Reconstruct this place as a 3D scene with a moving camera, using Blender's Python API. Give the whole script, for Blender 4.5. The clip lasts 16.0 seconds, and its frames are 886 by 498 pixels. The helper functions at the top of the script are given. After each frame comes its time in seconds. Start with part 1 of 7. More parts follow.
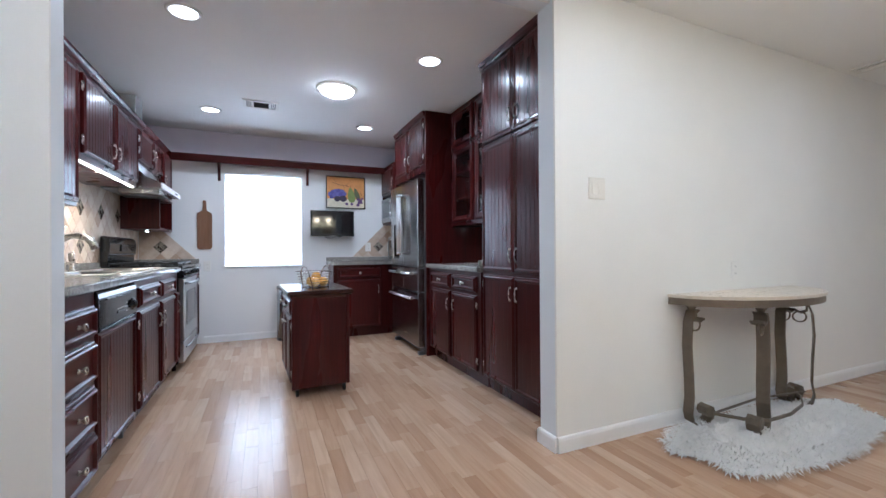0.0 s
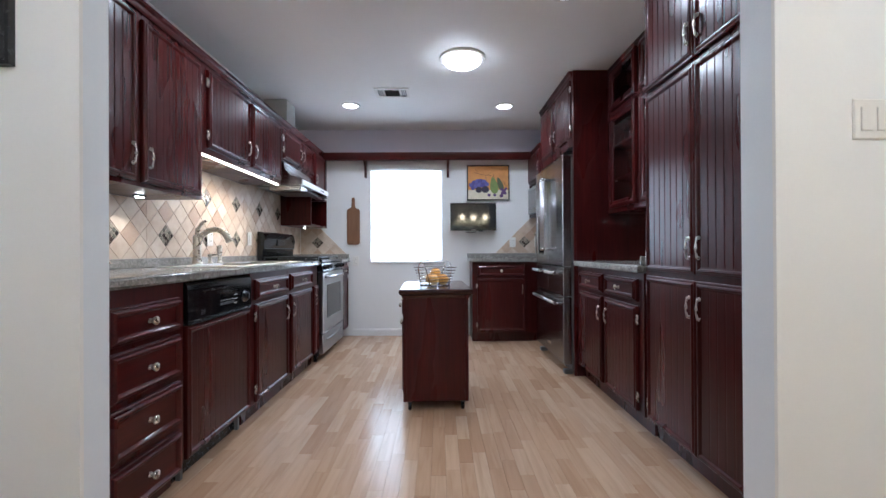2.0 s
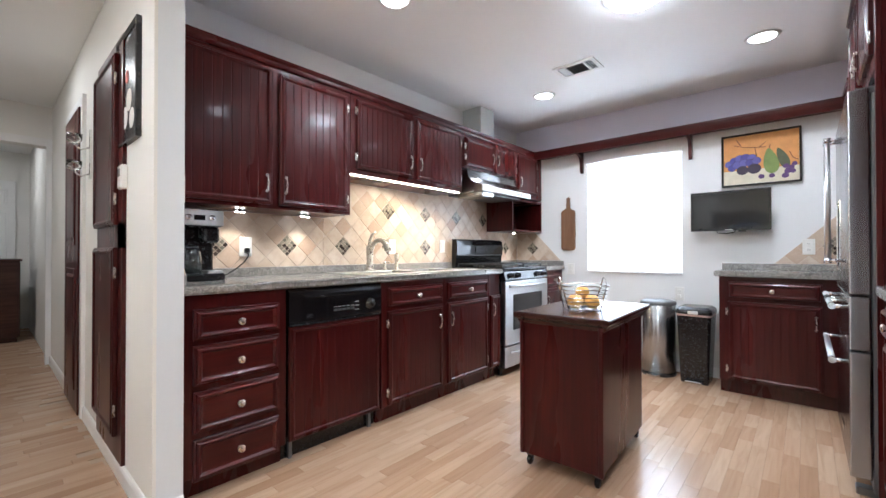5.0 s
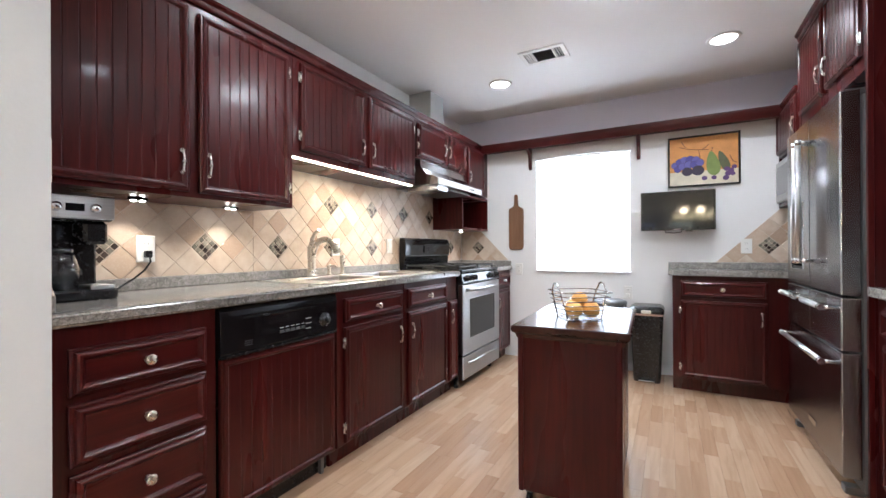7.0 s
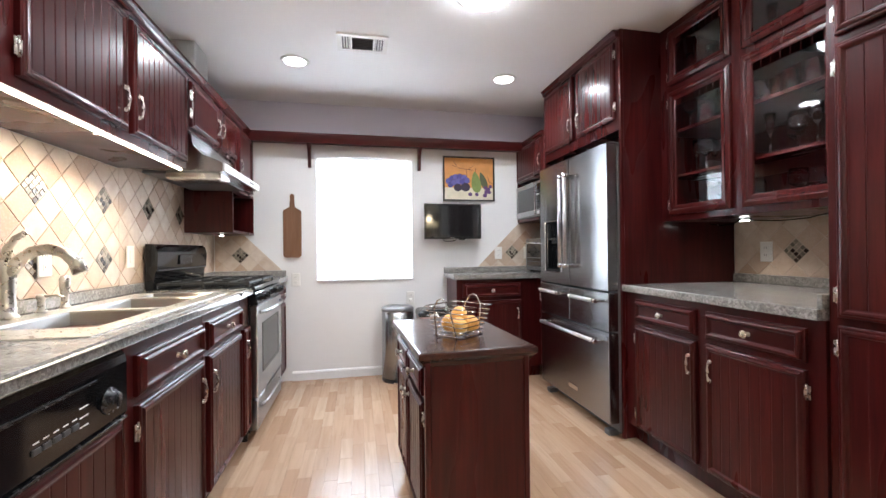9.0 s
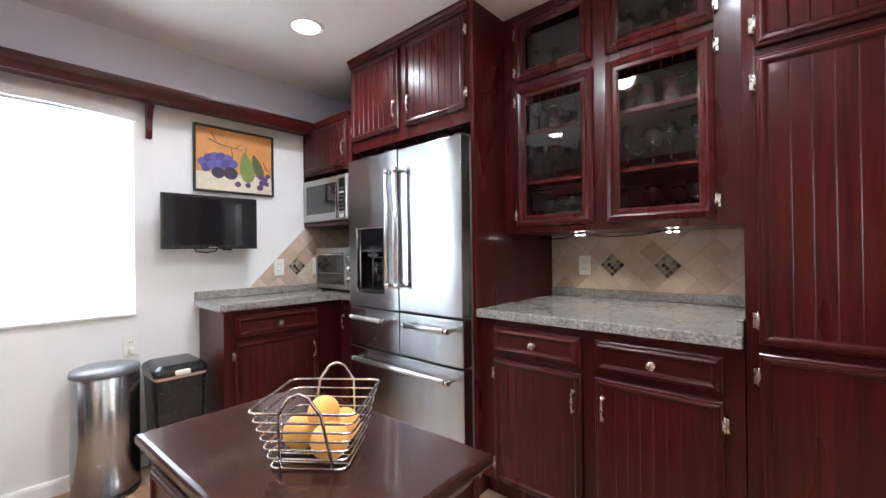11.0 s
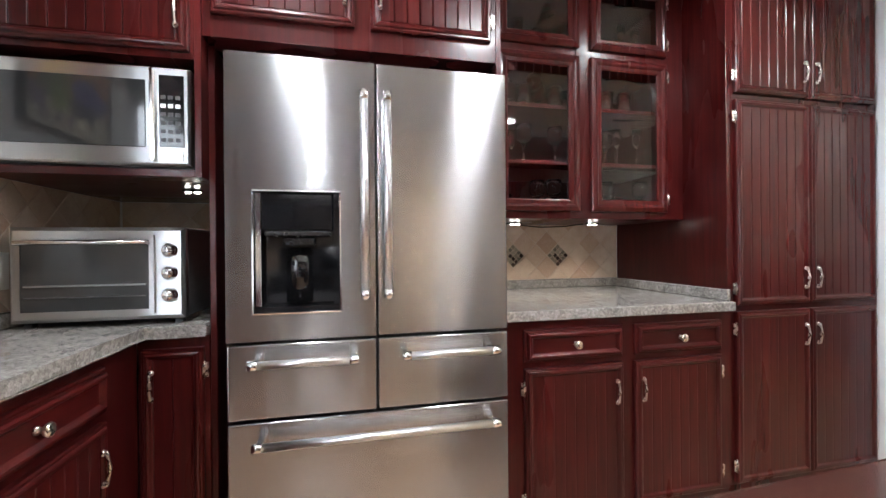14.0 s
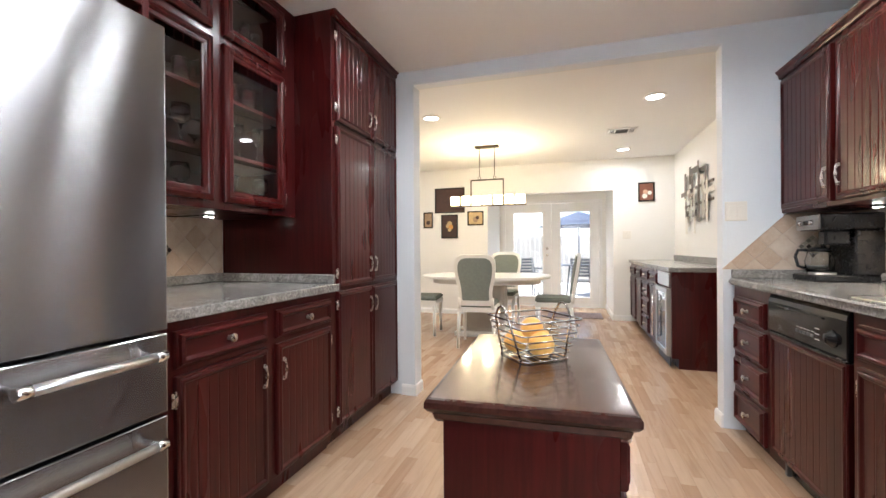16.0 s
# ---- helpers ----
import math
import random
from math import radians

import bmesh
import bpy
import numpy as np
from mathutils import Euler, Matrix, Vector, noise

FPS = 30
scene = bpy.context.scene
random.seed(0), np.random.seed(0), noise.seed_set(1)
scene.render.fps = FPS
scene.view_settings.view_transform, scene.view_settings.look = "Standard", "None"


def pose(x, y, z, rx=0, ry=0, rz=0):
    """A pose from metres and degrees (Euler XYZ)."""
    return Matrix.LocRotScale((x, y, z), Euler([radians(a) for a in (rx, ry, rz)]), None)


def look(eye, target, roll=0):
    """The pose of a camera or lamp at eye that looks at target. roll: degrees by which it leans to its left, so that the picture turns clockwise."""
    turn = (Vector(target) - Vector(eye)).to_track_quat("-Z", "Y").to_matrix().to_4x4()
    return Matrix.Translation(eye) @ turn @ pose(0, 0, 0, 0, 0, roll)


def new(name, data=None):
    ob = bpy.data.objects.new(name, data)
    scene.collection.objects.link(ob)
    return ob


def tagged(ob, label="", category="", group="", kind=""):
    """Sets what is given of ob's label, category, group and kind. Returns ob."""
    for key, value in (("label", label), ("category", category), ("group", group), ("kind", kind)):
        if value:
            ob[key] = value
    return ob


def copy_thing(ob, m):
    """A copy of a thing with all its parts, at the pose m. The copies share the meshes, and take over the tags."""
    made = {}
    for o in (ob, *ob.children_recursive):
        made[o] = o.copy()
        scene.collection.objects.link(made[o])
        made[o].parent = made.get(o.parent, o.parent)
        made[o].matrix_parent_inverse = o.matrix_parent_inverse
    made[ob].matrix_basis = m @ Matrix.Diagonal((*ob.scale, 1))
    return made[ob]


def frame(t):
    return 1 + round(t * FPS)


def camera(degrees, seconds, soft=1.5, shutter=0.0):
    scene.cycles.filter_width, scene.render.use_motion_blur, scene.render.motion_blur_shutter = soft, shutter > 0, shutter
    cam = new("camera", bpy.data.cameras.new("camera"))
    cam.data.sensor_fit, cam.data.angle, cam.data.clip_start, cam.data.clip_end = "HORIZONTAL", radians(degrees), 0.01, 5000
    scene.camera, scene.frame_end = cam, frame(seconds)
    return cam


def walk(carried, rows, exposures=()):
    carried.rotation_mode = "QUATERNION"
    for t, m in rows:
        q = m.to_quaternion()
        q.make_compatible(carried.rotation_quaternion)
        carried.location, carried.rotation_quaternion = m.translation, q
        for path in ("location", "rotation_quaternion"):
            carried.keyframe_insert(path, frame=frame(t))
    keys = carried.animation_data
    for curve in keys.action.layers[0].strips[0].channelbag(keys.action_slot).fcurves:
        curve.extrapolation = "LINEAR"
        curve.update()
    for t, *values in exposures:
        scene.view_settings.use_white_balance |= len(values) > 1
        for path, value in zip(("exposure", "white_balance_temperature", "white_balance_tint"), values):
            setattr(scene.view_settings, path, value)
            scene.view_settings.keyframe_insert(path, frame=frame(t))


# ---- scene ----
cam = camera(94.6, 16.0)
PATH = [
    (0, (0.125, -0.082, 1.042), (0.929, 1.749, 1.049), -0.4),
    (0.5, (0.168, -0.075, 1.003), (0.712, 1.85, 1.012), -0.4),
    (1, (0.228, 0.099, 1.013), (0.632, 2.058, 1.017), -0.3),
    (1.5, (0.355, 0.279, 1.002), (0.605, 2.263, 1.005), -0.5),
    (2, (0.538, 0.445, 1.002), (0.551, 2.445, 1.009), -0.3),
    (2.5, (0.738, 0.647, 1.005), (0.53, 2.636, 1.012), -0.3),
    (3, (0.961, 0.816, 1.004), (0.509, 2.764, 1.017), -0.3),
    (3.5, (1.118, 1.009, 1.015), (0.358, 2.859, 1.026), -0.1),
    (4, (1.253, 1.141, 1.03), (0.276, 2.886, 1.041), -0.1),
    (4.5, (1.37, 1.185, 1.056), (0.105, 2.734, 1.071), -0.0),
    (4.7, (1.388, 1.191, 1.054), (0.059, 2.686, 1.071), 0.0),
    (6.8, (0.95, 1.295, 1.083), (-0.11, 2.991, 1.086), -0.4),
    (7, (0.874, 1.315, 1.08), (-0.099, 3.062, 1.083), -0.3),
    (7.5, (0.635, 1.284, 1.074), (-0.028, 3.171, 1.083), -0.4),
    (8, (0.409, 1.324, 1.075), (0.079, 3.297, 1.082), -0.3),
    (8.5, (0.213, 1.406, 1.096), (0.185, 3.406, 1.104), -0.4),
    (9, (0.075, 1.531, 1.13), (0.479, 3.489, 1.134), -0.6),
    (9.5, (0.04, 1.731, 1.157), (0.746, 3.603, 1.155), -0.6),
    (10, (0.062, 1.962, 1.195), (1.003, 3.727, 1.183), -0.7),
    (10.2, (0.061, 2.05, 1.209), (1.107, 3.755, 1.199), -0.7),
    (12.3, (-0.082, 3.28, 1.183), (1.795, 3.97, 1.184), -0.7),
    (12.5, (-0.076, 3.404, 1.188), (1.82, 4.041, 1.181), -0.6),
    (13, (-0.044, 3.717, 1.185), (1.925, 4.068, 1.174), -0.6),
    (13.5, (0.074, 3.994, 1.179), (2.073, 4.048, 1.167), -0.6),
    (14, (0.169, 4.237, 1.155), (2.12, 3.794, 1.15), -0.5),
    (14.5, (0.326, 4.425, 1.134), (2.083, 3.469, 1.134), -0.4),
    (15, (0.384, 4.568, 1.127), (1.823, 3.179, 1.128), -0.5),
    (15.5, (0.408, 4.593, 1.106), (1.46, 2.892, 1.103), -0.3),
    (16, (0.391, 4.611, 1.105), (0.977, 2.699, 1.101), -0.4),
]
EXPOSURES = [
    (0.0, 1.33, 5080, 8), (1.5, 1.18, 5200, 8), (2.5, 1.38, 5320, 8), (3.5, 1.82, 5450, 8), (4.5, 1.92, 5520, 8), (7.0, 1.80, 5750, 9),
    (9.0, 1.84, 5900, 10), (10.0, 1.90, 5800, 10), (12.5, 2.08, 6000, 10), (13.5, 2.18, 5850, 10), (14.5, 2.18, 6250, 10), (15.5, 1.80, 6250, 10), (16.0, 1.77, 6050, 10),
]
walk(cam, [(t, look(eye, target, roll)) for t, eye, target, roll in PATH], EXPOSURES)


# ---- world and light ----
world = bpy.data.worlds.new("world")
scene.world = world
world.use_nodes = True
wn = world.node_tree.nodes
wl = world.node_tree.links
sky = wn.new("ShaderNodeTexSky")
sky.sky_type = "NISHITA"
sky.sun_disc = False
sky.sun_elevation = radians(58)
sky.sun_rotation = radians(80)
wn["Background"].inputs["Strength"].default_value = 0.15
wl.new(sky.outputs["Color"], wn["Background"].inputs["Color"])


INDOOR = 0.25   # indoor lamps against the much brighter daylight outside


def lamp(name, kind, m, power, colour, **settings):
    data = bpy.data.lights.new(name, kind)
    data.energy = power if kind == "SUN" else power * INDOOR
    data.color = colour
    for key, value in settings.items():
        if key == "size":
            data.size = value
        elif key == "size_y":
            data.shape = "RECTANGLE"
            data.size_y = value
        elif key == "disk":
            data.shape = "DISK"
            data.size = value
        elif key == "beam":
            data.spread = radians(value)
        elif key == "radius":
            data.shadow_soft_size = value
        elif key == "spot":
            data.spot_size = radians(value)
            data.spot_blend = 0.8
    ob = new(name, data)
    ob.matrix_world = m
    return ob


sun = lamp("sun", "SUN", look((0, 0, 10), (-6.0, -1.0, 0)), 5.0, (1.0, 0.96, 0.9))
sun.data.angle = radians(0.5)

COOL = (1.0, 0.985, 0.965)
WARM = (1.0, 0.76, 0.46)
CAN_POWER = 10.5
CANS = [(-0.29, 2.68), (1.25, 2.70), (-0.34, 4.475), (1.18, 4.505)]
# Last two have no fixture: unseen fill lamps added for the dining room.
DINING_CANS_AND_FILL = [(-0.35, 0.60), (1.72, 0.65), (-0.33, -1.43), (3.4, 0.3), (3.6, -1.2)]
CEIL = 2.435
for x, y in CANS:
    lamp("down_lamp", "AREA", pose(x, y, CEIL - 0.022), CAN_POWER, COOL, disk=0.14, beam=155)
for x, y in DINING_CANS_AND_FILL:
    lamp("down_lamp", "AREA", pose(x, y, CEIL - 0.022), 15.5, (1.0, 0.965, 0.92), disk=0.14)
lamp("dome_lamp", "AREA", pose(0.71, 3.49, CEIL - 0.068), 11, COOL, disk=0.22)
# daylight in the openings
lamp("kitchen_daylight", "AREA", pose(0.13, 5.37, 1.42, -90, 0, 0), 44, (0.93, 0.97, 1.0), size=0.84, size_y=1.06)
lamp("patio_daylight", "AREA", pose(0.70, -3.46, 2.02, 62, 0, 0), 95, (0.95, 0.98, 1.0), size=1.5, size_y=0.25)

# ---- materials ----


def nodes_of(name):
    m = bpy.data.materials.new(name)
    m.use_nodes = True
    return m, m.node_tree.nodes, m.node_tree.links


def mix(nodes, links, fac, a, b, blend="MIX"):
    """A colour mix node; fac, a, b are sockets or values."""
    n = nodes.new("ShaderNodeMix")
    n.data_type = "RGBA"
    n.blend_type = blend
    for index, value in ((0, fac), (6, a), (7, b)):
        if isinstance(value, bpy.types.NodeSocket):
            links.new(value, n.inputs[index])
        elif index == 0:
            n.inputs[0].default_value = value
        else:
            n.inputs[index].default_value = (*value, 1.0)
    return n.outputs[2]


def ramp(nodes, links, value, stops):
    n = nodes.new("ShaderNodeValToRGB")
    links.new(value, n.inputs[0])
    e = n.color_ramp.elements
    while len(e) < len(stops):
        e.new(0.5)
    for el, (p, c) in zip(e, stops):
        el.position = p
        el.color = (*c, 1.0) if len(c) == 3 else c
    return n.outputs[0]


def noise_tex(nodes, links, scale, detail=4.0, rough=0.55, stretch=(1, 1, 1), distort=0.0, coords="Object"):
    tc = nodes.new("ShaderNodeTexCoord")
    mp = nodes.new("ShaderNodeMapping")
    mp.inputs["Scale"].default_value = stretch
    links.new(tc.outputs[coords], mp.inputs["Vector"])
    n = nodes.new("ShaderNodeTexNoise")
    n.inputs["Scale"].default_value = scale
    n.inputs["Detail"].default_value = detail
    n.inputs["Roughness"].default_value = rough
    n.inputs["Distortion"].default_value = distort
    links.new(mp.outputs[0], n.inputs["Vector"])
    return n.outputs["Fac"]


def bump(nodes, links, height, strength, distance, bsdf):
    b = nodes.new("ShaderNodeBump")
    b.inputs["Strength"].default_value = strength
    b.inputs["Distance"].default_value = distance
    links.new(height, b.inputs["Height"])
    links.new(b.outputs[0], bsdf.inputs["Normal"])


def plain(name, colour, rough=0.5, metal=0.0, vary=0.12, scale=6.0, grain=60.0, bumps=0.0, coat=0.0, stretch=(1, 1, 1), rough_vary=0.12, emit=0.0):
    """Paint, plastic, metal: a base colour with broad and fine variation."""
    m, n, l = nodes_of(name)
    b = n["Principled BSDF"]
    broad = noise_tex(n, l, scale, 3.0, 0.55, stretch)
    fine = noise_tex(n, l, grain, 5.0, 0.6, stretch)
    dark = tuple(c * (1 - vary) for c in colour)
    light = tuple(min(1.0, c * (1 + vary)) for c in colour)
    c1 = ramp(n, l, broad, [(0.3, dark), (0.7, light)])
    c2 = ramp(n, l, fine, [(0.3, tuple(c * (1 - vary * 0.6) for c in colour)), (0.7, light)])
    l.new(mix(n, l, 0.4, c1, c2), b.inputs["Base Color"])
    b.inputs["Metallic"].default_value = metal
    mr = n.new("ShaderNodeMapRange")
    l.new(fine, mr.inputs["Value"])
    mr.inputs["To Min"].default_value = max(0.02, rough - rough_vary)
    mr.inputs["To Max"].default_value = min(1.0, rough + rough_vary)
    l.new(mr.outputs[0], b.inputs["Roughness"])
    if coat:
        b.inputs["Coat Weight"].default_value = coat
        b.inputs["Coat Roughness"].default_value = 0.12
    if bumps:
        bump(n, l, fine, bumps, 0.002, b)
    if emit:
        b.inputs["Emission Color"].default_value = (*colour, 1)
        b.inputs["Emission Strength"].default_value = emit
    return m


def wood(name, dark, mid, light, rough=0.3, axis="Z", coat=0.3, scale=1.0):
    """Stained timber with long grain along one axis, blotches and pores."""
    m, n, l = nodes_of(name)
    b = n["Principled BSDF"]
    s = {"X": (0.06, 1, 1), "Y": (1, 0.06, 1), "Z": (1, 1, 0.06)}[axis]
    grain = noise_tex(n, l, 42 * scale, 6.0, 0.6, s, 0.6)
    pores = noise_tex(n, l, 190 * scale, 4.0, 0.7, s, 0.2)
    blotch = noise_tex(n, l, 3.2 * scale, 3.0, 0.6, tuple(math.sqrt(v) for v in s), 0.4)
    c = ramp(n, l, grain, [(0.25, dark), (0.5, mid), (0.78, light)])
    c = mix(n, l, ramp(n, l, blotch, [(0.3, (0, 0, 0)), (0.72, (0.75, 0.75, 0.75))]), c, tuple(d * 0.8 for d in dark))
    c = mix(n, l, ramp(n, l, pores, [(0.52, (0, 0, 0)), (0.75, (0.35, 0.35, 0.35))]), c, tuple(d * 0.5 for d in dark))
    info = n.new("ShaderNodeObjectInfo")
    hsv = n.new("ShaderNodeHueSaturation")
    mr = n.new("ShaderNodeMapRange")
    l.new(info.outputs["Random"], mr.inputs["Value"])
    mr.inputs["To Min"].default_value = 0.85
    mr.inputs["To Max"].default_value = 1.15
    l.new(mr.outputs[0], hsv.inputs["Value"])
    l.new(c, hsv.inputs["Color"])
    l.new(hsv.outputs[0], b.inputs["Base Color"])
    r = n.new("ShaderNodeMapRange")
    l.new(blotch, r.inputs["Value"])
    r.inputs["To Min"].default_value = rough - 0.08
    r.inputs["To Max"].default_value = rough + 0.12
    l.new(r.outputs[0], b.inputs["Roughness"])
    b.inputs["Specular IOR Level"].default_value = 0.25
    b.inputs["Coat Weight"].default_value = coat
    b.inputs["Coat Roughness"].default_value = 0.08
    bump(n, l, grain, 0.08, 0.001, b)
    return m


def laminate(name, per_island):
    """Pale three-strip laminate; each strip has its own tone."""
    m, n, l = nodes_of(name)
    b = n["Principled BSDF"]
    if per_island:
        rnd = n.new("ShaderNodeNewGeometry").outputs["Random Per Island"]
    else:
        rnd = n.new("ShaderNodeObjectInfo").outputs["Random"]
    base = ramp(n, l, rnd, [(0.0, (0.375, 0.225, 0.135)), (0.3, (0.445, 0.285, 0.180)), (0.7, (0.485, 0.325, 0.212)), (1.0, (0.525, 0.370, 0.252))])
    tc = n.new("ShaderNodeTexCoord")
    geo = n.new("ShaderNodeNewGeometry")
    mp = n.new("ShaderNodeMapping")
    mp.inputs["Scale"].default_value = (1, 0.07, 1)
    l.new(geo.outputs["Position"], mp.inputs["Vector"])
    off = n.new("ShaderNodeVectorMath")
    off.operation = "ADD"
    l.new(mp.outputs[0], off.inputs[0])
    comb = n.new("ShaderNodeCombineXYZ")
    mul = n.new("ShaderNodeMath")
    mul.operation = "MULTIPLY"
    mul.inputs[1].default_value = 37.0
    l.new(rnd, mul.inputs[0])
    l.new(mul.outputs[0], comb.inputs["Z"])
    l.new(comb.outputs[0], off.inputs[1])
    g = n.new("ShaderNodeTexNoise")
    g.inputs["Scale"].default_value = 38
    g.inputs["Detail"].default_value = 6
    g.inputs["Distortion"].default_value = 0.8
    l.new(off.outputs[0], g.inputs["Vector"])
    g2 = n.new("ShaderNodeTexNoise")
    g2.inputs["Scale"].default_value = 7
    g2.inputs["Detail"].default_value = 3
    l.new(off.outputs[0], g2.inputs["Vector"])
    c = mix(n, l, ramp(n, l, g.outputs["Fac"], [(0.4, (0, 0, 0)), (0.72, (0.4, 0.4, 0.4))]), base, (0.27, 0.15, 0.08))
    c = mix(n, l, ramp(n, l, g2.outputs["Fac"], [(0.45, (0, 0, 0)), (0.8, (0.35, 0.35, 0.35))]), c, (0.60, 0.43, 0.30))
    l.new(c, b.inputs["Base Color"])
    r = n.new("ShaderNodeMapRange")
    l.new(g2.outputs["Fac"], r.inputs["Value"])
    r.inputs["To Min"].default_value = 0.16
    r.inputs["To Max"].default_value = 0.30
    l.new(r.outputs[0], b.inputs["Roughness"])
    bump(n, l, g.outputs["Fac"], 0.04, 0.001, b)
    return m


def speckled(name, cols, scale=90.0, rough=0.25):
    """Grey speckled stone laminate."""
    m, n, l = nodes_of(name)
    b = n["Principled BSDF"]
    tc = n.new("ShaderNodeTexCoord")
    v = n.new("ShaderNodeTexVoronoi")
    v.inputs["Scale"].default_value = scale
    v.inputs["Randomness"].default_value = 1.0
    l.new(tc.outputs["Object"], v.inputs["Vector"])
    sep = n.new("ShaderNodeSeparateColor")
    l.new(v.outputs["Color"], sep.inputs[0])
    c1 = ramp(n, l, sep.outputs[0], [(0.0, cols[0]), (0.35, cols[1]), (0.65, cols[2]), (1.0, cols[3])])
    big = noise_tex(n, l, 14, 5.0, 0.7)
    fine = noise_tex(n, l, 260, 3.0, 0.7)
    c2 = ramp(n, l, big, [(0.3, cols[0]), (0.5, cols[2]), (0.7, cols[3])])
    c3 = ramp(n, l, fine, [(0.35, cols[0]), (0.65, cols[3])])
    c = mix(n, l, 0.45, c1, c2)
    c = mix(n, l, 0.3, c, c3)
    l.new(c, b.inputs["Base Color"])
    b.inputs["Roughness"].default_value = rough
    return m


def brushed(name, colour, axis="Z", rough=0.28):
    """Brushed stainless steel; the brushing runs along one axis."""
    m, n, l = nodes_of(name)
    b = n["Principled BSDF"]
    s = {"X": (0.01, 1, 1), "Y": (1, 0.01, 1), "Z": (1, 1, 0.01)}[axis]
    g = noise_tex(n, l, 420, 3.0, 0.7, s)
    smear = noise_tex(n, l, 2.6, 1.0, 0.4, {"X": (0.2, 1, 1), "Y": (1, 0.2, 1), "Z": (3.0, 3.0, 0.16)}[axis])
    c = ramp(n, l, g, [(0.3, tuple(v * 0.86 for v in colour)), (0.7, colour)])
    l.new(c, b.inputs["Base Color"])
    b.inputs["Metallic"].default_value = 1.0
    r = n.new("ShaderNodeMapRange")
    l.new(smear, r.inputs["Value"])
    r.inputs["To Min"].default_value = rough - 0.02
    r.inputs["To Max"].default_value = rough + 0.02
    l.new(r.outputs[0], b.inputs["Roughness"])
    b.inputs["Anisotropic"].default_value = 1.0
    b.inputs["Anisotropic Rotation"].default_value = 0.25
    bump(n, l, smear, 0.24, 0.010, b)
    return m


def glass(name, tint=(0.95, 0.97, 0.97), rough=0.0, ior=1.45):
    m, n, l = nodes_of(name)
    b = n["Principled BSDF"]
    b.inputs["Base Color"].default_value = (*tint, 1)
    b.inputs["Transmission Weight"].default_value = 1.0
    b.inputs["Roughness"].default_value = rough
    b.inputs["IOR"].default_value = ior
    return m


def glow(name, colour, strength):
    m, n, l = nodes_of(name)
    b = n["Principled BSDF"]
    b.inputs["Base Color"].default_value = (0.9, 0.9, 0.9, 1)
    b.inputs["Emission Color"].default_value = (*colour, 1)
    b.inputs["Emission Strength"].default_value = strength
    return m


def stone_tile(name):
    """Tumbled travertine-look tile; tone changes tile by tile."""
    m, n, l = nodes_of(name)
    b = n["Principled BSDF"]
    rnd = n.new("ShaderNodeObjectInfo").outputs["Random"]
    base = ramp(n, l, rnd, [(0.0, (0.40, 0.27, 0.185)), (0.15, (0.52, 0.39, 0.29)), (0.4, (0.58, 0.465, 0.365)), (0.8, (0.63, 0.53, 0.43)), (1.0, (0.67, 0.58, 0.49))])
    geo = n.new("ShaderNodeNewGeometry")
    a = n.new("ShaderNodeTexNoise")
    a.inputs["Scale"].default_value = 16
    a.inputs["Detail"].default_value = 5
    l.new(geo.outputs["Position"], a.inputs["Vector"])
    f = n.new("ShaderNodeTexNoise")
    f.inputs["Scale"].default_value = 120
    f.inputs["Detail"].default_value = 4
    l.new(geo.outputs["Position"], f.inputs["Vector"])
    c = mix(n, l, ramp(n, l, a.outputs["Fac"], [(0.35, (0, 0, 0)), (0.7, (0.5, 0.5, 0.5))]), base, (0.44, 0.30, 0.20))
    c = mix(n, l, ramp(n, l, f.outputs["Fac"], [(0.5, (0, 0, 0)), (0.8, (0.3, 0.3, 0.3))]), c, (0.70, 0.60, 0.48))
    l.new(c, b.inputs["Base Color"])
    b.inputs["Roughness"].default_value = 0.38
    bump(n, l, f.outputs["Fac"], 0.15, 0.001, b)
    return m


CHERRY = wood("cherry_wood", (0.027, 0.0031, 0.0033), (0.066, 0.0069, 0.0066), (0.106, 0.0132, 0.0110), 0.27, coat=0.10)
CHERRY_X = wood("cherry_wood_flat", (0.027, 0.0031, 0.0033), (0.066, 0.0069, 0.0066), (0.104, 0.0132, 0.0110), 0.27, axis="X", coat=0.10)
DARKWOOD = wood("dark_top_wood", (0.030, 0.010, 0.008), (0.055, 0.019, 0.014), (0.085, 0.032, 0.022), 0.22, axis="Y")
BOARDWOOD = wood("board_wood", (0.17, 0.085, 0.045), (0.24, 0.125, 0.07), (0.30, 0.165, 0.10), 0.55, coat=0.0)
FLOOR = laminate("laminate_strip", False)
FLOOR_STUFF = laminate("laminate_rest", True)
WALL = plain("wall_paint", (0.80, 0.79, 0.76), 0.6, vary=0.025, scale=2.5, grain=110, bumps=0.25)
WALL_COOL = plain("kitchen_wall_paint", (0.80, 0.80, 0.80), 0.6, vary=0.025, scale=2.5, grain=110, bumps=0.25)
WALL_BLUE = plain("partition_kitchen_paint", (0.73, 0.765, 0.80), 0.55, vary=0.03, scale=2.5, grain=110, bumps=0.3)
LAVENDER = plain("lavender_wall_tone", (0.60, 0.575, 0.66), 0.6, vary=0.03, scale=2.0, grain=110, bumps=0.25)
CEILING = plain("ceiling_paint", (0.87, 0.87, 0.86), 0.7, vary=0.02, scale=1.5, grain=160, bumps=0.3)
TRIM = plain("white_trim_paint", (0.82, 0.82, 0.82), 0.35, vary=0.03, scale=8)
WHITE = plain("white_plastic", (0.80, 0.79, 0.76), 0.35, vary=0.02)
IVORY = plain("ivory_plastic", (0.76, 0.73, 0.67), 0.35, vary=0.02)
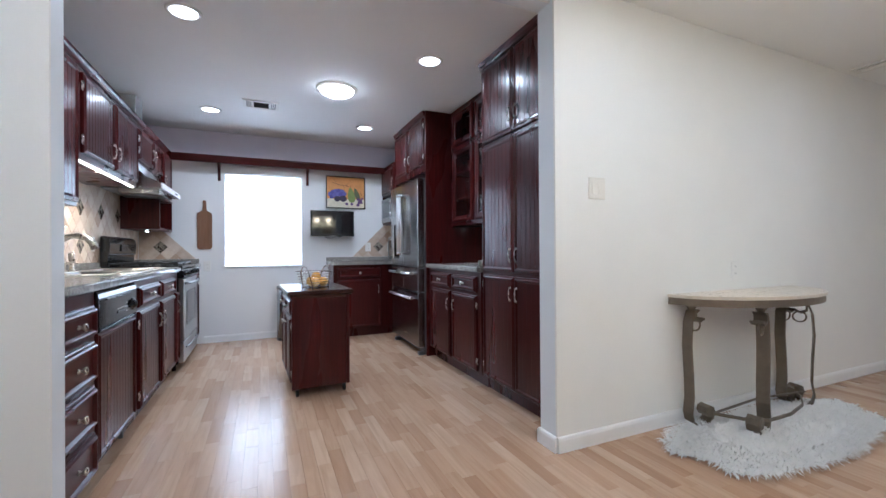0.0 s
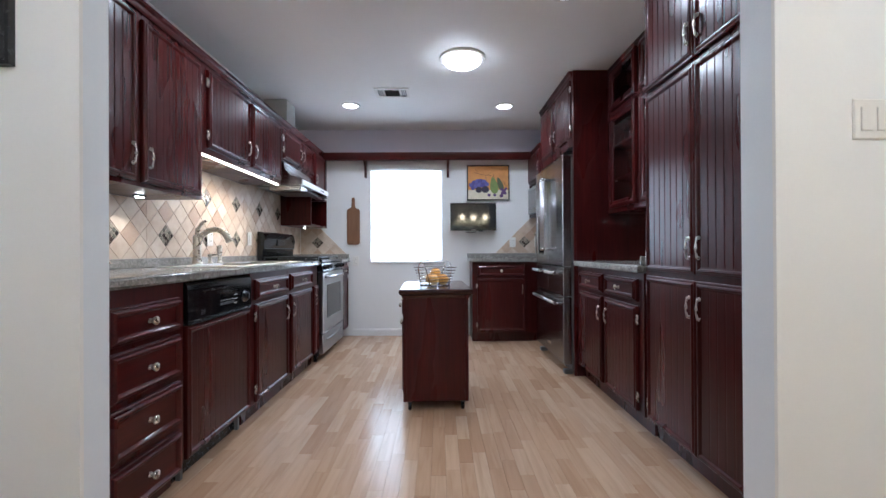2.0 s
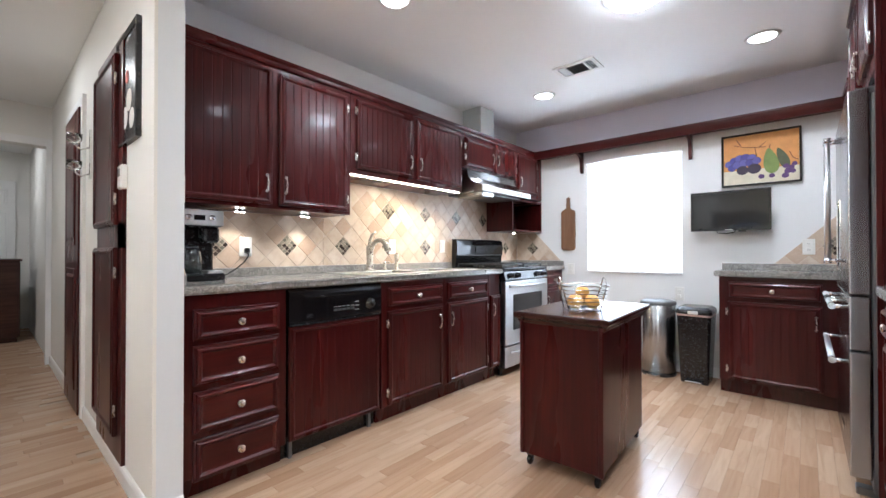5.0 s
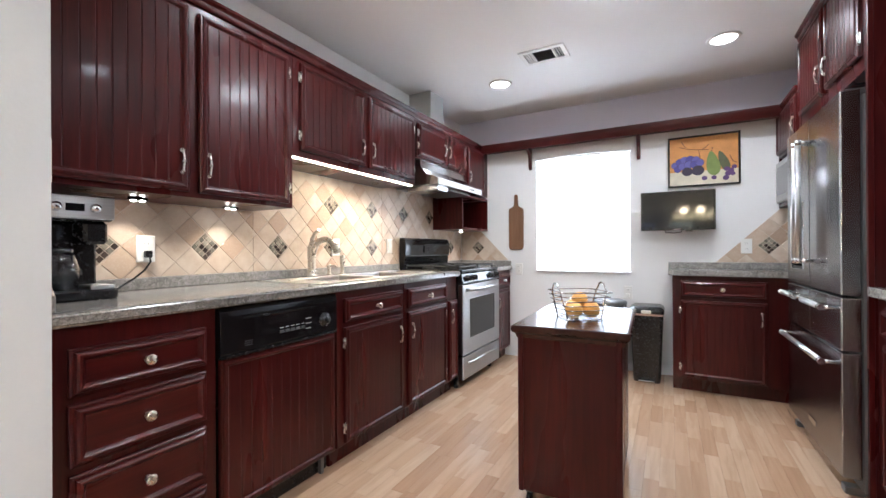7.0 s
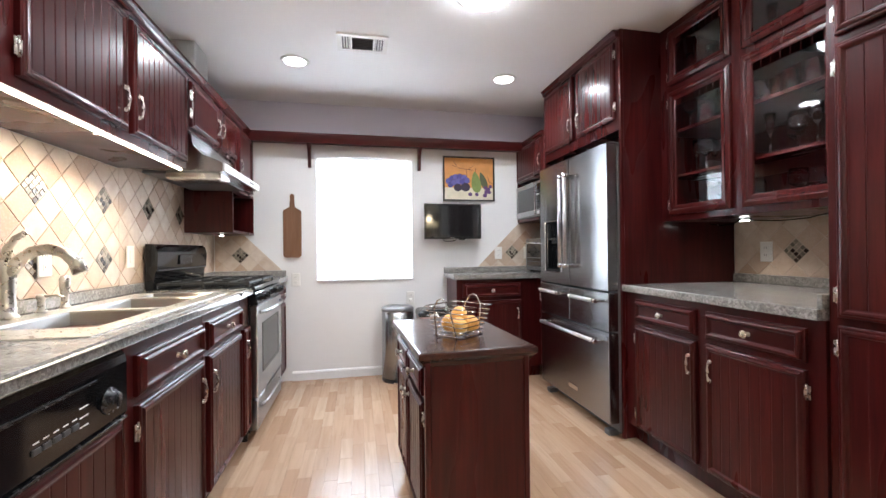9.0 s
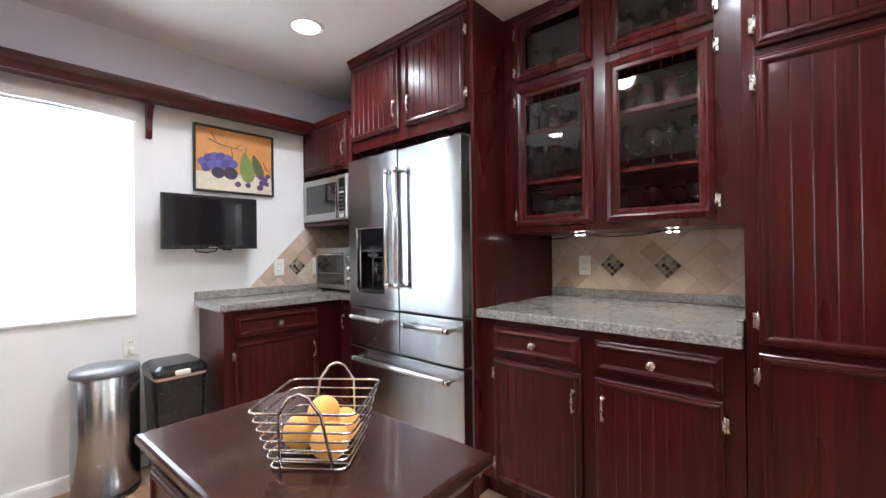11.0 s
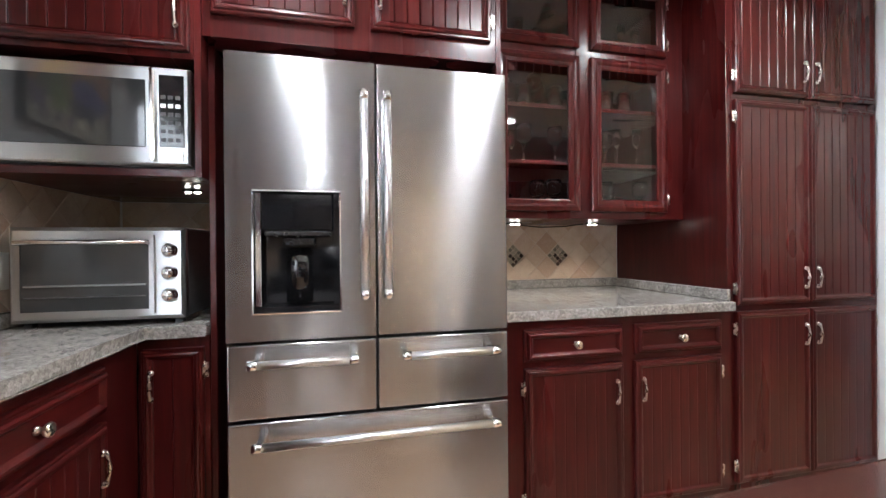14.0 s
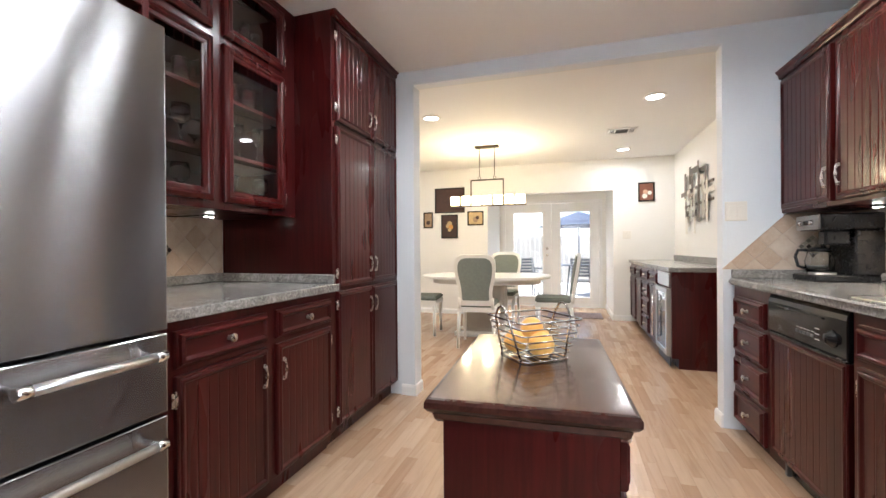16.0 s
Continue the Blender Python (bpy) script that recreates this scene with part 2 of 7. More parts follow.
STONE = speckled("speckled_countertop", [(0.065, 0.060, 0.055), (0.17, 0.158, 0.145), (0.29, 0.275, 0.255), (0.47, 0.45, 0.425)], scale=120.0, rough=0.17)
STEEL = brushed("brushed_steel", (0.42, 0.425, 0.435), "Z", 0.24)
STEEL_H = brushed("brushed_steel_level", (0.62, 0.62, 0.62), "Y", 0.27)
STEEL_X = brushed("brushed_steel_across", (0.48, 0.48, 0.48), "X", 0.33)
BAR_STEEL = plain("bar_steel", (0.66, 0.66, 0.67), 0.30, 1.0, vary=0.04, grain=300, rough_vary=0.04)
SATIN = plain("satin_steel", (0.29, 0.295, 0.29), 0.42, 1.0, vary=0.06, grain=260, rough_vary=0.05, stretch=(0.05, 1, 1))
APPLIANCE = brushed("brushed_appliance_steel", (0.45, 0.45, 0.445), "Y", 0.30)
SMOKED = plain("smoked_glass", (0.022, 0.023, 0.024), 0.05, vary=0.15, rough_vary=0.02, coat=0.3)
CHROME = plain("chrome", (0.74, 0.74, 0.74), 0.12, 1.0, vary=0.05, rough_vary=0.05)
NICKEL = plain("brushed_nickel", (0.60, 0.565, 0.50), 0.28, 1.0, vary=0.06, rough_vary=0.06)
PEWTER = plain("pewter", (0.55, 0.52, 0.48), 0.28, 1.0, vary=0.15, scale=60, rough_vary=0.08)
BLACK = plain("black_plastic", (0.012, 0.012, 0.013), 0.25, vary=0.2)
BLACK_GLOSS = plain("black_gloss", (0.008, 0.008, 0.009), 0.08, vary=0.2, rough_vary=0.04)
IRON = plain("cast_iron", (0.018, 0.018, 0.018), 0.55, vary=0.25, grain=200, bumps=0.3)
DGREY = plain("dark_grey_plastic", (0.06, 0.06, 0.062), 0.4, vary=0.15)
GREYSIDE = plain("grey_appliance_side", (0.16, 0.16, 0.165), 0.38, 0.4, vary=0.08, grain=300, bumps=0.1)
GLASS = glass("clear_glass")
TABLE_GLASS = glass("glassware", (0.99, 1.0, 1.0), 0.0, 1.38)
PANE = glass("door_glass", (0.93, 0.95, 0.95))
GROUT = plain("tile_grout", (0.55, 0.455, 0.365), 0.8, vary=0.08, grain=200)
TILE = stone_tile("stone_tile")
LAMP_WHITE = glow("lamp_diffuser", (1.0, 0.97, 0.93), 3.5)
DOME_GLOW = glow("dome_diffuser", (1.0, 0.985, 0.965), 12.0)
LED = glow("led_strip_light", (1.0, 0.88, 0.66), 5.5)
PUCK = glow("puck_light", (1.0, 0.93, 0.82), 11.0)

# ---- building helpers ----


def part(name, bm, material, parent=None, label=""):
    """Links a bmesh as one mesh object under a thing or a part."""
    me = bpy.data.meshes.new(name)
    bm.normal_update()
    bm.to_mesh(me)
    bm.free()
    mats = material if isinstance(material, (list, tuple)) else [material]
    for mt in mats:
        me.materials.append(mt)
    ob = new(name, me)
    if parent is not None:
        ob.parent = parent
    if label:
        ob["label"] = label
    return ob


def thing(name, m, label, category, group=""):
    ob = new(name)
    ob.empty_display_size = 0.1
    ob.matrix_world = m
    return tagged(ob, label, category, group)


def bx(x0, x1, y0, y1, z0, z1, bevel=0.0, bm=None, seg=1):
    """A box, bevelled on all edges."""
    bm = bm or bmesh.new()
    own = bmesh.ops.create_cube(bm, size=1.0)["verts"]
    for v in own:
        v.co = Vector((x0 + (v.co.x + 0.5) * (x1 - x0), y0 + (v.co.y + 0.5) * (y1 - y0), z0 + (v.co.z + 0.5) * (z1 - z0)))
    if bevel:
        edges = {e for v in own for e in v.link_edges}
        bmesh.ops.bevel(bm, geom=list(edges), offset=bevel, segments=seg, affect="EDGES", profile=0.6)
    return bm


def box_set(boxes, bevel=0.0):
    bm = bmesh.new()
    for b in boxes:
        bx(*b, bevel=bevel, bm=bm)
    return bm


def loft(bm, x0, x1, z0, z1, profile, fill=True, back=True, arch=0.0):
    """Rectangular rings in the xz plane, joined one to the next. profile: (inset, y) rows, from the back edge to the middle."""
    rings = []
    for inset, y in profile:
        rings.append([bm.verts.new(c) for c in ((x0 + inset, y, z0 + inset), (x1 - inset, y, z0 + inset), (x1 - inset, y, z1 - inset), (x0 + inset, y, z1 - inset))])
    for a, b in zip(rings, rings[1:]):
        for i in range(4):
            j = (i + 1) % 4
            bm.faces.new((a[i], a[j], b[j], b[i]))
    if fill:
        bm.faces.new(rings[-1])
    if back:
        bm.faces.new(rings[0][::-1])
    return bm


def tube(bm, pts, r, n=8, closed=False, caps=True):
    """A round bar along points; r may be a list of radii."""
    pts = [Vector(p) for p in pts]
    rs = r if isinstance(r, (list, tuple)) else [r] * len(pts)
    rings = []
    side = None
    count = len(pts)
    for i, p in enumerate(pts):
        a = pts[i - 1] if (i > 0 or closed) else p
        b = pts[(i + 1) % count] if (i < count - 1 or closed) else p
        d = (b - a).normalized()
        if side is None:
            side = d.orthogonal().normalized()
        else:
            side = (side - d * side.dot(d))
            side = side.normalized() if side.length > 1e-6 else d.orthogonal().normalized()
        up = d.cross(side)
        rings.append([bm.verts.new(p + (side * math.cos(2 * math.pi * k / n) + up * math.sin(2 * math.pi * k / n)) * rs[i]) for k in range(n)])
    pairs = list(zip(rings, rings[1:])) + ([(rings[-1], rings[0])] if closed else [])
    for a, b in pairs:
        for k in range(n):
            f = bm.faces.new((a[k], a[(k + 1) % n], b[(k + 1) % n], b[k]))
            f.smooth = True
    if caps and not closed:
        bm.faces.new(rings[0][::-1])
        bm.faces.new(rings[-1])
    return bm


def ribbon(bm, pts, width, thick, axis):
    """A flat bar of the given width (along axis) bent along points."""
    pts = [Vector(p) for p in pts]
    axis = Vector(axis).normalized()
    rings = []
    for i, p in enumerate(pts):
        d = (pts[min(i + 1, len(pts) - 1)] - pts[max(i - 1, 0)]).normalized()
        nrm = d.cross(axis).normalized()
        w, t = axis * width / 2, nrm * thick / 2
        rings.append([bm.verts.new(p + q) for q in (w + t, -w + t, -w - t, w - t)])
    for a, b in zip(rings, rings[1:]):
        for k in range(4):
            bm.faces.new((a[k], a[(k + 1) % 4], b[(k + 1) % 4], b[k]))
    bm.faces.new(rings[0][::-1])
    bm.faces.new(rings[-1])
    return bm


def lathe(bm, profile, n=20, m=None, smooth=True):
    """Turned shape about z. profile: (radius, z) from the bottom up."""
    m = m or Matrix.Identity(4)
    rings = []
    for r, z in profile:
        if r < 1e-5:
            rings.append([bm.verts.new(m @ Vector((0, 0, z)))])
        else:
            rings.append([bm.verts.new(m @ Vector((r * math.cos(2 * math.pi * k / n), r * math.sin(2 * math.pi * k / n), z))) for k in range(n)])
    for a, b in zip(rings, rings[1:]):
        for k in range(n):
            j = (k + 1) % n
            if len(a) == 1 and len(b) == 1:
                continue
            if len(a) == 1:
                f = bm.faces.new((a[0], b[j], b[k]))
            elif len(b) == 1:
                f = bm.faces.new((a[k], a[j], b[0]))
            else:
                f = bm.faces.new((a[k], a[j], b[j], b[k]))
            f.smooth = smooth
    if len(rings[0]) > 1:
        bm.faces.new(rings[0][::-1])
    if len(rings[-1]) > 1:
        bm.faces.new(rings[-1])
    return bm


def prism(bm, outline, z0, z1, m=None):
    """An outline (x, y) raised from z0 to z1."""
    m = m or Matrix.Identity(4)
    a = [bm.verts.new(m @ Vector((x, y, z0))) for x, y in outline]
    b = [bm.verts.new(m @ Vector((x, y, z1))) for x, y in outline]
    bm.faces.new(a[::-1])
    bm.faces.new(b)
    k = len(outline)
    for i in range(k):
        bm.faces.new((a[i], a[(i + 1) % k], b[(i + 1) % k], b[i]))
    return bm


def arc(cx, cy, r, a0, a1, n):
    return [(cx + r * math.cos(radians(a0 + (a1 - a0) * i / n)), cy + r * math.sin(radians(a0 + (a1 - a0) * i / n))) for i in range(n + 1)]


def structure(name, bm, material, label):
    return tagged(part(name, bm, material), label, "", "", "structure")


# ---- the shell ----
LX, RX, FY = -1.125, 2.40, 5.30        # kitchen side walls and window wall
PY0, PY1 = 1.605, 1.74                  # wall between kitchen and dining room
OX0, OX1, OZ = -0.506, 1.497, 2.33       # the wide opening in it
WX0, WX1, WZ0, WZ1 = -0.284, 0.562, 0.875, 1.985   # kitchen window
DX0, DX1, DY = -1.09, 5.9, -2.05       # dining room
RX0, RX1, RY, RZ = -0.26, 1.66, -3.30, 1.965     # recess with the patio doors
T = 0.14

structure("floor", bx(-7.0, 6.1, -3.45, 5.5, -0.12, -0.004), plain("underlay", (0.35, 0.25, 0.17), 0.8), "pale oak laminate strip floor")
structure("ceiling", box_set([(-7.0, 6.1, -3.45, 5.5, CEIL, CEIL + 0.12)]), CEILING, "smooth white painted ceiling")
structure("wall_left", bx(LX - T, LX, PY1, FY + T, 0, CEIL), WALL_COOL, "white painted plaster kitchen wall")
structure("wall_right", bx(RX, RX + T, PY1, FY + T, 0, CEIL), WALL_COOL, "white painted plaster kitchen wall")
structure("wall_window", box_set([(LX, WX0, FY, FY + T, 0, 2.12), (WX1, RX, FY, FY + T, 0, 2.12), (WX0, WX1, FY, FY + T, 0, WZ0), (WX0, WX1, FY, FY + T, WZ1, 2.12)]), WALL_COOL, "white painted plaster wall with a window")
# strip above the shelf in a darker lavender tone than the wall below
structure("wall_window_upper", bx(LX, RX, FY, FY + T, 2.12, CEIL), LAVENDER, "pale lavender strip of wall above the shelf")
PYM = PY0 + 0.012
PYL = 1.635                            # hall face of the partition left of the opening
structure("wall_partition", box_set([(-7.0, OX0, PYL, PYL + 0.012, 0, CEIL), (OX1, 6.0, PY0, PYM, 0, CEIL), (OX0, OX1, PYL, PYL + 0.012, OZ, CEIL)]), WALL, "cream white painted partition wall with a wide cased opening")
structure("wall_partition_kitchen", box_set([(-7.0, OX0, PYL + 0.012, PY1, 0, CEIL), (OX1, 6.0, PYM, PY1, 0, CEIL), (OX0, OX1, PYL + 0.012, PY1, OZ, CEIL)]), WALL_BLUE, "cool white painted kitchen side of the partition wall")
structure("wall_dining_end", box_set([(DX0 - T, RX0, DY - T, DY, 0, CEIL), (RX1, 6.0, DY - T, DY, 0, CEIL), (RX0, RX1, DY - T, DY, RZ, CEIL)]), WALL, "cream white dining room wall with a recess")
structure("wall_dining_side", bx(DX0 - T, DX0, DY, 0.46, 0, CEIL), WALL, "cream white dining room wall")
structure("wall_dining_far_side", bx(DX1, DX1 + T, DY, PY0, 0, CEIL), WALL, "cream white dining room wall")
structure("wall_recess", box_set([(RX0 - T, RX0, RY, DY - T, 0, CEIL), (RX1, RX1 + T, RY, DY - T, 0, CEIL), (RX0 - T, -0.20, RY - 0.1, RY, 0, CEIL), (1.60, RX1 + T, RY - 0.1, RY, 0, CEIL), (-0.20, 1.60, RY - 0.1, RY, 1.98, CEIL)]), WALL, "white painted recess walls round the patio doors")
structure("ceiling_recess", bx(RX0, RX1, RY, DY - T, 2.12, 2.16), CEILING, "white ceiling of the door recess")
structure("wall_hall", box_set([(-6.9, DX0 - T, 0.32, 0.46, 0, CEIL), (-4.14, -4.0, 1.60, PYL, 0, CEIL), (-4.14, -4.0, 0.46, 0.79, 0, CEIL), (-4.14, -4.0, 0.79, 1.60, 2.06, CEIL), (-6.9, -6.76, 0.46, PYL, 0, CEIL)]), WALL, "white hallway walls with a doorway")


def skirting(name, x0, y0, x1, y1, side):
    """A white baseboard along a wall from one point to another; side: which way it stands out."""
    d = Vector((x1 - x0, y1 - y0, 0))
    length = d.length
    bm = bmesh.new()
    prof = [(0, 0), (0.014, 0), (0.014, 0.062), (0.010, 0.074), (0.005, 0.080), (0, 0.080)]
    prism(bm, [(px, pz) for px, pz in prof], 0, length)
    ob = structure(name, bm, TRIM, "white painted wooden baseboard")
    ang = math.atan2(d.y, d.x)
    # profile x -> out of the wall, profile y -> up, prism z -> along
    out = Vector((-math.sin(ang), math.cos(ang), 0)) * side
    along = d.normalized()
    ob.matrix_world = Matrix(((out.x, 0, along.x, x0), (out.y, 0, along.y, y0), (0, 1, 0, 0), (0, 0, 0, 1)))
    return ob


skirting("baseboard_1", OX1, PY0, 5.9, PY0, -1)
skirting("baseboard_2", OX0, PYL, -4.0, PYL, 1)
skirting("baseboard_3", OX1, PY1, OX1, PY0, -1)
skirting("baseboard_4", OX0, PYL - 0.014, OX0, PY1, -1)
skirting("baseboard_5", -0.50, FY, 0.85, FY, -1)
skirting("baseboard_6", OX1 - 0.014, PY1, 1.60, PY1, 1)
skirting("baseboard_7", RX0, DY, -0.50, DY, -1)
skirting("baseboard_8", 5.9, DY, RX1, DY, -1)
skirting("baseboard_9", RX0, RY, RX0, DY, -1)
skirting("baseboard_10", RX1, DY, RX1, RY, -1)

# ---- cabinets ----
# Built facing -y, width along x, front of the carcass at y = 0; FACE turns them.


def facing_right(x, y):
    return pose(x, y, 0, 0, 0, 90)


def facing_left(x, y):
    return pose(x, y, 0, 0, 0, -90)


def pull_mesh(length=0.085):
    """A bow pull with turned ends, standing off the door."""
    bm = bmesh.new()
    h = length / 2
    pts = [(0, 0, -h), (0, -0.010, -h)] + [(0, -0.009 - 0.007 * math.cos(math.pi * s / 2.2), h * s * 0.94) for s in (-0.9, -0.6, -0.3, 0, 0.3, 0.6, 0.9)] + [(0, -0.010, h), (0, 0, h)]
    tube(bm, pts, [0.0075, 0.0065, 0.0045, 0.004, 0.0042, 0.0065, 0.0042, 0.004, 0.0045, 0.0065, 0.0075], 8)
    for s in (-h, h):
        lathe(bm, [(0.0085, 0), (0.0085, 0.004), (0.005, 0.006)], 10, Matrix.Translation((0, 0, s)) @ pose(0, 0, 0, 90))
    me = bpy.data.meshes.new("handle")
    bm.to_mesh(me)
    bm.free()
    me.materials.append(PEWTER)
    return me


def knob_mesh():
    bm = bmesh.new()
    lathe(bm, [(0.010, 0), (0.010, 0.003), (0.006, 0.006), (0.006, 0.014), (0.013, 0.018), (0.0165, 0.023), (0.0155, 0.028), (0.009, 0.031), (0, 0.032)], 16, pose(0, 0, 0, 90))
    me = bpy.data.meshes.new("knob")
    bm.to_mesh(me)
    bm.free()
    me.materials.append(NICKEL)
    return me


def hinge_mesh():
    bm = bmesh.new()
    bx(-0.013, -0.003, -0.003, 0, -0.024, 0.024, 0.001, bm)
    tube(bm, [(0, -0.004, -0.028), (0, -0.004, 0.028)], 0.0036, 8)
    bx(0.003, 0.008, -0.008, 0, -0.019, 0.019, 0.001, bm)
    me = bpy.data.meshes.new("hinge")
    bm.to_mesh(me)
    bm.free()
    me.materials.append(PEWTER)
    return me


PULL, KNOB, HINGE = pull_mesh(), knob_mesh(), hinge_mesh()


def fitting(name, me, parent, x, y, z, ry=0):
    ob = new(name, me)
    ob.parent = parent
    ob.matrix_basis = pose(x, y, z, 0, ry, 0)
    return ob


DOOR_PROFILE = [(0, 0), (0, -0.015), (0.004, -0.019), (0.010, -0.019), (0.013, -0.023), (0.018, -0.0245), (0.024, -0.023), (0.029, -0.017), (0.034, -0.0155)]


def door_bm(x0, x1, z0, z1, beads=True, border=0.0, groove=1.0):
    """A slab door: moulded edge, then a tongue-and-groove panel."""
    bm = bmesh.new()
    prof = DOOR_PROFILE if not border else DOOR_PROFILE[:5] + [(border - 0.012, -0.0235), (border - 0.004, -0.021), (border, -0.0145)]
    loft(bm, x0, x1, z0, z1, prof, fill=not beads)
    inset, y = prof[-1]
    a, b, c, d = x0 + inset, x1 - inset, z0 + inset, z1 - inset
    if beads:
        # one corrugated sheet: flat boards with a sunk groove between them
        n = max(2, round((b - a) / 0.046))
        w = (b - a) / n
        line = [(a, y)]
        for i in range(n):
            l, r = a + i * w, a + (i + 1) * w
            line += [(l + 0.0030, y - 0.0026 * groove), (r - 0.0030, y - 0.0026 * groove), (r, y + 0.0012 * groove if i < n - 1 else y)]
        low = [bm.verts.new((px, py, c)) for px, py in line]
        high = [bm.verts.new((px, py, d)) for px, py in line]
        for i in range(len(line) - 1):
            bm.faces.new((low[i], low[i + 1], high[i + 1], high[i]))
        bmesh.ops.remove_doubles(bm, verts=bm.verts, dist=0.0002)
    return bm


def add_door(cab, x0, x1, z0, z1, hinge="l", pull="top", beads=True, material=None, border=0.0, hinges=True, pull_z=None, groove=1.0):
    """A door on a cabinet; hinge: l or r; pull: top, bottom or none of the two."""
    door = part("door", door_bm(x0, x1, z0, z1, beads, border, groove), material or CHERRY, cab)
    hx = x1 - 0.032 if hinge == "l" else x0 + 0.032
    if pull:
        hz = pull_z if pull_z is not None else (z1 - 0.115 if pull == "top" else z0 + 0.115)
        fitting("handle", PULL, door, hx, -0.022, hz)
    if hinges:
        ex = x0 - 0.002 if hinge == "l" else x1 + 0.002
        for hz in (z0 + 0.075, z1 - 0.075):
            fitting("hinge", HINGE, door, ex, -0.010, hz, 0 if hinge == "l" else 180)
    return door


def add_drawer(cab, x0, x1, z0, z1, material=None):
    bm = bmesh.new()
    loft(bm, x0, x1, z0, z1, [(0, 0), (0, -0.012), (0.005, -0.016), (0.009, -0.016), (0.012, -0.024), (0.018, -0.029), (0.024, -0.029), (0.029, -0.023), (0.033, -0.0165), (0.037, -0.0155)])
    dr = part("drawer_front", bm, material or CHERRY_X, cab)
    fitting("knob", KNOB, dr, (x0 + x1) / 2, -0.018, (z0 + z1) / 2)
    return dr


def carcass(cab, w, depth, z0, z1, toe=0.0, crown=0.0, material=None):
    """The body of a closed cabinet, with toe recess and crown moulding."""
    bm = bmesh.new()
    if toe:
        bx(0, w, 0.0, depth, z0 + toe, z1, 0.0015, bm)
        bx(0.0, w, 0.055, depth - 0.002, z0, z0 + toe + 0.001, 0, bm)
    else:
        bx(0, w, 0, depth, z0, z1, 0.0015, bm)
    ob = part("body", bm, material or CHERRY, cab)
    if crown:
        bm = bmesh.new()
        prism(bm, [(0.0, 0.0), (-0.010, 0.0), (-0.014, 0.010), (-0.016, 0.024), (-0.026, 0.034), (-0.030, crown), (0.0, crown)], 0, w, Matrix(((0, 0, 1, 0), (1, 0, 0, 0), (0, 1, 0, z1 - crown), (0, 0, 0, 1))))
        part("crown_moulding", bm, CHERRY_X, cab)
    return ob

# left run, wall cabinets
UF = -0.805
ud = UF - LX - 0.002


def wall_cabinet(y0, y1, z0, label, doors, crown=0.045, pull="bottom", groove=1.0):
    cab = thing("wall_cabinet", facing_right(UF, y0), label, "cabinet", "wall cabinets over the sink run")
    carcass(cab, y1 - y0, ud, z0, 2.12, crown=crown)
    for a, b, hinge, beads, c, d in doors:
        add_door(cab, a - y0, b - y0, c, d, hinge, pull, beads, groove=groove)
    return cab


wall_cabinet(PY1 + 0.002, 2.760, 1.295, "tall cherry wall cabinet with two beadboard doors", [(1.775, 2.242, "l", True, 1.315, 2.055), (2.284, 2.728, "r", True, 1.315, 2.045)], groove=0.5)
wall_cabinet(2.762, 3.900, 1.565, "cherry wall cabinet above the sink, two beadboard doors", [(2.805, 3.315, "l", True, 1.60, 2.05), (3.352, 3.872, "r", True, 1.60, 2.05)])
wall_cabinet(3.902, 4.775, 1.780, "short cherry cabinet above the range hood", [(3.94, 4.365, "l", False, 1.80, 2.045), (4.385, 4.755, "r", False, 1.80, 2.045)])
wall_cabinet(4.777, FY - 0.003, 1.62, "narrow cherry corner wall cabinet", [(4.80, 5.17, "r", False, 1.66, 2.05)])

# open cubby under the corner cabinet
cub = thing("cubby_shelf", facing_right(UF, 4.70), "open dark cherry cubby box under the corner cabinet", "shelf")
for b in ((0, 0.018, 0, ud, 1.27, 1.60), (0.582, 0.597, 0, ud, 1.27, 1.60), (0.018, 0.582, 0, ud, 1.27, 1.288), (0.018, 0.582, 0, ud, 1.582, 1.60), (0.018, 0.582, ud - 0.012, ud, 1.288, 1.582)):
    part("panel", bx(*b, 0.001), CHERRY, cub)

# left run, base cabinets
BF = -0.565
bd = BF - LX - 0.002
TOPZ = 0.915


def base_cabinet(y0, y1, label, group="base cabinets of the sink run"):
    cab = thing("base_cabinet", facing_right(BF, y0), label, "cabinet", group)
    carcass(cab, y1 - y0, bd, 0, 0.874, toe=0.10)
    return cab


c = base_cabinet(PY1 + 0.002, 2.205, "cherry base cabinet with a stack of four drawers")
o = PY1 + 0.002
for a, b in ((0.680, 0.812), (0.488, 0.658), (0.288, 0.465), (0.085, 0.262)):
    add_drawer(c, 1.790 - o, 2.165 - o, a, b)
c = base_cabinet(2.818, 3.395, "cherry sink base cabinet with false drawer and door")
o = 2.818
add_drawer(c, 2.865 - o, 3.365 - o, 0.715, 0.835)
add_door(c, 2.865 - o, 3.365 - o, 0.115, 0.690, "l", "top", groove=0.18)
c = base_cabinet(3.397, 3.945, "cherry base cabinet with one drawer and a door")
o = 3.397
add_drawer(c, 3.430 - o, 3.915 - o, 0.715, 0.835)
add_door(c, 3.430 - o, 3.915 - o, 0.115, 0.690, "r", "top", groove=0.18)
c = base_cabinet(3.947, 4.105, "narrow cherry pull-out cabinet beside the range")
o = 3.947
add_door(c, 3.962 - o, 4.095 - o, 0.115, 0.700, "r", "top", False, hinges=False)
c = base_cabinet(4.885, FY - 0.003, "small cherry base cabinet in the corner")
o = 4.885
add_drawer(c, 4.91 - o, 5.25 - o, 0.715, 0.835)
add_door(c, 4.91 - o, 5.25 - o, 0.115, 0.690, "r", "top", False)


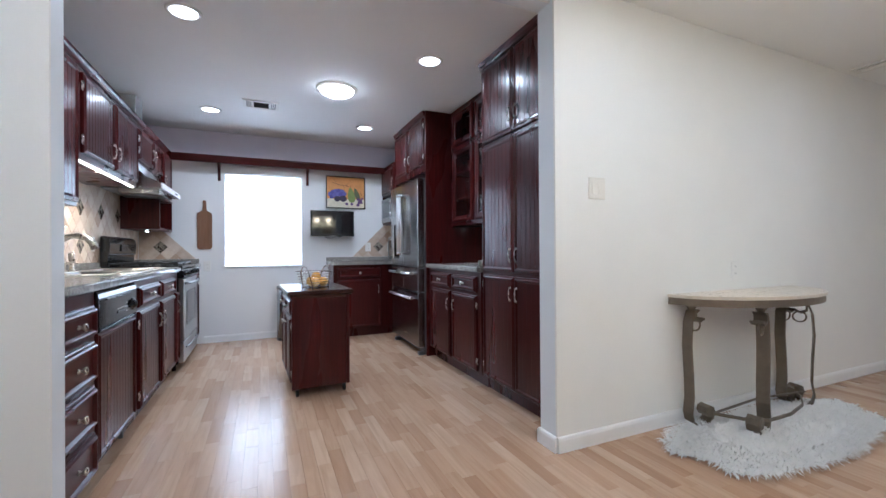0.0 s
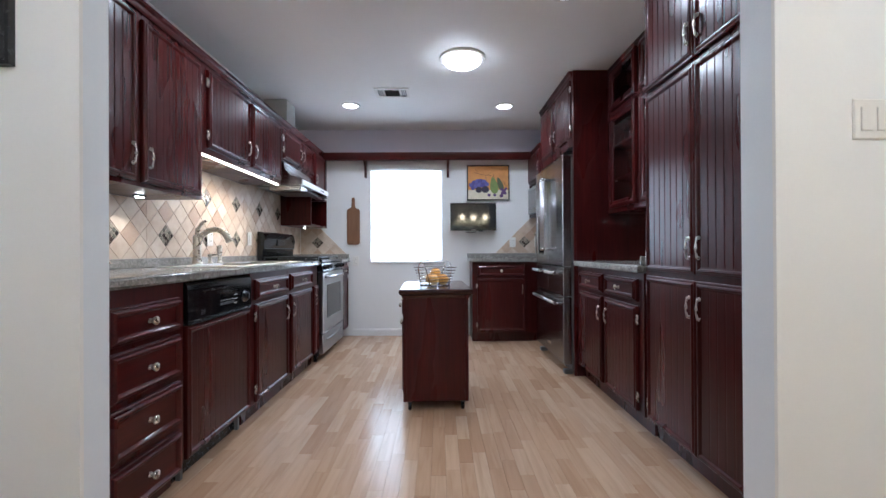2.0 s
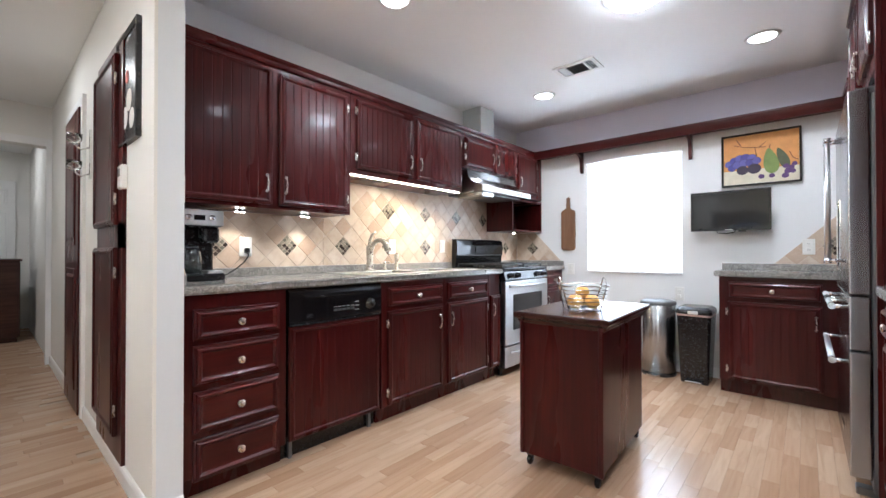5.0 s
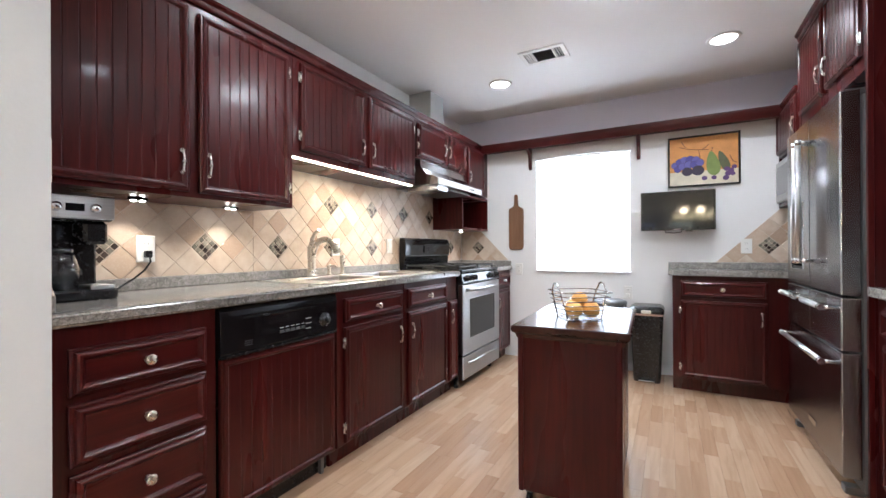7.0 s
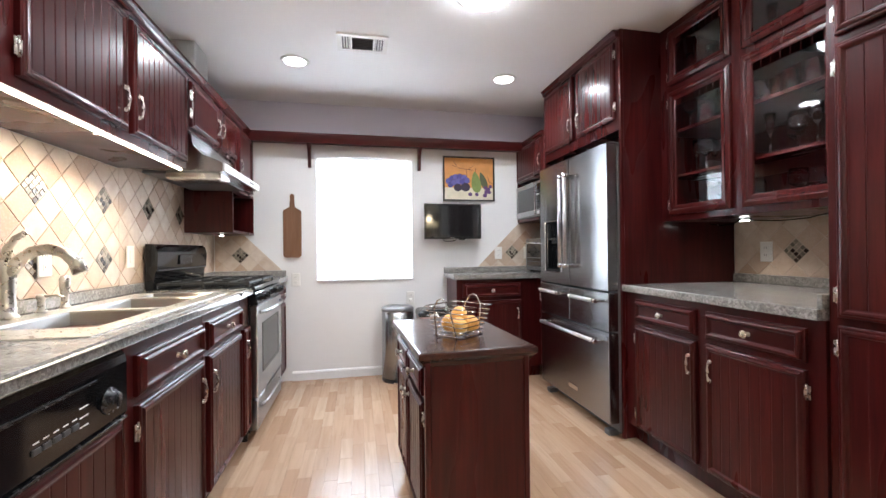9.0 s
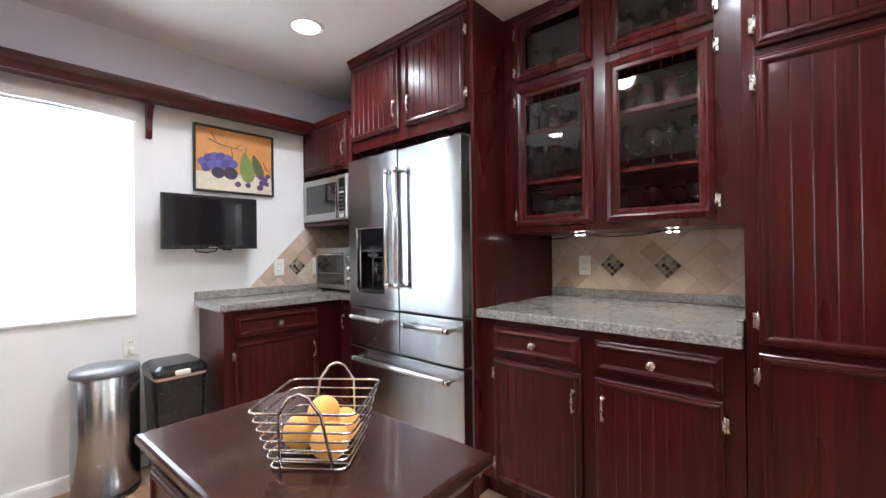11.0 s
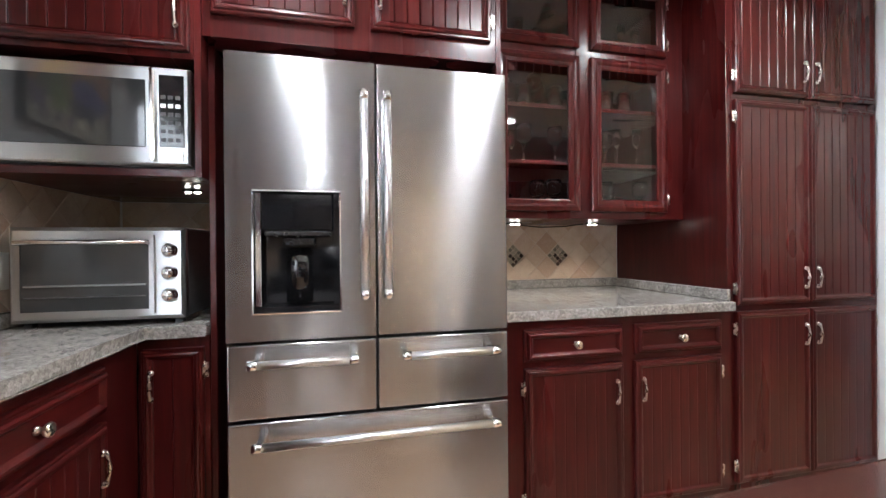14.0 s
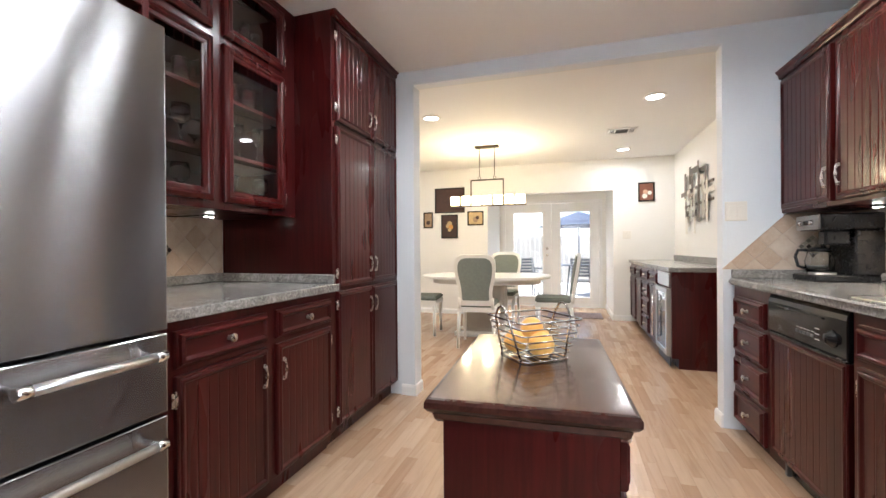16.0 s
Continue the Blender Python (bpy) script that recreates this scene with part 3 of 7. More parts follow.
def counter_edge(bm, x0, x1, y0, y1, z1, front):
    """A worktop slab with rounded nosing."""
    bx(x0, x1, y0, y1, z1 - 0.040, z1, 0.006, bm, 2)


def sink_hole_top():
    bm = bmesh.new()
    sx0, sx1, sy0, sy1 = -1.02, -0.635, 2.86, 3.86
    for b in ((LX + 0.002, -0.535, PY1 + 0.002, sy0), (LX + 0.002, -0.535, sy1, 4.115), (LX + 0.002, sx0, sy0, sy1), (sx1, -0.535, sy0, sy1)):
        bx(b[0], b[1], b[2], b[3], TOPZ - 0.040, TOPZ, 0, bm)
    bmesh.ops.remove_doubles(bm, verts=bm.verts, dist=0.0005)
    front = [e for e in bm.edges if all(abs(v.co.x + 0.535) < 1e-4 for v in e.verts) and abs(e.verts[0].co.z - e.verts[1].co.z) < 1e-4]
    bmesh.ops.bevel(bm, geom=front, offset=0.010, segments=3, affect="EDGES")
    return bm


top = thing("countertop", pose(0, 0, 0), "grey speckled stone-look countertop with raised back lip", "countertop")
part("slab", sink_hole_top(), STONE, top)
part("back_lip", bx(LX + 0.002, LX + 0.022, PY1 + 0.022, 4.115, TOPZ + 0.0005, 0.965, 0.003), STONE, top)
part("end_lip", bx(LX + 0.002, -0.548, PY1 + 0.002, PY1 + 0.022, TOPZ + 0.0005, 0.965, 0.003), STONE, top)
top = thing("countertop", pose(0, 0, 0), "short grey speckled countertop beside the range", "countertop")
part("slab", bx(LX + 0.002, -0.535, 4.885, FY - 0.002, TOPZ - 0.04, TOPZ, 0.005, seg=2), STONE, top)
part("back_lip", bx(LX + 0.022, -0.545, FY - 0.022, FY - 0.002, TOPZ + 0.0005, 0.965, 0.003), STONE, top)
part("side_lip", bx(LX + 0.002, LX + 0.022, 4.885, FY - 0.002, TOPZ + 0.0005, 0.965, 0.003), STONE, top)

# right run
RF = 1.628
PF = 1.640
pan = thing("pantry_cabinet", facing_left(PF, 2.628), "full-height cherry pantry with three tiers of beadboard doors", "cabinet")
pw = 2.628 - PY1 - 0.002
carcass(pan, pw, RX - PF - 0.002, 0, CEIL - 0.002, toe=0.10, crown=0.04)
for x0, x1, hinge in ((0.035, 0.445, "l"), (0.452, 0.855, "r")):
    add_door(pan, x0, x1, 0.115, 0.865, hinge, "top", True, groove=0.15)
    add_door(pan, x0, x1, 0.892, 1.795, hinge, "bottom", True, groove=0.5)
    add_door(pan, x0, x1, 1.825, 2.375, hinge, "bottom", True)

rb = thing("base_cabinet", facing_left(RF, 3.684), "cherry base cabinet with two drawers over two doors", "cabinet")
carcass(rb, 3.684 - 2.630, RX - RF - 0.002, 0, 0.874, toe=0.10)
for x0, x1, hinge in ((0.090, 0.515, "l"), (0.572, 0.997, "r")):
    add_drawer(rb, x0, x1, 0.715, 0.838)
    add_door(rb, x0, x1, 0.115, 0.690, hinge, "top", True, groove=0.25)
top = thing("countertop", pose(0, 0, 0), "deep grey speckled countertop under the glass cabinets", "countertop")
part("slab", bx(RF - 0.035, RX - 0.002, 2.632, 3.682, TOPZ - 0.04, TOPZ, 0.005, seg=2), STONE, top)
part("back_lip", bx(RX - 0.022, RX - 0.002, 2.632, 3.682, TOPZ + 0.0005, 0.965, 0.003), STONE, top)
part("side_lip", bx(RF - 0.01, RX - 0.024, 2.632, 2.652, TOPZ + 0.0005, 0.965, 0.003), STONE, top)

# fridge housing: side panel and the cabinet over the fridge
OF = 1.60
pnl = thing("fridge_panel", pose(0, 0, 0), "tall cherry side panel beside the refrigerator", "panel")
part("panel", bx(OF + 0.020, RX - 0.002, 3.686, 3.704, 0.0, CEIL - 0.004, 0.001), CHERRY, pnl)
part("front_stile", bx(OF, OF + 0.0198, 3.6845, 3.7055, 0.0, CEIL - 0.004, 0.002), CHERRY, pnl)
of = thing("wall_cabinet", facing_left(OF, 4.690), "cherry cabinet above the refrigerator, two beadboard doors", "cabinet")
carcass(of, 4.690 - 3.706, RX - OF - 0.002, 1.835, CEIL - 0.004, crown=0.045)
add_door(of, 0.030, 0.475, 1.905, 2.365, "l", "bottom", True)
add_door(of, 0.530, 0.960, 1.905, 2.365, "r", "bottom", True)
pnl = thing("fridge_panel", pose(0, 0, 0), "narrow cherry panel beside the refrigerator", "panel")
part("panel", bx(1.680, RX - 0.002, 4.672, 4.690, 0, 1.833, 0.001), CHERRY, pnl)
part("front_stile", bx(1.66, 1.6798, 4.6705, 4.6905, 0, 1.833, 0.002), CHERRY, pnl)

# corner by the window: L of base cabinets, microwave cabinet
CF = 4.905
cb = thing("base_cabinet", pose(0.885, CF, 0), "cherry base cabinet under the corner counter", "cabinet")
carcass(cb, 1.66 - 0.885, FY - CF - 0.003, 0, 0.874, toe=0.10)
add_drawer(cb, 0.055, 0.575, 0.715, 0.838)
add_door(cb, 0.055, 0.575, 0.115, 0.690, "l", "top", True, groove=0.3)
cr = thing("base_cabinet", facing_left(1.66, 4.903), "narrow cherry base cabinet beside the refrigerator", "cabinet")
carcass(cr, 4.903 - 4.692, RX - 1.66 - 0.002, 0, 0.874, toe=0.10)
add_door(cr, 0.015, 0.195, 0.115, 0.838, "r", "top", True)
top = thing("countertop", pose(0, 0, 0), "L-shaped grey speckled corner countertop", "countertop")
bm = bmesh.new()
prism(bm, [(0.855, CF - 0.035), (1.625, CF - 0.035), (1.625, 4.692), (RX - 0.002, 4.692), (RX - 0.002, FY - 0.002), (0.855, FY - 0.002)], TOPZ - 0.04, TOPZ)
bmesh.ops.bevel(bm, geom=[e for e in bm.edges if abs(e.verts[0].co.z - e.verts[1].co.z) < 1e-5], offset=0.006, segments=2, affect="EDGES")
part("slab", bm, STONE, top)
part("back_lip", bx(0.857, RX - 0.002, FY - 0.022, FY - 0.002, TOPZ + 0.0005, 0.965, 0.003), STONE, top)
part("side_lip", bx(RX - 0.022, RX - 0.002, 4.692, FY - 0.023, TOPZ + 0.0005, 0.965, 0.003), STONE, top)

# ceiling lights
for i, (x, y) in enumerate(CANS + DINING_CANS_AND_FILL[:3]):
    if i == 0:
        can = thing("recessed_light", pose(x, y, CEIL), "white round recessed ceiling light, switched on", "ceiling light", "recessed ceiling lights")
        bm = bmesh.new()
        lathe(bm, [(0.072, -0.002), (0.078, -0.010), (0.092, -0.007), (0.096, -0.0005)], 32)
        part("trim_ring", bm, WHITE, can)
        bm = bmesh.new()
        lathe(bm, [(0.071, -0.006), (0.071, -0.0015)], 32)
        part("lens", bm, LAMP_WHITE, can)
        first_can = can
    else:
        copy_thing(first_can, pose(x, y, CEIL))
dome = thing("ceiling_light", pose(0.71, 3.49, CEIL), "round white flush-mount ceiling light, switched on", "ceiling light")
bm = bmesh.new()
lathe(bm, [(0.137, -0.016), (0.162, -0.011), (0.172, -0.006), (0.172, -0.0005)], 40)
part("rim", bm, WHITE, dome)
bm = bmesh.new()
lathe(bm, [(0, -0.062), (0.05, -0.060), (0.10, -0.050), (0.130, -0.0340), (0.1365, -0.0165), (0.125, -0.0155)], 40)
part("diffuser", bm, DOME_GLOW, dome)


# glass-fronted cabinets above the right counter
GF, GY0, GY1, GZ0 = 1.875, 2.632, 3.684, 1.285
gl = thing("glass_cabinet", facing_left(GF, GY1), "cherry display cabinet with four glazed doors", "cabinet")
gw, gd = GY1 - GY0, RX - GF - 0.002
GT = CEIL - 0.004
for b in ((0, 0.018, 0.018, gd, GZ0, GT), (gw - 0.018, gw, 0.018, gd, GZ0, GT), (0.018, gw - 0.018, gd - 0.010, gd, GZ0, GT), (0.018, gw - 0.018, 0.018, gd - 0.010, GZ0, GZ0 + 0.02), (0.018, gw - 0.018, 0.018, gd - 0.010, GT - 0.02, GT), (0.018, gw - 0.018, 0.018, gd - 0.010, 2.035, 2.055)):
    part("panel", bx(*b), CHERRY, gl)
part("face_frame", box_set([(0, 0.085, 0, 0.018, GZ0, GT), (gw - 0.105, gw, 0, 0.018, GZ0, GT), (0.470, 0.550, 0, 0.018, GZ0, GT), (0.085, 0.470, 0, 0.018, GZ0, 1.35), (0.550, gw - 0.105, 0, 0.018, GZ0, 1.35), (0.085, 0.470, 0, 0.018, 2.01, 2.09), (0.550, gw - 0.105, 0, 0.018, 2.01, 2.09), (0.085, 0.470, 0, 0.018, 2.36, GT), (0.550, gw - 0.105, 0, 0.018, 2.36, GT)], 0.001), CHERRY, gl)
for z in (1.555, 1.815):
    part("shelf", bx(0.019, gw - 0.019, 0.03, gd - 0.011, z - 0.018, z, 0.001), CHERRY_X, gl)


def glazed_door(cab, x0, x1, z0, z1, hinge):
    """A moulded frame with a beadboard strip at the top and a clear pane."""
    bm = bmesh.new()
    prof = [(0.055, 0.0), (0, 0.0), (0, -0.015), (0.004, -0.019), (0.012, -0.022), (0.020, -0.0245), (0.028, -0.022), (0.033, -0.017), (0.048, -0.016), (0.055, -0.012), (0.055, 0.0)]
    loft(bm, x0, x1, z0, z1, prof, fill=False, back=False)
    bmesh.ops.remove_doubles(bm, verts=bm.verts, dist=0.0001)
    door = part("door", bm, CHERRY, cab)
    g = part("pane", bx(x0 + 0.05, x1 - 0.05, -0.008, -0.005, z0 + 0.05, z1 - 0.05), PANE, door, "clear glass pane")
    g.visible_shadow = False
    bm = bmesh.new()
    n = 7
    a, b = x0 + 0.056, x1 - 0.056
    line = []
    for i in range(n):
        l, r = a + (b - a) * i / n, a + (b - a) * (i + 1) / n
        line += [(l, -0.009), (l + 0.003, -0.0125), (r - 0.003, -0.0125), (r, -0.009)]
    low = [bm.verts.new((p, q, z1 - 0.092)) for p, q in line]
    high = [bm.verts.new((p, q, z1 - 0.052)) for p, q in line]
    for i in range(len(line) - 1):
        bm.faces.new((low[i], low[i + 1], high[i + 1], high[i]))
    bmesh.ops.solidify(bm, geom=list(bm.faces), thickness=-0.003)
    part("top_strip", bm, CHERRY, door)
    ex = x0 - 0.002 if hinge == "l" else x1 + 0.002
    for hz in (z0 + 0.06, z1 - 0.06):
        fitting("hinge", HINGE, door, ex, -0.010, hz, 0 if hinge == "l" else 180)
    return door


glazed_door(gl, 0.075, 0.480, 1.318, 2.030, "l")
glazed_door(gl, 0.540, 0.950, 1.318, 2.030, "r")
glazed_door(gl, 0.075, 0.480, 2.068, 2.385, "l")
glazed_door(gl, 0.540, 0.950, 2.068, 2.385, "r")


def glassware(kind):
    bm = bmesh.new()
    if kind == "goblet":
        lathe(bm, [(0.034, 0), (0.032, 0.003), (0.006, 0.006), (0.005, 0.075), (0.012, 0.085), (0.034, 0.105), (0.038, 0.135), (0.035, 0.170), (0.0335, 0.170), (0.036, 0.135), (0.032, 0.107), (0, 0.090)], 16)
    elif kind == "flute":
        lathe(bm, [(0.030, 0), (0.028, 0.003), (0.005, 0.006), (0.004, 0.09), (0.016, 0.12), (0.023, 0.19), (0.0215, 0.19), (0.014, 0.121), (0, 0.095)], 16)
    else:
        lathe(bm, [(0.030, 0), (0.032, 0.002), (0.037, 0.095), (0.035, 0.095), (0.030, 0.008), (0, 0.008)], 16)
    return bm


rng = random.Random(4)
glasses = {}
for kind, label in (("goblet", "clear stemmed wine goblet on a cabinet shelf"), ("flute", "clear tall champagne flute on a cabinet shelf"), ("tumbler", "clear plain drinking tumbler on a cabinet shelf")):
    glasses[kind] = None
for z, kinds in ((1.305, ("tumbler", "goblet")), (1.555, ("flute", "goblet")), (1.815, ("tumbler", "goblet")), (2.055, ("tumbler", "flute"))):
    for x, depth in [(x, d) for d in (0.10, 0.24) for x in (0.15, 0.235, 0.32, 0.405, 0.605, 0.69, 0.775, 0.86)]:
        if rng.random() < 0.12:
            continue
        kind = kinds[0] if rng.random() < 0.45 else kinds[1]
        m = facing_left(GF, GY1) @ Matrix.Translation((x + rng.uniform(-0.012, 0.012), depth + rng.uniform(-0.025, 0.025), z))
        if glasses[kind] is None:
            g = part("drinking_glass", glassware(kind), TABLE_GLASS)
            g.matrix_world = m
            g.visible_shadow = False
            glasses[kind] = tagged(g, "clear %s standing on a cabinet shelf" % {"goblet": "stemmed wine glass", "flute": "tall champagne flute", "tumbler": "plain glass tumbler"}[kind], "glass", "glasses in the display cabinet")
        else:
            copy_thing(glasses[kind], m)

# microwave cabinet in the corner
MF = 1.60
mc = thing("wall_cabinet", facing_left(MF, FY - 0.003), "cherry corner cabinet with an open bay for the microwave", "cabinet")
mw_w = FY - 0.003 - 4.692
mdp = RX - MF - 0.002
for b in ((0, 0.02, 0, mdp, 1.385, 2.12), (mw_w - 0.02, mw_w, 0, mdp, 1.385, 2.12), (0.02, mw_w - 0.02, 0, mdp, 1.755, 2.12), (0.02, mw_w - 0.02, mdp - 0.012, mdp, 1.41, 1.755)):
    part("panel", bx(*b, 0.001), CHERRY, mc)
part("shelf", bx(0.02, mw_w - 0.02, 0, mdp - 0.012, 1.385, 1.408, 0.001), CHERRY_X, mc)
add_door(mc, 0.030, mw_w - 0.030, 1.775, 2.075, "l", "bottom", True, hinges=False)
bm = bmesh.new()
prism(bm, [(0.0, 0.0), (-0.014, 0.010), (-0.026, 0.030), (-0.030, 0.045), (0.0, 0.045)], 0, mw_w, Matrix(((0, 0, 1, 0), (1, 0, 0, 0), (0, 1, 0, 2.075), (0, 0, 0, 1))))
part("crown_moulding", bm, CHERRY_X, mc)

mw = thing("microwave_oven", facing_left(MF - 0.025, 5.262), "stainless steel microwave oven in the cabinet bay", "microwave")
w = 0.545
part("case", bx(0, w, 0.035, 0.40, 1.4085, 1.715, 0.004), DGREY, mw)
bm = bmesh.new()
loft(bm, 0, w, 1.416, 1.715, [(0, 0.035), (0, 0.008), (0.006, 0.0)])
part("front", bm, APPLIANCE, mw)
part("window", bx(0.050, 0.425, -0.003, 0.002, 1.468, 1.672, 0.001), SMOKED, mw, "dark mesh glass window")
pn = part("control_panel", bx(0.462, 0.530, -0.004, 0.002, 1.470, 1.690, 0.001), BLACK_GLOSS, mw, "black keypad panel")
for r in range(6):
    for c_ in range(3):
        part("button", bx(0.467 + c_ * 0.020, 0.481 + c_ * 0.020, -0.0055, -0.003, 1.485 + r * 0.026, 1.497 + r * 0.026, 0.0006), DGREY if r != 4 else WHITE, pn)
part("open_button", bx(0.470, 0.528, -0.006, 0.001, 1.428, 1.458, 0.002), CHROME, mw)
part("door_handle", bx(0.438, 0.452, -0.014, 0.0, 1.425, 1.708, 0.004), CHROME, mw)

to = thing("toaster_oven", facing_left(1.665, 5.245), "stainless steel toaster oven on the corner counter", "toaster oven")
w = 0.480
part("case", bx(0, w, 0.02, 0.35, 0.934, 1.230, 0.010, seg=2), DGREY, to)
bm = bmesh.new()
loft(bm, 0, w, 0.934, 1.230, [(0, 0.02), (0, 0.006), (0.012, -0.004)])
part("front", bm, APPLIANCE, to)
dr = part("door", bx(0.030, 0.388, -0.012, -0.0035, 0.965, 1.190, 0.004), SMOKED, to, "smoky grey glass door")
bm = bmesh.new()
loft(bm, 0.022, 0.394, 0.955, 1.205, [(0.014, -0.004), (0, -0.004), (0, -0.014), (0.014, -0.014), (0.014, -0.004)], fill=False, back=False)
part("door_frame", bm, APPLIANCE, dr)
bm = bmesh.new()
tube(bm, [(0.035, -0.013, 1.178), (0.035, -0.035, 1.182), (0.378, -0.035, 1.182), (0.378, -0.013, 1.178)], 0.007, 8)
part("handle", bm, CHROME, dr)
part("rack_bar", bx(0.045, 0.372, -0.0165, -0.0125, 1.045, 1.051, 0.001), SATIN, dr)
part("rack_bar", bx(0.045, 0.372, -0.0165, -0.0125, 1.010, 1.014, 0.001), DGREY, dr)
for z in (1.01, 1.082, 1.155):
    bm = bmesh.new()
    lathe(bm, [(0.024, 0.0), (0.024, 0.004), (0.019, 0.007), (0.017, 0.022), (0.014, 0.025), (0, 0.025)], 20, Matrix.Translation((0.436, -0.0035, z)) @ pose(0, 0, 0, 90))
    part("knob", bm, CHROME, to)
for x in (0.03, w - 0.03):
    for y in (0.04, 0.30):
        part("foot", bx(x - 0.012, x + 0.012, y - 0.012, y + 0.012, TOPZ, 0.9345, 0.002), BLACK, to)

# refrigerator
FF = 1.516
fr = thing("refrigerator", facing_left(FF, 4.609), "stainless steel five-door French refrigerator with bar handles", "refrigerator")
fw = 0.912
part("case", bx(0.008, fw - 0.008, 0.072, 0.80, 0.03, 1.735, 0.004), GREYSIDE, fr)
part("kick_plate", bx(0.03, fw - 0.03, 0.085, 0.12, 0.012, 0.075, 0.002), DGREY, fr)
for x in (0.05, fw - 0.09):
    part("foot", bx(x, x + 0.05, 0.02, 0.09, 0.0, 0.035, 0.004), GREYSIDE, fr)
for x in (0.01, fw - 0.09):
    part("hinge_cover", bx(x, x + 0.08, 0.02, 0.16, 1.7355, 1.765, 0.006), DGREY, fr)


def bar_handle(parent, a, b, off=0.052):
    """A round bar on two square posts, with polished end caps."""
    bm = bmesh.new()
    a, b = Vector(a), Vector(b)
    d = (b - a).normalized()
    o = Vector((0, -off, 0))
    tube(bm, [a + o + d * 0.028, b + o - d * 0.028], 0.0125, 14)
    h = part("handle", bm, BAR_STEEL, parent)
    for p, s in ((a, 1), (b, -1)):
        bm = bmesh.new()
        tube(bm, [p + o, p + o + d * 0.028 * s], 0.0145, 14)
        tube(bm, [p + d * 0.014 * s, p + o * 1.0 + d * 0.014 * s], 0.009, 10)
        part("end_cap", bm, CHROME, h)
    return h


def steel_front(name, x0, x1, z0, z1, hole=None):
    bm = bmesh.new()
    if not hole:
        bx(x0, x1, 0, 0.068, z0, z1, 0.006, bm, 3)
    else:
        hx0, hx1, hz0, hz1 = hole
        xs, zs = [x0, hx0, hx1, x1], [z0, hz0, hz1, z1]
        for i in range(3):
            for j in range(3):
                if (i, j) != (1, 1):
                    bx(xs[i], xs[i + 1], 0, 0.068, zs[j], zs[j + 1], 0, bm)
        bmesh.ops.remove_doubles(bm, verts=bm.verts, dist=0.0002)
        dup = {}
        for f in list(bm.faces):
            key = tuple(round(v, 4) for v in f.calc_center_median())
            dup.setdefault(key, []).append(f)
        kill = [f for fs in dup.values() if len(fs) > 1 for f in fs]
        bmesh.ops.delete(bm, geom=kill, context="FACES")
    return part(name, bm, STEEL, fr)


DISP = (0.083, 0.340, 0.958, 1.335)
ld = steel_front("left_door", 0.004, 0.453, 0.872, 1.758, DISP)
rd = steel_front("right_door", 0.459, fw - 0.004, 0.872, 1.758)
dl = steel_front("left_drawer", 0.004, 0.453, 0.632, 0.862)
dr2 = steel_front("right_drawer", 0.459, fw - 0.004, 0.632, 0.862)
bdw = steel_front("freezer_drawer", 0.004, fw - 0.004, 0.085, 0.622)
bar_handle(ld, (0.418, 0, 0.998), (0.418, 0, 1.648))
bar_handle(rd, (0.490, 0, 0.998), (0.490, 0, 1.648))
bar_handle(dl, (0.075, 0, 0.812), (0.395, 0, 0.812))
bar_handle(dr2, (0.532, 0, 0.812), (0.858, 0, 0.812))
bar_handle(bdw, (0.085, 0, 0.568), (0.858, 0, 0.568))
part("badge", bx(0.435, 0.555, -0.003, 0.001, 0.165, 0.195, 0.001), CHROME, bdw, "small polished oblong badge")
# water and ice dispenser in the left door
for b in ((DISP[0], DISP[1], 0.055, 0.066, DISP[2], DISP[3]), (DISP[0], DISP[0] + 0.003, 0.003, 0.055, DISP[2], DISP[3]), (DISP[1] - 0.003, DISP[1], 0.003, 0.055, DISP[2], DISP[3]), (DISP[0] + 0.003, DISP[1] - 0.003, 0.003, 0.055, DISP[2], DISP[2] + 0.018), (DISP[0] + 0.003, DISP[1] - 0.003, 0.003, 0.055, DISP[3] - 0.003, DISP[3])):
    part("dispenser_wall", bx(*b), BLACK_GLOSS, ld, "black dispenser recess")
bm = bmesh.new()
loft(bm, DISP[0] - 0.004, DISP[1] + 0.004, DISP[2] - 0.004, DISP[3] + 0.004, [(0.006, 0.004), (0.0, 0.0005), (0.0, -0.002), (0.004, -0.003), (0.006, 0.004)], fill=False, back=False)
part("bezel", bm, CHROME, ld, "polished chrome surround")
for x0, x1 in ((DISP[0] + 0.003, DISP[0] + 0.020), (DISP[1] - 0.020, DISP[1] - 0.003)):
    part("side_strip", bx(x0, x1, 0.010, 0.016, DISP[2] + 0.02, DISP[3] - 0.004, 0.001), BLACK_GLOSS if x0 > 0.2 else CHROME, ld)
part("touch_panel", bx(DISP[0] + 0.022, DISP[1] - 0.022, 0.008, 0.05, 1.215, 1.330, 0.003), BLACK_GLOSS, ld)
part("ledge", bx(DISP[0] + 0.030, DISP[1] - 0.030, 0.006, 0.05, 1.196, 1.212, 0.003), BLACK, ld)
part("nozzle", bx(0.165, 0.262, 0.015, 0.05, 1.165, 1.194, 0.004), BLACK, ld)
bm = bmesh.new()
lathe(bm, [(0.052, 0.985), (0.050, 1.10), (0.046, 1.16)], 24, Matrix.Translation((0.212, 0.085, 0)))
part("paddle", bm, BLACK_GLOSS, ld, "curved glossy black paddle")

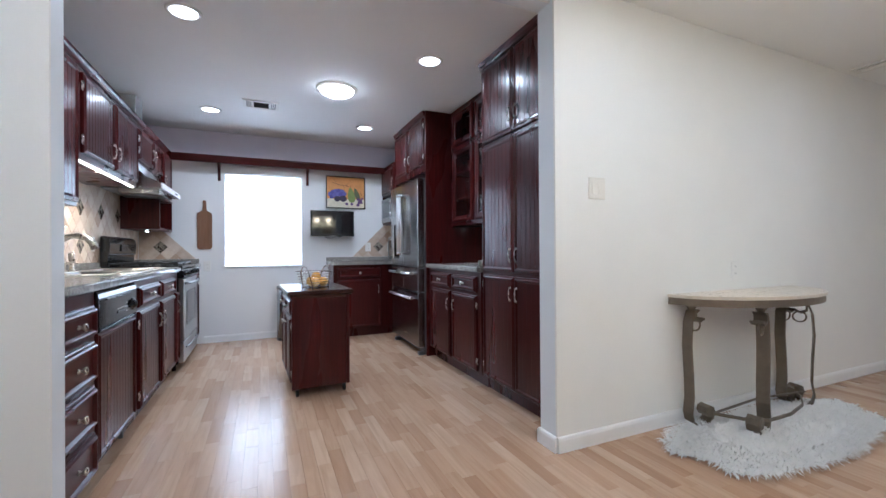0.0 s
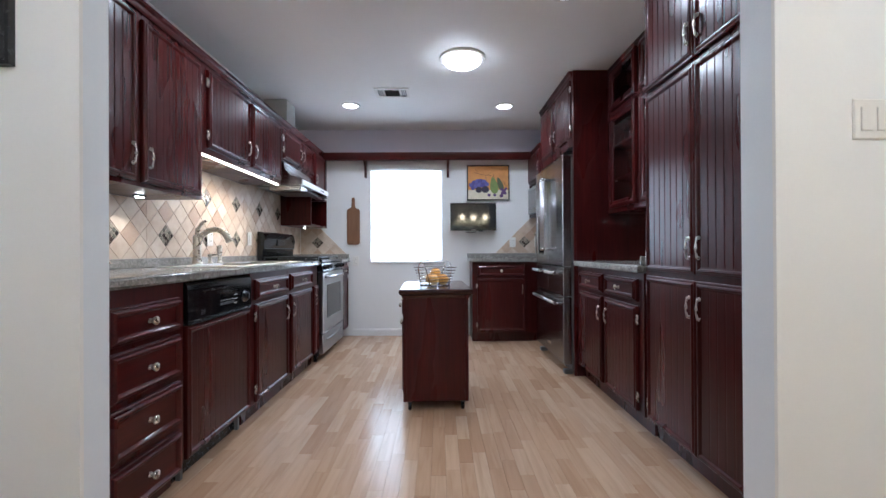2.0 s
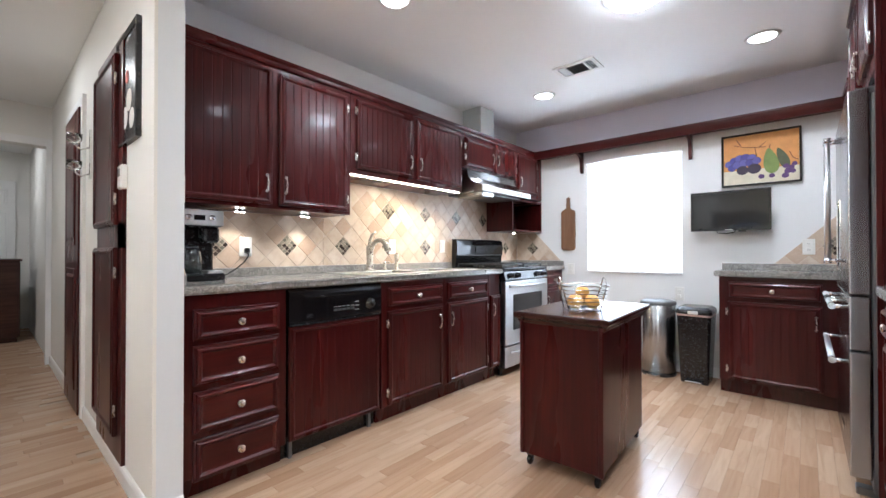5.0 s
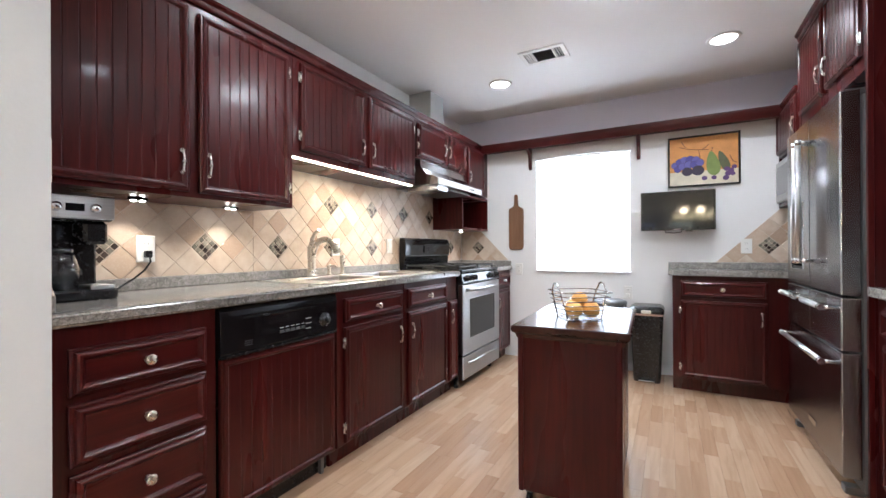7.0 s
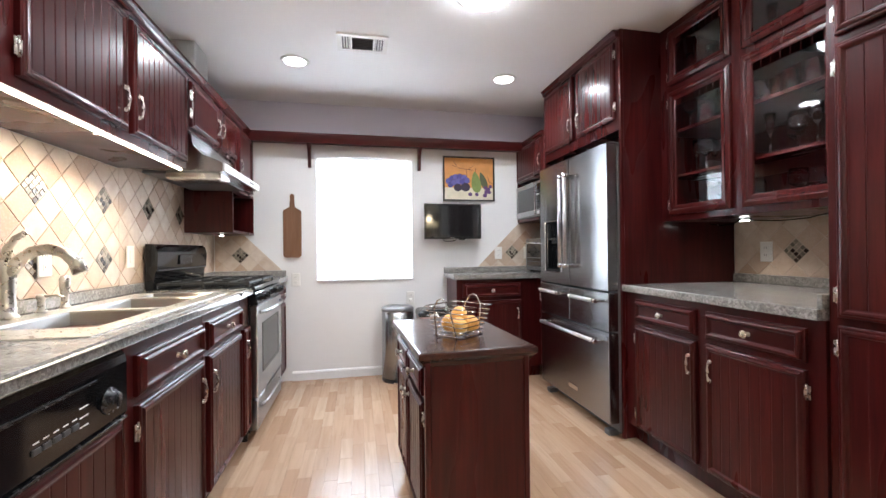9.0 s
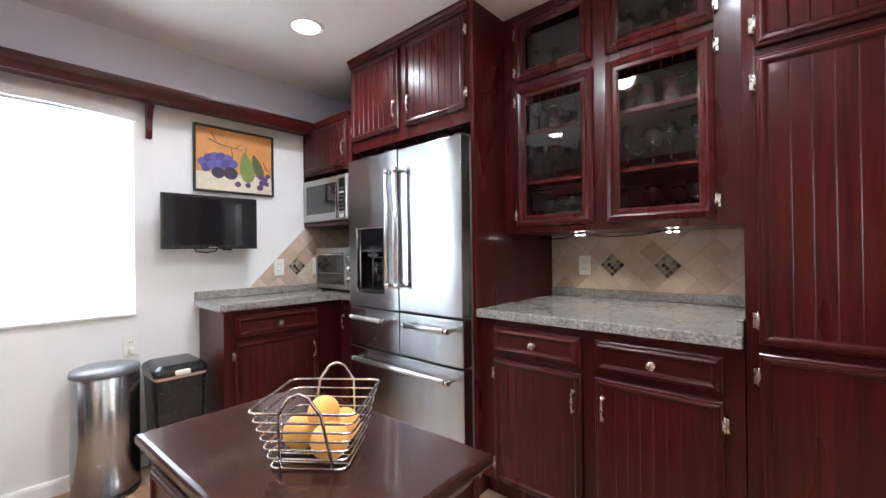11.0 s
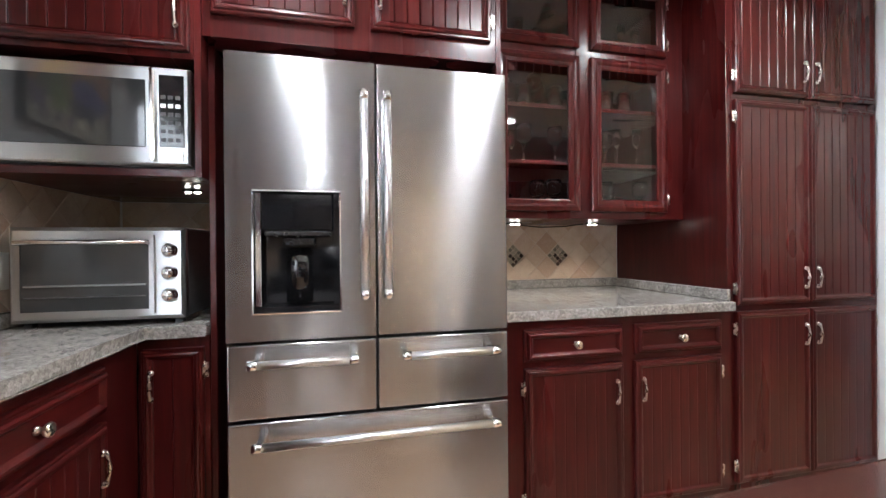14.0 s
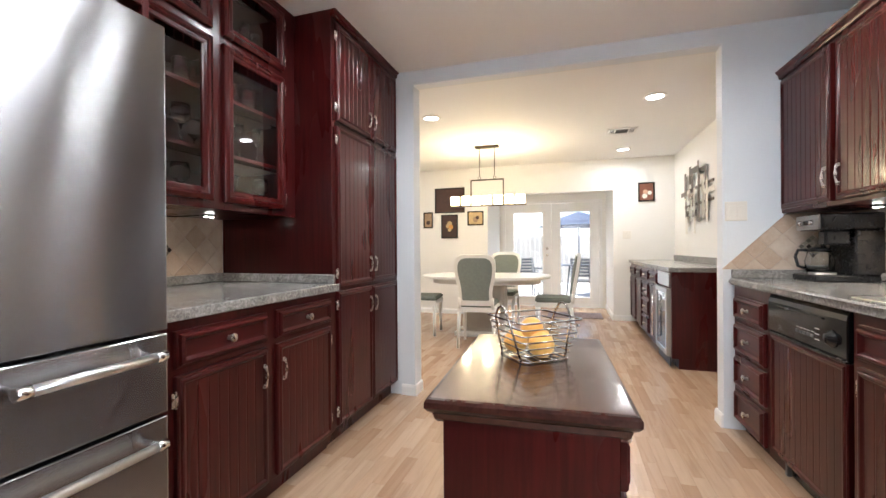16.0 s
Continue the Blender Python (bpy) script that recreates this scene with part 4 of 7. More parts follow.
# range
RG = -0.515
rg = thing("gas_range", facing_right(RG, 4.118), "freestanding stainless gas range with black cooktop", "stove")
w = 0.757
part("case", bx(0, w, 0.045, 0.585, 0.06, 0.895, 0.003), BLACK, rg)
for x in (0.03, w - 0.06):
    part("foot", bx(x, x + 0.03, 0.07, 0.10, 0.0, 0.062, 0.002), BLACK, rg)
dr = part("storage_drawer", bx(0.004, w - 0.004, 0.004, 0.044, 0.075, 0.250, 0.005, seg=2), STEEL_X, rg)


def arched_handle(parent, x0, x1, z, out, r=0.010, sag=0.0):
    bm = bmesh.new()
    pts = [(x0, 0.002, z - sag)] + [(x0 + (x1 - x0) * s, -out * min(1, 4.2 * min(s, 1 - s)) ** 0.5 if 0 < s < 1 else 0, z + sag * (math.sin(math.pi * s) - 1)) for s in (0.03, 0.08, 0.16, 0.3, 0.5, 0.7, 0.84, 0.92, 0.97)] + [(x1, 0.002, z - sag)]
    tube(bm, pts, r, 10)
    return part("handle", bm, STEEL_X, parent)


arched_handle(dr, 0.10, w - 0.10, 0.205, 0.030, 0.009, 0.012)
od = part("oven_door", bx(0.004, w - 0.004, 0.0, 0.044, 0.262, 0.805, 0.006, seg=2), STEEL_X, rg)
bm = bmesh.new()
loft(bm, 0.125, w - 0.125, 0.385, 0.690, [(0, 0.001), (0, -0.003), (0.018, -0.0035), (0.022, -0.002)])
part("window", bm, BLACK_GLOSS, od, "dark oven door window")
arched_handle(od, 0.06, w - 0.06, 0.765, 0.042, 0.012)
bm = bmesh.new()
prism(bm, [(0.0, 0.815), (-0.004, 0.820), (0.012, 0.890), (0.045, 0.897), (0.06, 0.815)], 0.0, w, Matrix(((0, 0, 1, 0), (1, 0, 0, 0), (0, 1, 0, 0), (0, 0, 0, 1))))
part("control_panel", bm, BLACK_GLOSS, rg)
for x in (0.09, 0.20, 0.555, 0.665):
    bm = bmesh.new()
    lathe(bm, [(0.026, 0), (0.026, 0.005), (0.020, 0.008), (0.018, 0.028), (0.015, 0.031), (0, 0.031)], 18, Matrix.Translation((x, 0.004, 0.855)) @ pose(0, 0, 0, 78))
    bx(x - 0.003, x + 0.003, -0.034, -0.010, 0.838, 0.876, 0.001, bm)
    part("knob", bm, BLACK, rg)
part("cooktop", bx(-0.001, w + 0.001, 0.010, 0.585, 0.8975, 0.922, 0.006, seg=2), BLACK_GLOSS, rg)
for x in (0.19, 0.567):
    for y in (0.16, 0.42):
        bm = bmesh.new()
        lathe(bm, [(0.050, 0.9225), (0.048, 0.930), (0.036, 0.932), (0.036, 0.940), (0.030, 0.943), (0, 0.943)], 20, Matrix.Translation((x, y, 0)))
        part("burner", bm, IRON, rg)
for x0 in (0.03, 0.395):
    x1 = x0 + 0.332
    bm = bmesh.new()
    for x in (x0, x1 - 0.012, (x0 + x1) / 2 - 0.006):
        bx(x, x + 0.012, 0.05, 0.55, 0.938, 0.952, 0.002, bm)
    for y in (0.05, 0.16, 0.294, 0.42, 0.538):
        bx(x0, x1, y, y + 0.012, 0.938, 0.9525, 0.002, bm)
    for x in (x0, x1 - 0.012):
        for y in (0.05, 0.294, 0.538):
            bx(x, x + 0.012, y, y + 0.012, 0.9222, 0.94, 0, bm)
    part("grate", bm, IRON, rg)
bm = bmesh.new()
prism(bm, [(0.545, 0.922), (0.535, 1.02), (0.525, 1.035), (0.520, 1.12), (0.532, 1.165), (0.552, 1.180), (0.585, 1.180), (0.590, 0.922)], 0.0, w, Matrix(((0, 0, 1, 0), (1, 0, 0, 0), (0, 1, 0, 0), (0, 0, 0, 1))))
bg = part("backguard", bm, BLACK_GLOSS, rg, "black curved backguard with clock panel")
part("clock_panel", bx(0.28, 0.47, 0.514, 0.519, 1.055, 1.115, 0.001), BLACK, bg)
part("trim_strip", bx(0.01, w - 0.01, 0.521, 0.536, 1.024, 1.032, 0.001), DGREY, bg)

# range hood
hd = thing("range_hood", facing_right(-0.655, 3.985), "stainless under-cabinet range hood with a white front lip", "range hood")
w = 0.79
alongx = Matrix(((0, 0, 1, 0), (1, 0, 0, 0), (0, 1, 0, 0), (0, 0, 0, 1)))
bm = bmesh.new()
prism(bm, [(0.0, 1.578), (0.0, 1.622), (0.020, 1.635), (0.100, 1.665), (0.148, 1.715), (0.160, 1.778), (0.45, 1.778), (0.45, 1.578)], 0.0, w, alongx)
part("canopy", bm, STEEL_H, hd)
part("lip", bx(-0.002, w + 0.002, -0.012, 0.0, 1.578, 1.624, 0.003), WHITE, hd)
for x in (0.52, 0.56, 0.60):
    part("button", bx(x, x + 0.022, -0.016, -0.011, 1.594, 1.606, 0.001), DGREY, hd)
part("filter", bx(0.05, w - 0.05, 0.08, 0.42, 1.566, 1.5775, 0.003), GREYSIDE, hd)
part("lamp_cover", bx(0.03, 0.20, 0.02, 0.30, 1.535, 1.5775, 0.008), STEEL_H, hd)

duct = thing("vent_duct", pose(-1.0, 4.30, 2.12), "boxed galvanised vent duct between cabinet top and ceiling", "duct")
part("box", bx(-0.12, 0.10, 0.0, 0.22, 0.0005, CEIL - 2.1205, 0.003), plain("galvanised_steel", (0.55, 0.56, 0.55), 0.42, 0.8, vary=0.08), duct)

# dishwasher
dw = thing("dishwasher", facing_right(-0.575, 2.211), "built-in dishwasher with black controls and a cherry beadboard front", "dishwasher")
w = 0.598
part("tub", bx(0, w, 0.03, 0.53, 0.09, 0.868, 0.002), BLACK, dw)
part("kick_plate", bx(0.0, w, 0.055, 0.075, 0.0, 0.09, 0.001), BLACK, dw)
dd = part("door_panel", door_bm(0.010, w - 0.010, 0.105, 0.680, True, 0.0, 0.22), CHERRY, dw, "cherry beadboard door panel")
bm = bmesh.new()
prism(bm, [(0.03, 0.690), (-0.018, 0.690), (-0.024, 0.700), (-0.024, 0.835), (-0.020, 0.855), (-0.012, 0.866), (0.03, 0.866)], 0.004, w - 0.004, alongx)
cp = part("control_panel", bm, BLACK_GLOSS, dw)
part("trim_strip", bx(0.006, w - 0.006, -0.026, 0.0, 0.6815, 0.6895, 0.001), BLACK, dw)
bm = bmesh.new()
lathe(bm, [(0.034, 0), (0.034, 0.004), (0.024, 0.006), (0.021, 0.020), (0, 0.021)], 22, Matrix.Translation((w - 0.085, -0.0235, 0.755)) @ pose(0, 0, 0, 90))
bx(w - 0.088, w - 0.082, -0.047, -0.040, 0.738, 0.772, 0.001, bm)
part("dial", bm, BLACK, cp)
for i in range(5):
    part("button", bx(0.26 + i * 0.028, 0.282 + i * 0.028, -0.028, -0.0235, 0.735, 0.747, 0.001), DGREY, cp)
    part("printed_mark", bx(0.263 + i * 0.028, 0.279 + i * 0.028, -0.0247, -0.0235, 0.756, 0.759), WHITE, cp)
for i in range(3):
    part("printed_mark", bx(0.40, 0.43, -0.0247, -0.0235, 0.730 + i * 0.022, 0.733 + i * 0.022), WHITE, cp)
    part("printed_mark", bx(0.10, 0.135, -0.0247, -0.0235, 0.716 + i * 0.008, 0.7175 + i * 0.008), GREYSIDE, cp)
part("towel_bar", bx(0.10, w - 0.14, -0.030, -0.006, 0.818, 0.826, 0.002), BLACK, cp)
for x in (0.03, w - 0.06):
    part("foot", bx(x, x + 0.02, 0.03, 0.05, 0.0, 0.0905, 0.001), GREYSIDE, dw)

# sink: two bowls and a shallow drainer, in one rim
sk = thing("kitchen_sink", pose(-1.06, 2.74, TOPZ), "stainless double-bowl drop-in sink with a drainer", "sink")
bm = bmesh.new()
SW, SL = 0.46, 1.19
bowls = [(0.115, 0.405, 0.13, 0.50, 0.17), (0.115, 0.405, 0.55, 0.90, 0.17), (0.115, 0.405, 0.95, 1.11, 0.04)]
xs = [0, 0.115, 0.405, SW]
ys = [0, 0.13, 0.50, 0.55, 0.90, 0.95, 1.11, SL]
gridv = {(i, j): bm.verts.new((x, y, 0.007 if 0 < i < 3 and 0 < j < 7 else 0.0035)) for i, x in enumerate(xs) for j, y in enumerate(ys)}
for i in range(3):
    for j in range(7):
        if i == 1 and j in (1, 3, 5):
            continue
        bm.faces.new((gridv[i, j], gridv[i + 1, j], gridv[i + 1, j + 1], gridv[i, j + 1]))
edge = [gridv[0, j] for j in range(8)] + [gridv[i, 7] for i in (1, 2, 3)] + [gridv[3, j] for j in range(6, -1, -1)] + [gridv[i, 0] for i in (2, 1)]
low = [bm.verts.new((v.co.x, v.co.y, 0.0006)) for v in edge]
for k in range(len(edge)):
    q = (k + 1) % len(edge)
    bm.faces.new((edge[k], edge[q], low[q], low[k]))
part("rim", bm, plain("sink_steel", (0.72, 0.70, 0.66), 0.3, 0.85, vary=0.06), sk)
for x0, x1, y0, y1, dep in bowls:
    bm = bmesh.new()
    rings = []
    for inset, z in ((0, 0.007), (0.004, 0.0), (0.012, -dep + 0.03), (0.04, -dep)):
        rings.append([bm.verts.new(p) for p in ((x0 + inset, y0 + inset, z), (x1 - inset, y0 + inset, z), (x1 - inset, y1 - inset, z), (x0 + inset, y1 - inset, z))])
    for a, b in zip(rings, rings[1:]):
        for k in range(4):
            bm.faces.new((a[k], b[k], b[(k + 1) % 4], a[(k + 1) % 4]))
    bm.faces.new(rings[-1])
    bmesh.ops.reverse_faces(bm, faces=bm.faces)
    bmesh.ops.solidify(bm, geom=list(bm.faces), thickness=0.001)
    bo = part("bowl", bm, STEEL_X, sk)
    if dep > 0.1:
        bm = bmesh.new()
        lathe(bm, [(0.042, -dep + 0.0012), (0.042, -dep + 0.004), (0.030, -dep + 0.003), (0, -dep + 0.0025)], 20, Matrix.Translation(((x0 + x1) / 2, (y0 + y1) / 2, 0)))
        part("drain", bm, CHROME, bo)

fc = thing("kitchen_faucet", pose(-1.035, 3.10, TOPZ + 0.0075) @ Matrix.Scale(1.12, 4), "brushed nickel single-lever kitchen faucet", "faucet")
bm = bmesh.new()
lathe(bm, [(0.030, 0), (0.030, 0.006), (0.024, 0.012), (0.021, 0.06), (0.0225, 0.11), (0.0225, 0.155), (0.018, 0.168), (0, 0.172)], 20)
part("body", bm, NICKEL, fc)
bm = bmesh.new()
pts = [(0.0, 0, 0.115), (0.03, 0, 0.165), (0.065, 0, 0.192), (0.105, 0, 0.200), (0.145, 0, 0.188), (0.172, 0, 0.163), (0.186, 0, 0.128)]
tube(bm, pts, [0.018, 0.017, 0.016, 0.016, 0.0165, 0.019, 0.020], 14)
sp = part("spout", bm, NICKEL, fc)
bm = bmesh.new()
tube(bm, [(0.0, 0, 0.165), (0.004, 0.0, 0.20), (0.025, 0.0, 0.232), (0.055, 0, 0.252)], [0.014, 0.012, 0.009, 0.008], 12)
part("lever", bm, NICKEL, fc)
sd = thing("soap_dispenser", pose(-1.03, 3.24, TOPZ + 0.0075), "brushed nickel soap pump beside the faucet", "soap dispenser")
bm = bmesh.new()
lathe(bm, [(0.019, 0), (0.019, 0.005), (0.012, 0.010), (0.011, 0.045), (0.015, 0.05), (0.014, 0.062), (0, 0.064)], 16)
tube(bm, [(0, 0, 0.056), (0.05, 0, 0.060), (0.075, 0, 0.048)], 0.005, 8)
part("pump", bm, NICKEL, sd)
sp2 = thing("side_sprayer", pose(-1.03, 3.36, TOPZ + 0.0075), "brushed nickel side sprayer standing on the sink rim", "sprayer")
bm = bmesh.new()
lathe(bm, [(0.020, 0), (0.020, 0.006), (0.013, 0.012), (0.012, 0.04), (0.016, 0.075), (0.018, 0.11), (0.012, 0.125), (0, 0.127)], 16)
part("body", bm, NICKEL, sp2)

# rolling island
IX0, IX1, IY0, IY1 = 0.279, 0.742, 2.968, 3.710
isl = thing("kitchen_island", pose(IX0, IY0, 0, 0, 0, 2.4), "small dark cherry rolling kitchen island with a moulded top", "island")
iw, il = IX1 - IX0, IY1 - IY0
bm = bmesh.new()
bx(0.040, iw - 0.040, 0.022, il - 0.022, 0.062, 0.722, 0.002, bm)
part("body", bm, CHERRY, isl)
part("corner_post", bx(iw - 0.052, iw - 0.030, 0.015, 0.040, 0.060, 0.722, 0.003), CHERRY, isl)
part("corner_post", bx(0.026, 0.048, 0.015, 0.040, 0.060, 0.722, 0.003), CHERRY, isl)
bm = bmesh.new()
rings = []
for inset, z in ((0.026, 0.7005), (0.020, 0.708), (0.016, 0.722), (0.006, 0.730), (0.0, 0.738), (0.0, 0.752), (0.004, 0.758), (0.012, 0.760)):
    rings.append([bm.verts.new(p) for p in ((inset, inset, z), (iw - inset, inset, z), (iw - inset, il - inset, z), (inset, il - inset, z))])
for a, b in zip(rings, rings[1:]):
    for k in range(4):
        bm.faces.new((a[k], a[(k + 1) % 4], b[(k + 1) % 4], b[k]))
bm.faces.new(rings[-1])
bm.faces.new(rings[0][::-1])
part("top", bm, DARKWOOD, isl, "dark polished wooden top with moulded edge")
for k, (a, b, hinge) in enumerate(((0.025, 0.335, "l"), (0.345, 0.655, "r"))):
    d = part("door", door_bm(a, b, 0.10, 0.560, True), CHERRY, isl)
    d.matrix_basis = pose(0.040, il - 0.015, 0, 0, 0, -90)
    fitting("knob", KNOB, d, b - 0.03 if hinge == "l" else a + 0.03, -0.02, 0.50)
    for hz in (0.16, 0.50):
        fitting("hinge", HINGE, d, a - 0.002 if hinge == "l" else b + 0.002, -0.010, hz, 0 if hinge == "l" else 180)
    d = part("drawer_front", door_bm(a, b, 0.585, 0.690, False), CHERRY_X, isl)
    d.matrix_basis = pose(0.040, il - 0.015, 0, 0, 0, -90)
    fitting("knob", KNOB, d, (a + b) / 2, -0.02, 0.638)
for x in (0.065, iw - 0.065):
    for y in (0.05, il - 0.05):
        bm = bmesh.new()
        lathe(bm, [(0, -0.011), (0.018, -0.011), (0.025, -0.006), (0.025, 0.006), (0.018, 0.011), (0, 0.011)], 16, Matrix.Translation((x, y, 0.025)) @ pose(0, 0, 0, 0, 90))
        ca = part("caster", bm, BLACK, isl)
        part("fork", bx(x - 0.014, x + 0.014, y - 0.012, y + 0.012, 0.046, 0.0625, 0.002), DGREY, ca)

# wire basket of oranges on the island
BXC, BYC = 0.500, 3.280
ISZ = 0.760
bk = thing("wire_basket", pose(BXC, BYC, ISZ, 0, 0, 38), "chrome wire fruit basket with two arched handles", "basket")



def round_ring(h):
    pts = []
    k = 0.080 + 0.030 * h / 0.125
    r = 0.020
    for cx, cy, a in ((k - r, k - r, 0), (-k + r, k - r, 90), (-k + r, -k + r, 180), (k - r, -k + r, 270)):
        pts += [(x, y, h) for x, y in arc(cx, cy, r, a, a + 90, 3)]
    return pts


for h in (0.0035, 0.025, 0.045, 0.065, 0.085, 0.105, 0.125):
    bm = bmesh.new()
    tube(bm, round_ring(h), 0.0024 if h < 0.12 else 0.003, 6, closed=True)
    part("wire_ring", bm, CHROME, bk)
for s in (-0.055, -0.02, 0.02, 0.055):
    bm = bmesh.new()
    tube(bm, [(s, -0.078, 0.0035), (s, 0.078, 0.0035)], 0.002, 6)
    part("base_wire", bm, CHROME, bk)
for s in (-1, 1):
    bm = bmesh.new()
    tube(bm, [(s * 0.080, -0.055, 0.003), (s * 0.112, -0.042, 0.125)] + [(s * 0.114, 0.030 * math.sin(radians(a)), 0.135 + 0.030 * math.cos(radians(a))) for a in (-75, -40, 0, 40, 75)] + [(s * 0.112, 0.042, 0.125), (s * 0.080, 0.055, 0.003)], 0.0034, 8)
    part("handle", bm, CHROME, bk)
ORANGE = plain("orange_peel", (0.80, 0.42, 0.10), 0.42, vary=0.12, scale=14, grain=420, bumps=0.5)
for i, (x, y, z, r) in enumerate(((-0.043, -0.035, 0.044, 0.040), (0.041, -0.038, 0.043, 0.039), (0.000, 0.044, 0.044, 0.040), (0.001, -0.006, 0.086, 0.036))):
    bm = bmesh.new()
    bmesh.ops.create_icosphere(bm, subdivisions=3, radius=r)
    for v in bm.verts:
        v.co.z *= 0.95
        v.co *= 1 + 0.015 * noise.noise(v.co * 40)
    for f in bm.faces:
        f.smooth = True
    og = part("orange", bm, ORANGE)
    og.matrix_world = pose(BXC, BYC, ISZ, 0, 0, 38) @ pose(x, y, z, 20 * i, 15 * i, 50 * i)
    tagged(og, "ripe orange lying in the wire basket", "orange", "oranges in the basket")

# trash cans by the window wall
tc = thing("trash_can", pose(0.405, 5.13, 0), "round brushed steel pedal trash can", "trash can")
bm = bmesh.new()
lathe(bm, [(0.140, 0.0), (0.143, 0.01), (0.140, 0.025), (0.140, 0.030)], 36)
part("base_ring", bm, BLACK, tc)
bm = bmesh.new()
lathe(bm, [(0.139, 0.030), (0.139, 0.600), (0.134, 0.603)], 36)
part("drum", bm, STEEL, tc)
bm = bmesh.new()
lathe(bm, [(0.141, 0.603), (0.143, 0.612), (0.140, 0.630), (0.110, 0.642), (0.05, 0.648), (0, 0.649)], 36)
part("lid", bm, GREYSIDE, tc)
bm = bmesh.new()
prism(bm, arc(0, -0.145, 0.055, 180, 360, 10), 0.012, 0.024)
part("pedal", bm, CHROME, tc)
bc = thing("trash_can", pose(0.70, 5.10, 0), "black plastic step trash can with a hinged lid", "trash can")


def tapered(x0, x1, y0, y1, rows, r=0.03):
    bm = bmesh.new()
    rings = []
    for z, grow in rows:
        pts = []
        for cx, cy, a in ((x1 - r, y1 - r, 0), (x0 + r, y1 - r, 90), (x0 + r, y0 + r, 180), (x1 - r, y0 + r, 270)):
            pts += arc(cx, cy, r, a, a + 90, 4)
        mx, my = (x0 + x1) / 2, (y0 + y1) / 2
        rings.append([bm.verts.new((mx + (px - mx) * grow, my + (py - my) * grow, z)) for px, py in pts])
    for a, b in zip(rings, rings[1:]):
        for k in range(len(a)):
            q = (k + 1) % len(a)
            bm.faces.new((a[k], a[q], b[q], b[k]))
    bm.faces.new(rings[0][::-1])
    bm.faces.new(rings[-1])
    return bm


part("bin", tapered(-0.12, 0.12, -0.13, 0.15, [(0, 0.80), (0.02, 0.83), (0.54, 1.0)]), BLACK, bc)
part("liner", tapered(-0.122, 0.122, -0.132, 0.152, [(0.5405, 0.99), (0.548, 1.01), (0.556, 1.0)]), plain("bin_liner", (0.55, 0.38, 0.33), 0.5), bc, "pinkish edge of the liner bag")
part("lid", tapered(-0.125, 0.125, -0.135, 0.155, [(0.5565, 1.0), (0.575, 1.02), (0.595, 0.98), (0.612, 0.80)]), BLACK, bc)
part("lid_tab", bx(-0.035, 0.035, -0.150, -0.130, 0.560, 0.585, 0.004), WHITE, bc)
part("pedal", bx(-0.06, 0.06, -0.150, -0.108, 0.010, 0.026, 0.004), CHROME, bc)

# ---- kitchen walls and small things ----

# window with closed slat blind
win = tagged(thing("window_1", pose(0, 0, 0), "white framed window with closed white slat blind", "window"), kind="structure")
part("window_frame", box_set([(WX0, WX1, FY + 0.095, FY + 0.13, WZ0, WZ0 + 0.045), (WX0, WX1, FY + 0.095, FY + 0.13, WZ1 - 0.045, WZ1), (WX0, WX0 + 0.045, FY + 0.095, FY + 0.13, WZ0 + 0.045, WZ1 - 0.045), (WX1 - 0.045, WX1, FY + 0.095, FY + 0.13, WZ0 + 0.045, WZ1 - 0.045), (WX0 + 0.045, WX1 - 0.045, FY + 0.10, FY + 0.125, 1.39, 1.43)]), TRIM, win)
for z0, z1 in ((WZ0 + 0.045, 1.39), (1.43, WZ1 - 0.045)):
    p = part("pane", bx(WX0 + 0.045, WX1 - 0.045, FY + 0.110, FY + 0.114, z0, z1), GLASS, win)
    p.visible_shadow = False
part("window_sill", bx(WX0 - 0.004, WX1 + 0.004, FY - 0.018, FY + 0.094, WZ0 - 0.018, WZ0 - 0.0005, 0.004), TRIM, win)


def translucent(name, colour):
    m, n, l = nodes_of(name)
    b = n["Principled BSDF"]
    b.inputs["Base Color"].default_value = (*colour, 1)
    b.inputs["Roughness"].default_value = 0.45
    t = n.new("ShaderNodeBsdfTranslucent")
    t.inputs["Color"].default_value = (*colour, 1)
    s = n.new("ShaderNodeMixShader")
    s.inputs[0].default_value = 0.55
    l.new(b.outputs[0], s.inputs[1])
    l.new(t.outputs[0], s.inputs[2])
    l.new(s.outputs[0], n["Material Output"].inputs["Surface"])
    return m


SLAT = translucent("blind_slat", (0.9, 0.91, 0.92))
bl = thing("window_blind", pose(0, FY + 0.034, 0), "white horizontal slat blind, lowered and closed", "blind")
part("head_rail", bx(WX0 + 0.006, WX1 - 0.006, -0.02, 0.02, 1.955, 1.989, 0.003), WHITE, bl)
part("bottom_rail", bx(WX0 + 0.010, WX1 - 0.010, -0.012, 0.012, WZ0 + 0.004, WZ0 + 0.022, 0.004), WHITE, bl)
slat_me = None
zz = WZ0 + 0.036
while zz < 1.955:
    if slat_me is None:
        bm = bmesh.new()
        rows = []
        for k in range(5):
            a = -1 + k / 2
            rows.append([bm.verts.new((x, 0.0065 * a + 0.002 * (1 - a * a), 0.0125 * a)) for x in (WX0 + 0.010, WX1 - 0.010)])
        for a, b in zip(rows, rows[1:]):
            bm.faces.new((a[0], a[1], b[1], b[0]))
        first = part("slat", bm, SLAT, bl)
        slat_me = first.data
        first.location.z = zz
    else:
        s = new("slat", slat_me)
        s.parent = bl
        s.location.z = zz
    zz += 0.0225
val = thing("window_valance", pose(0, FY - 0.012, 0), "white arched wooden valance above the window", "valance")
bm = bmesh.new()
n = 16
low, high = [], []
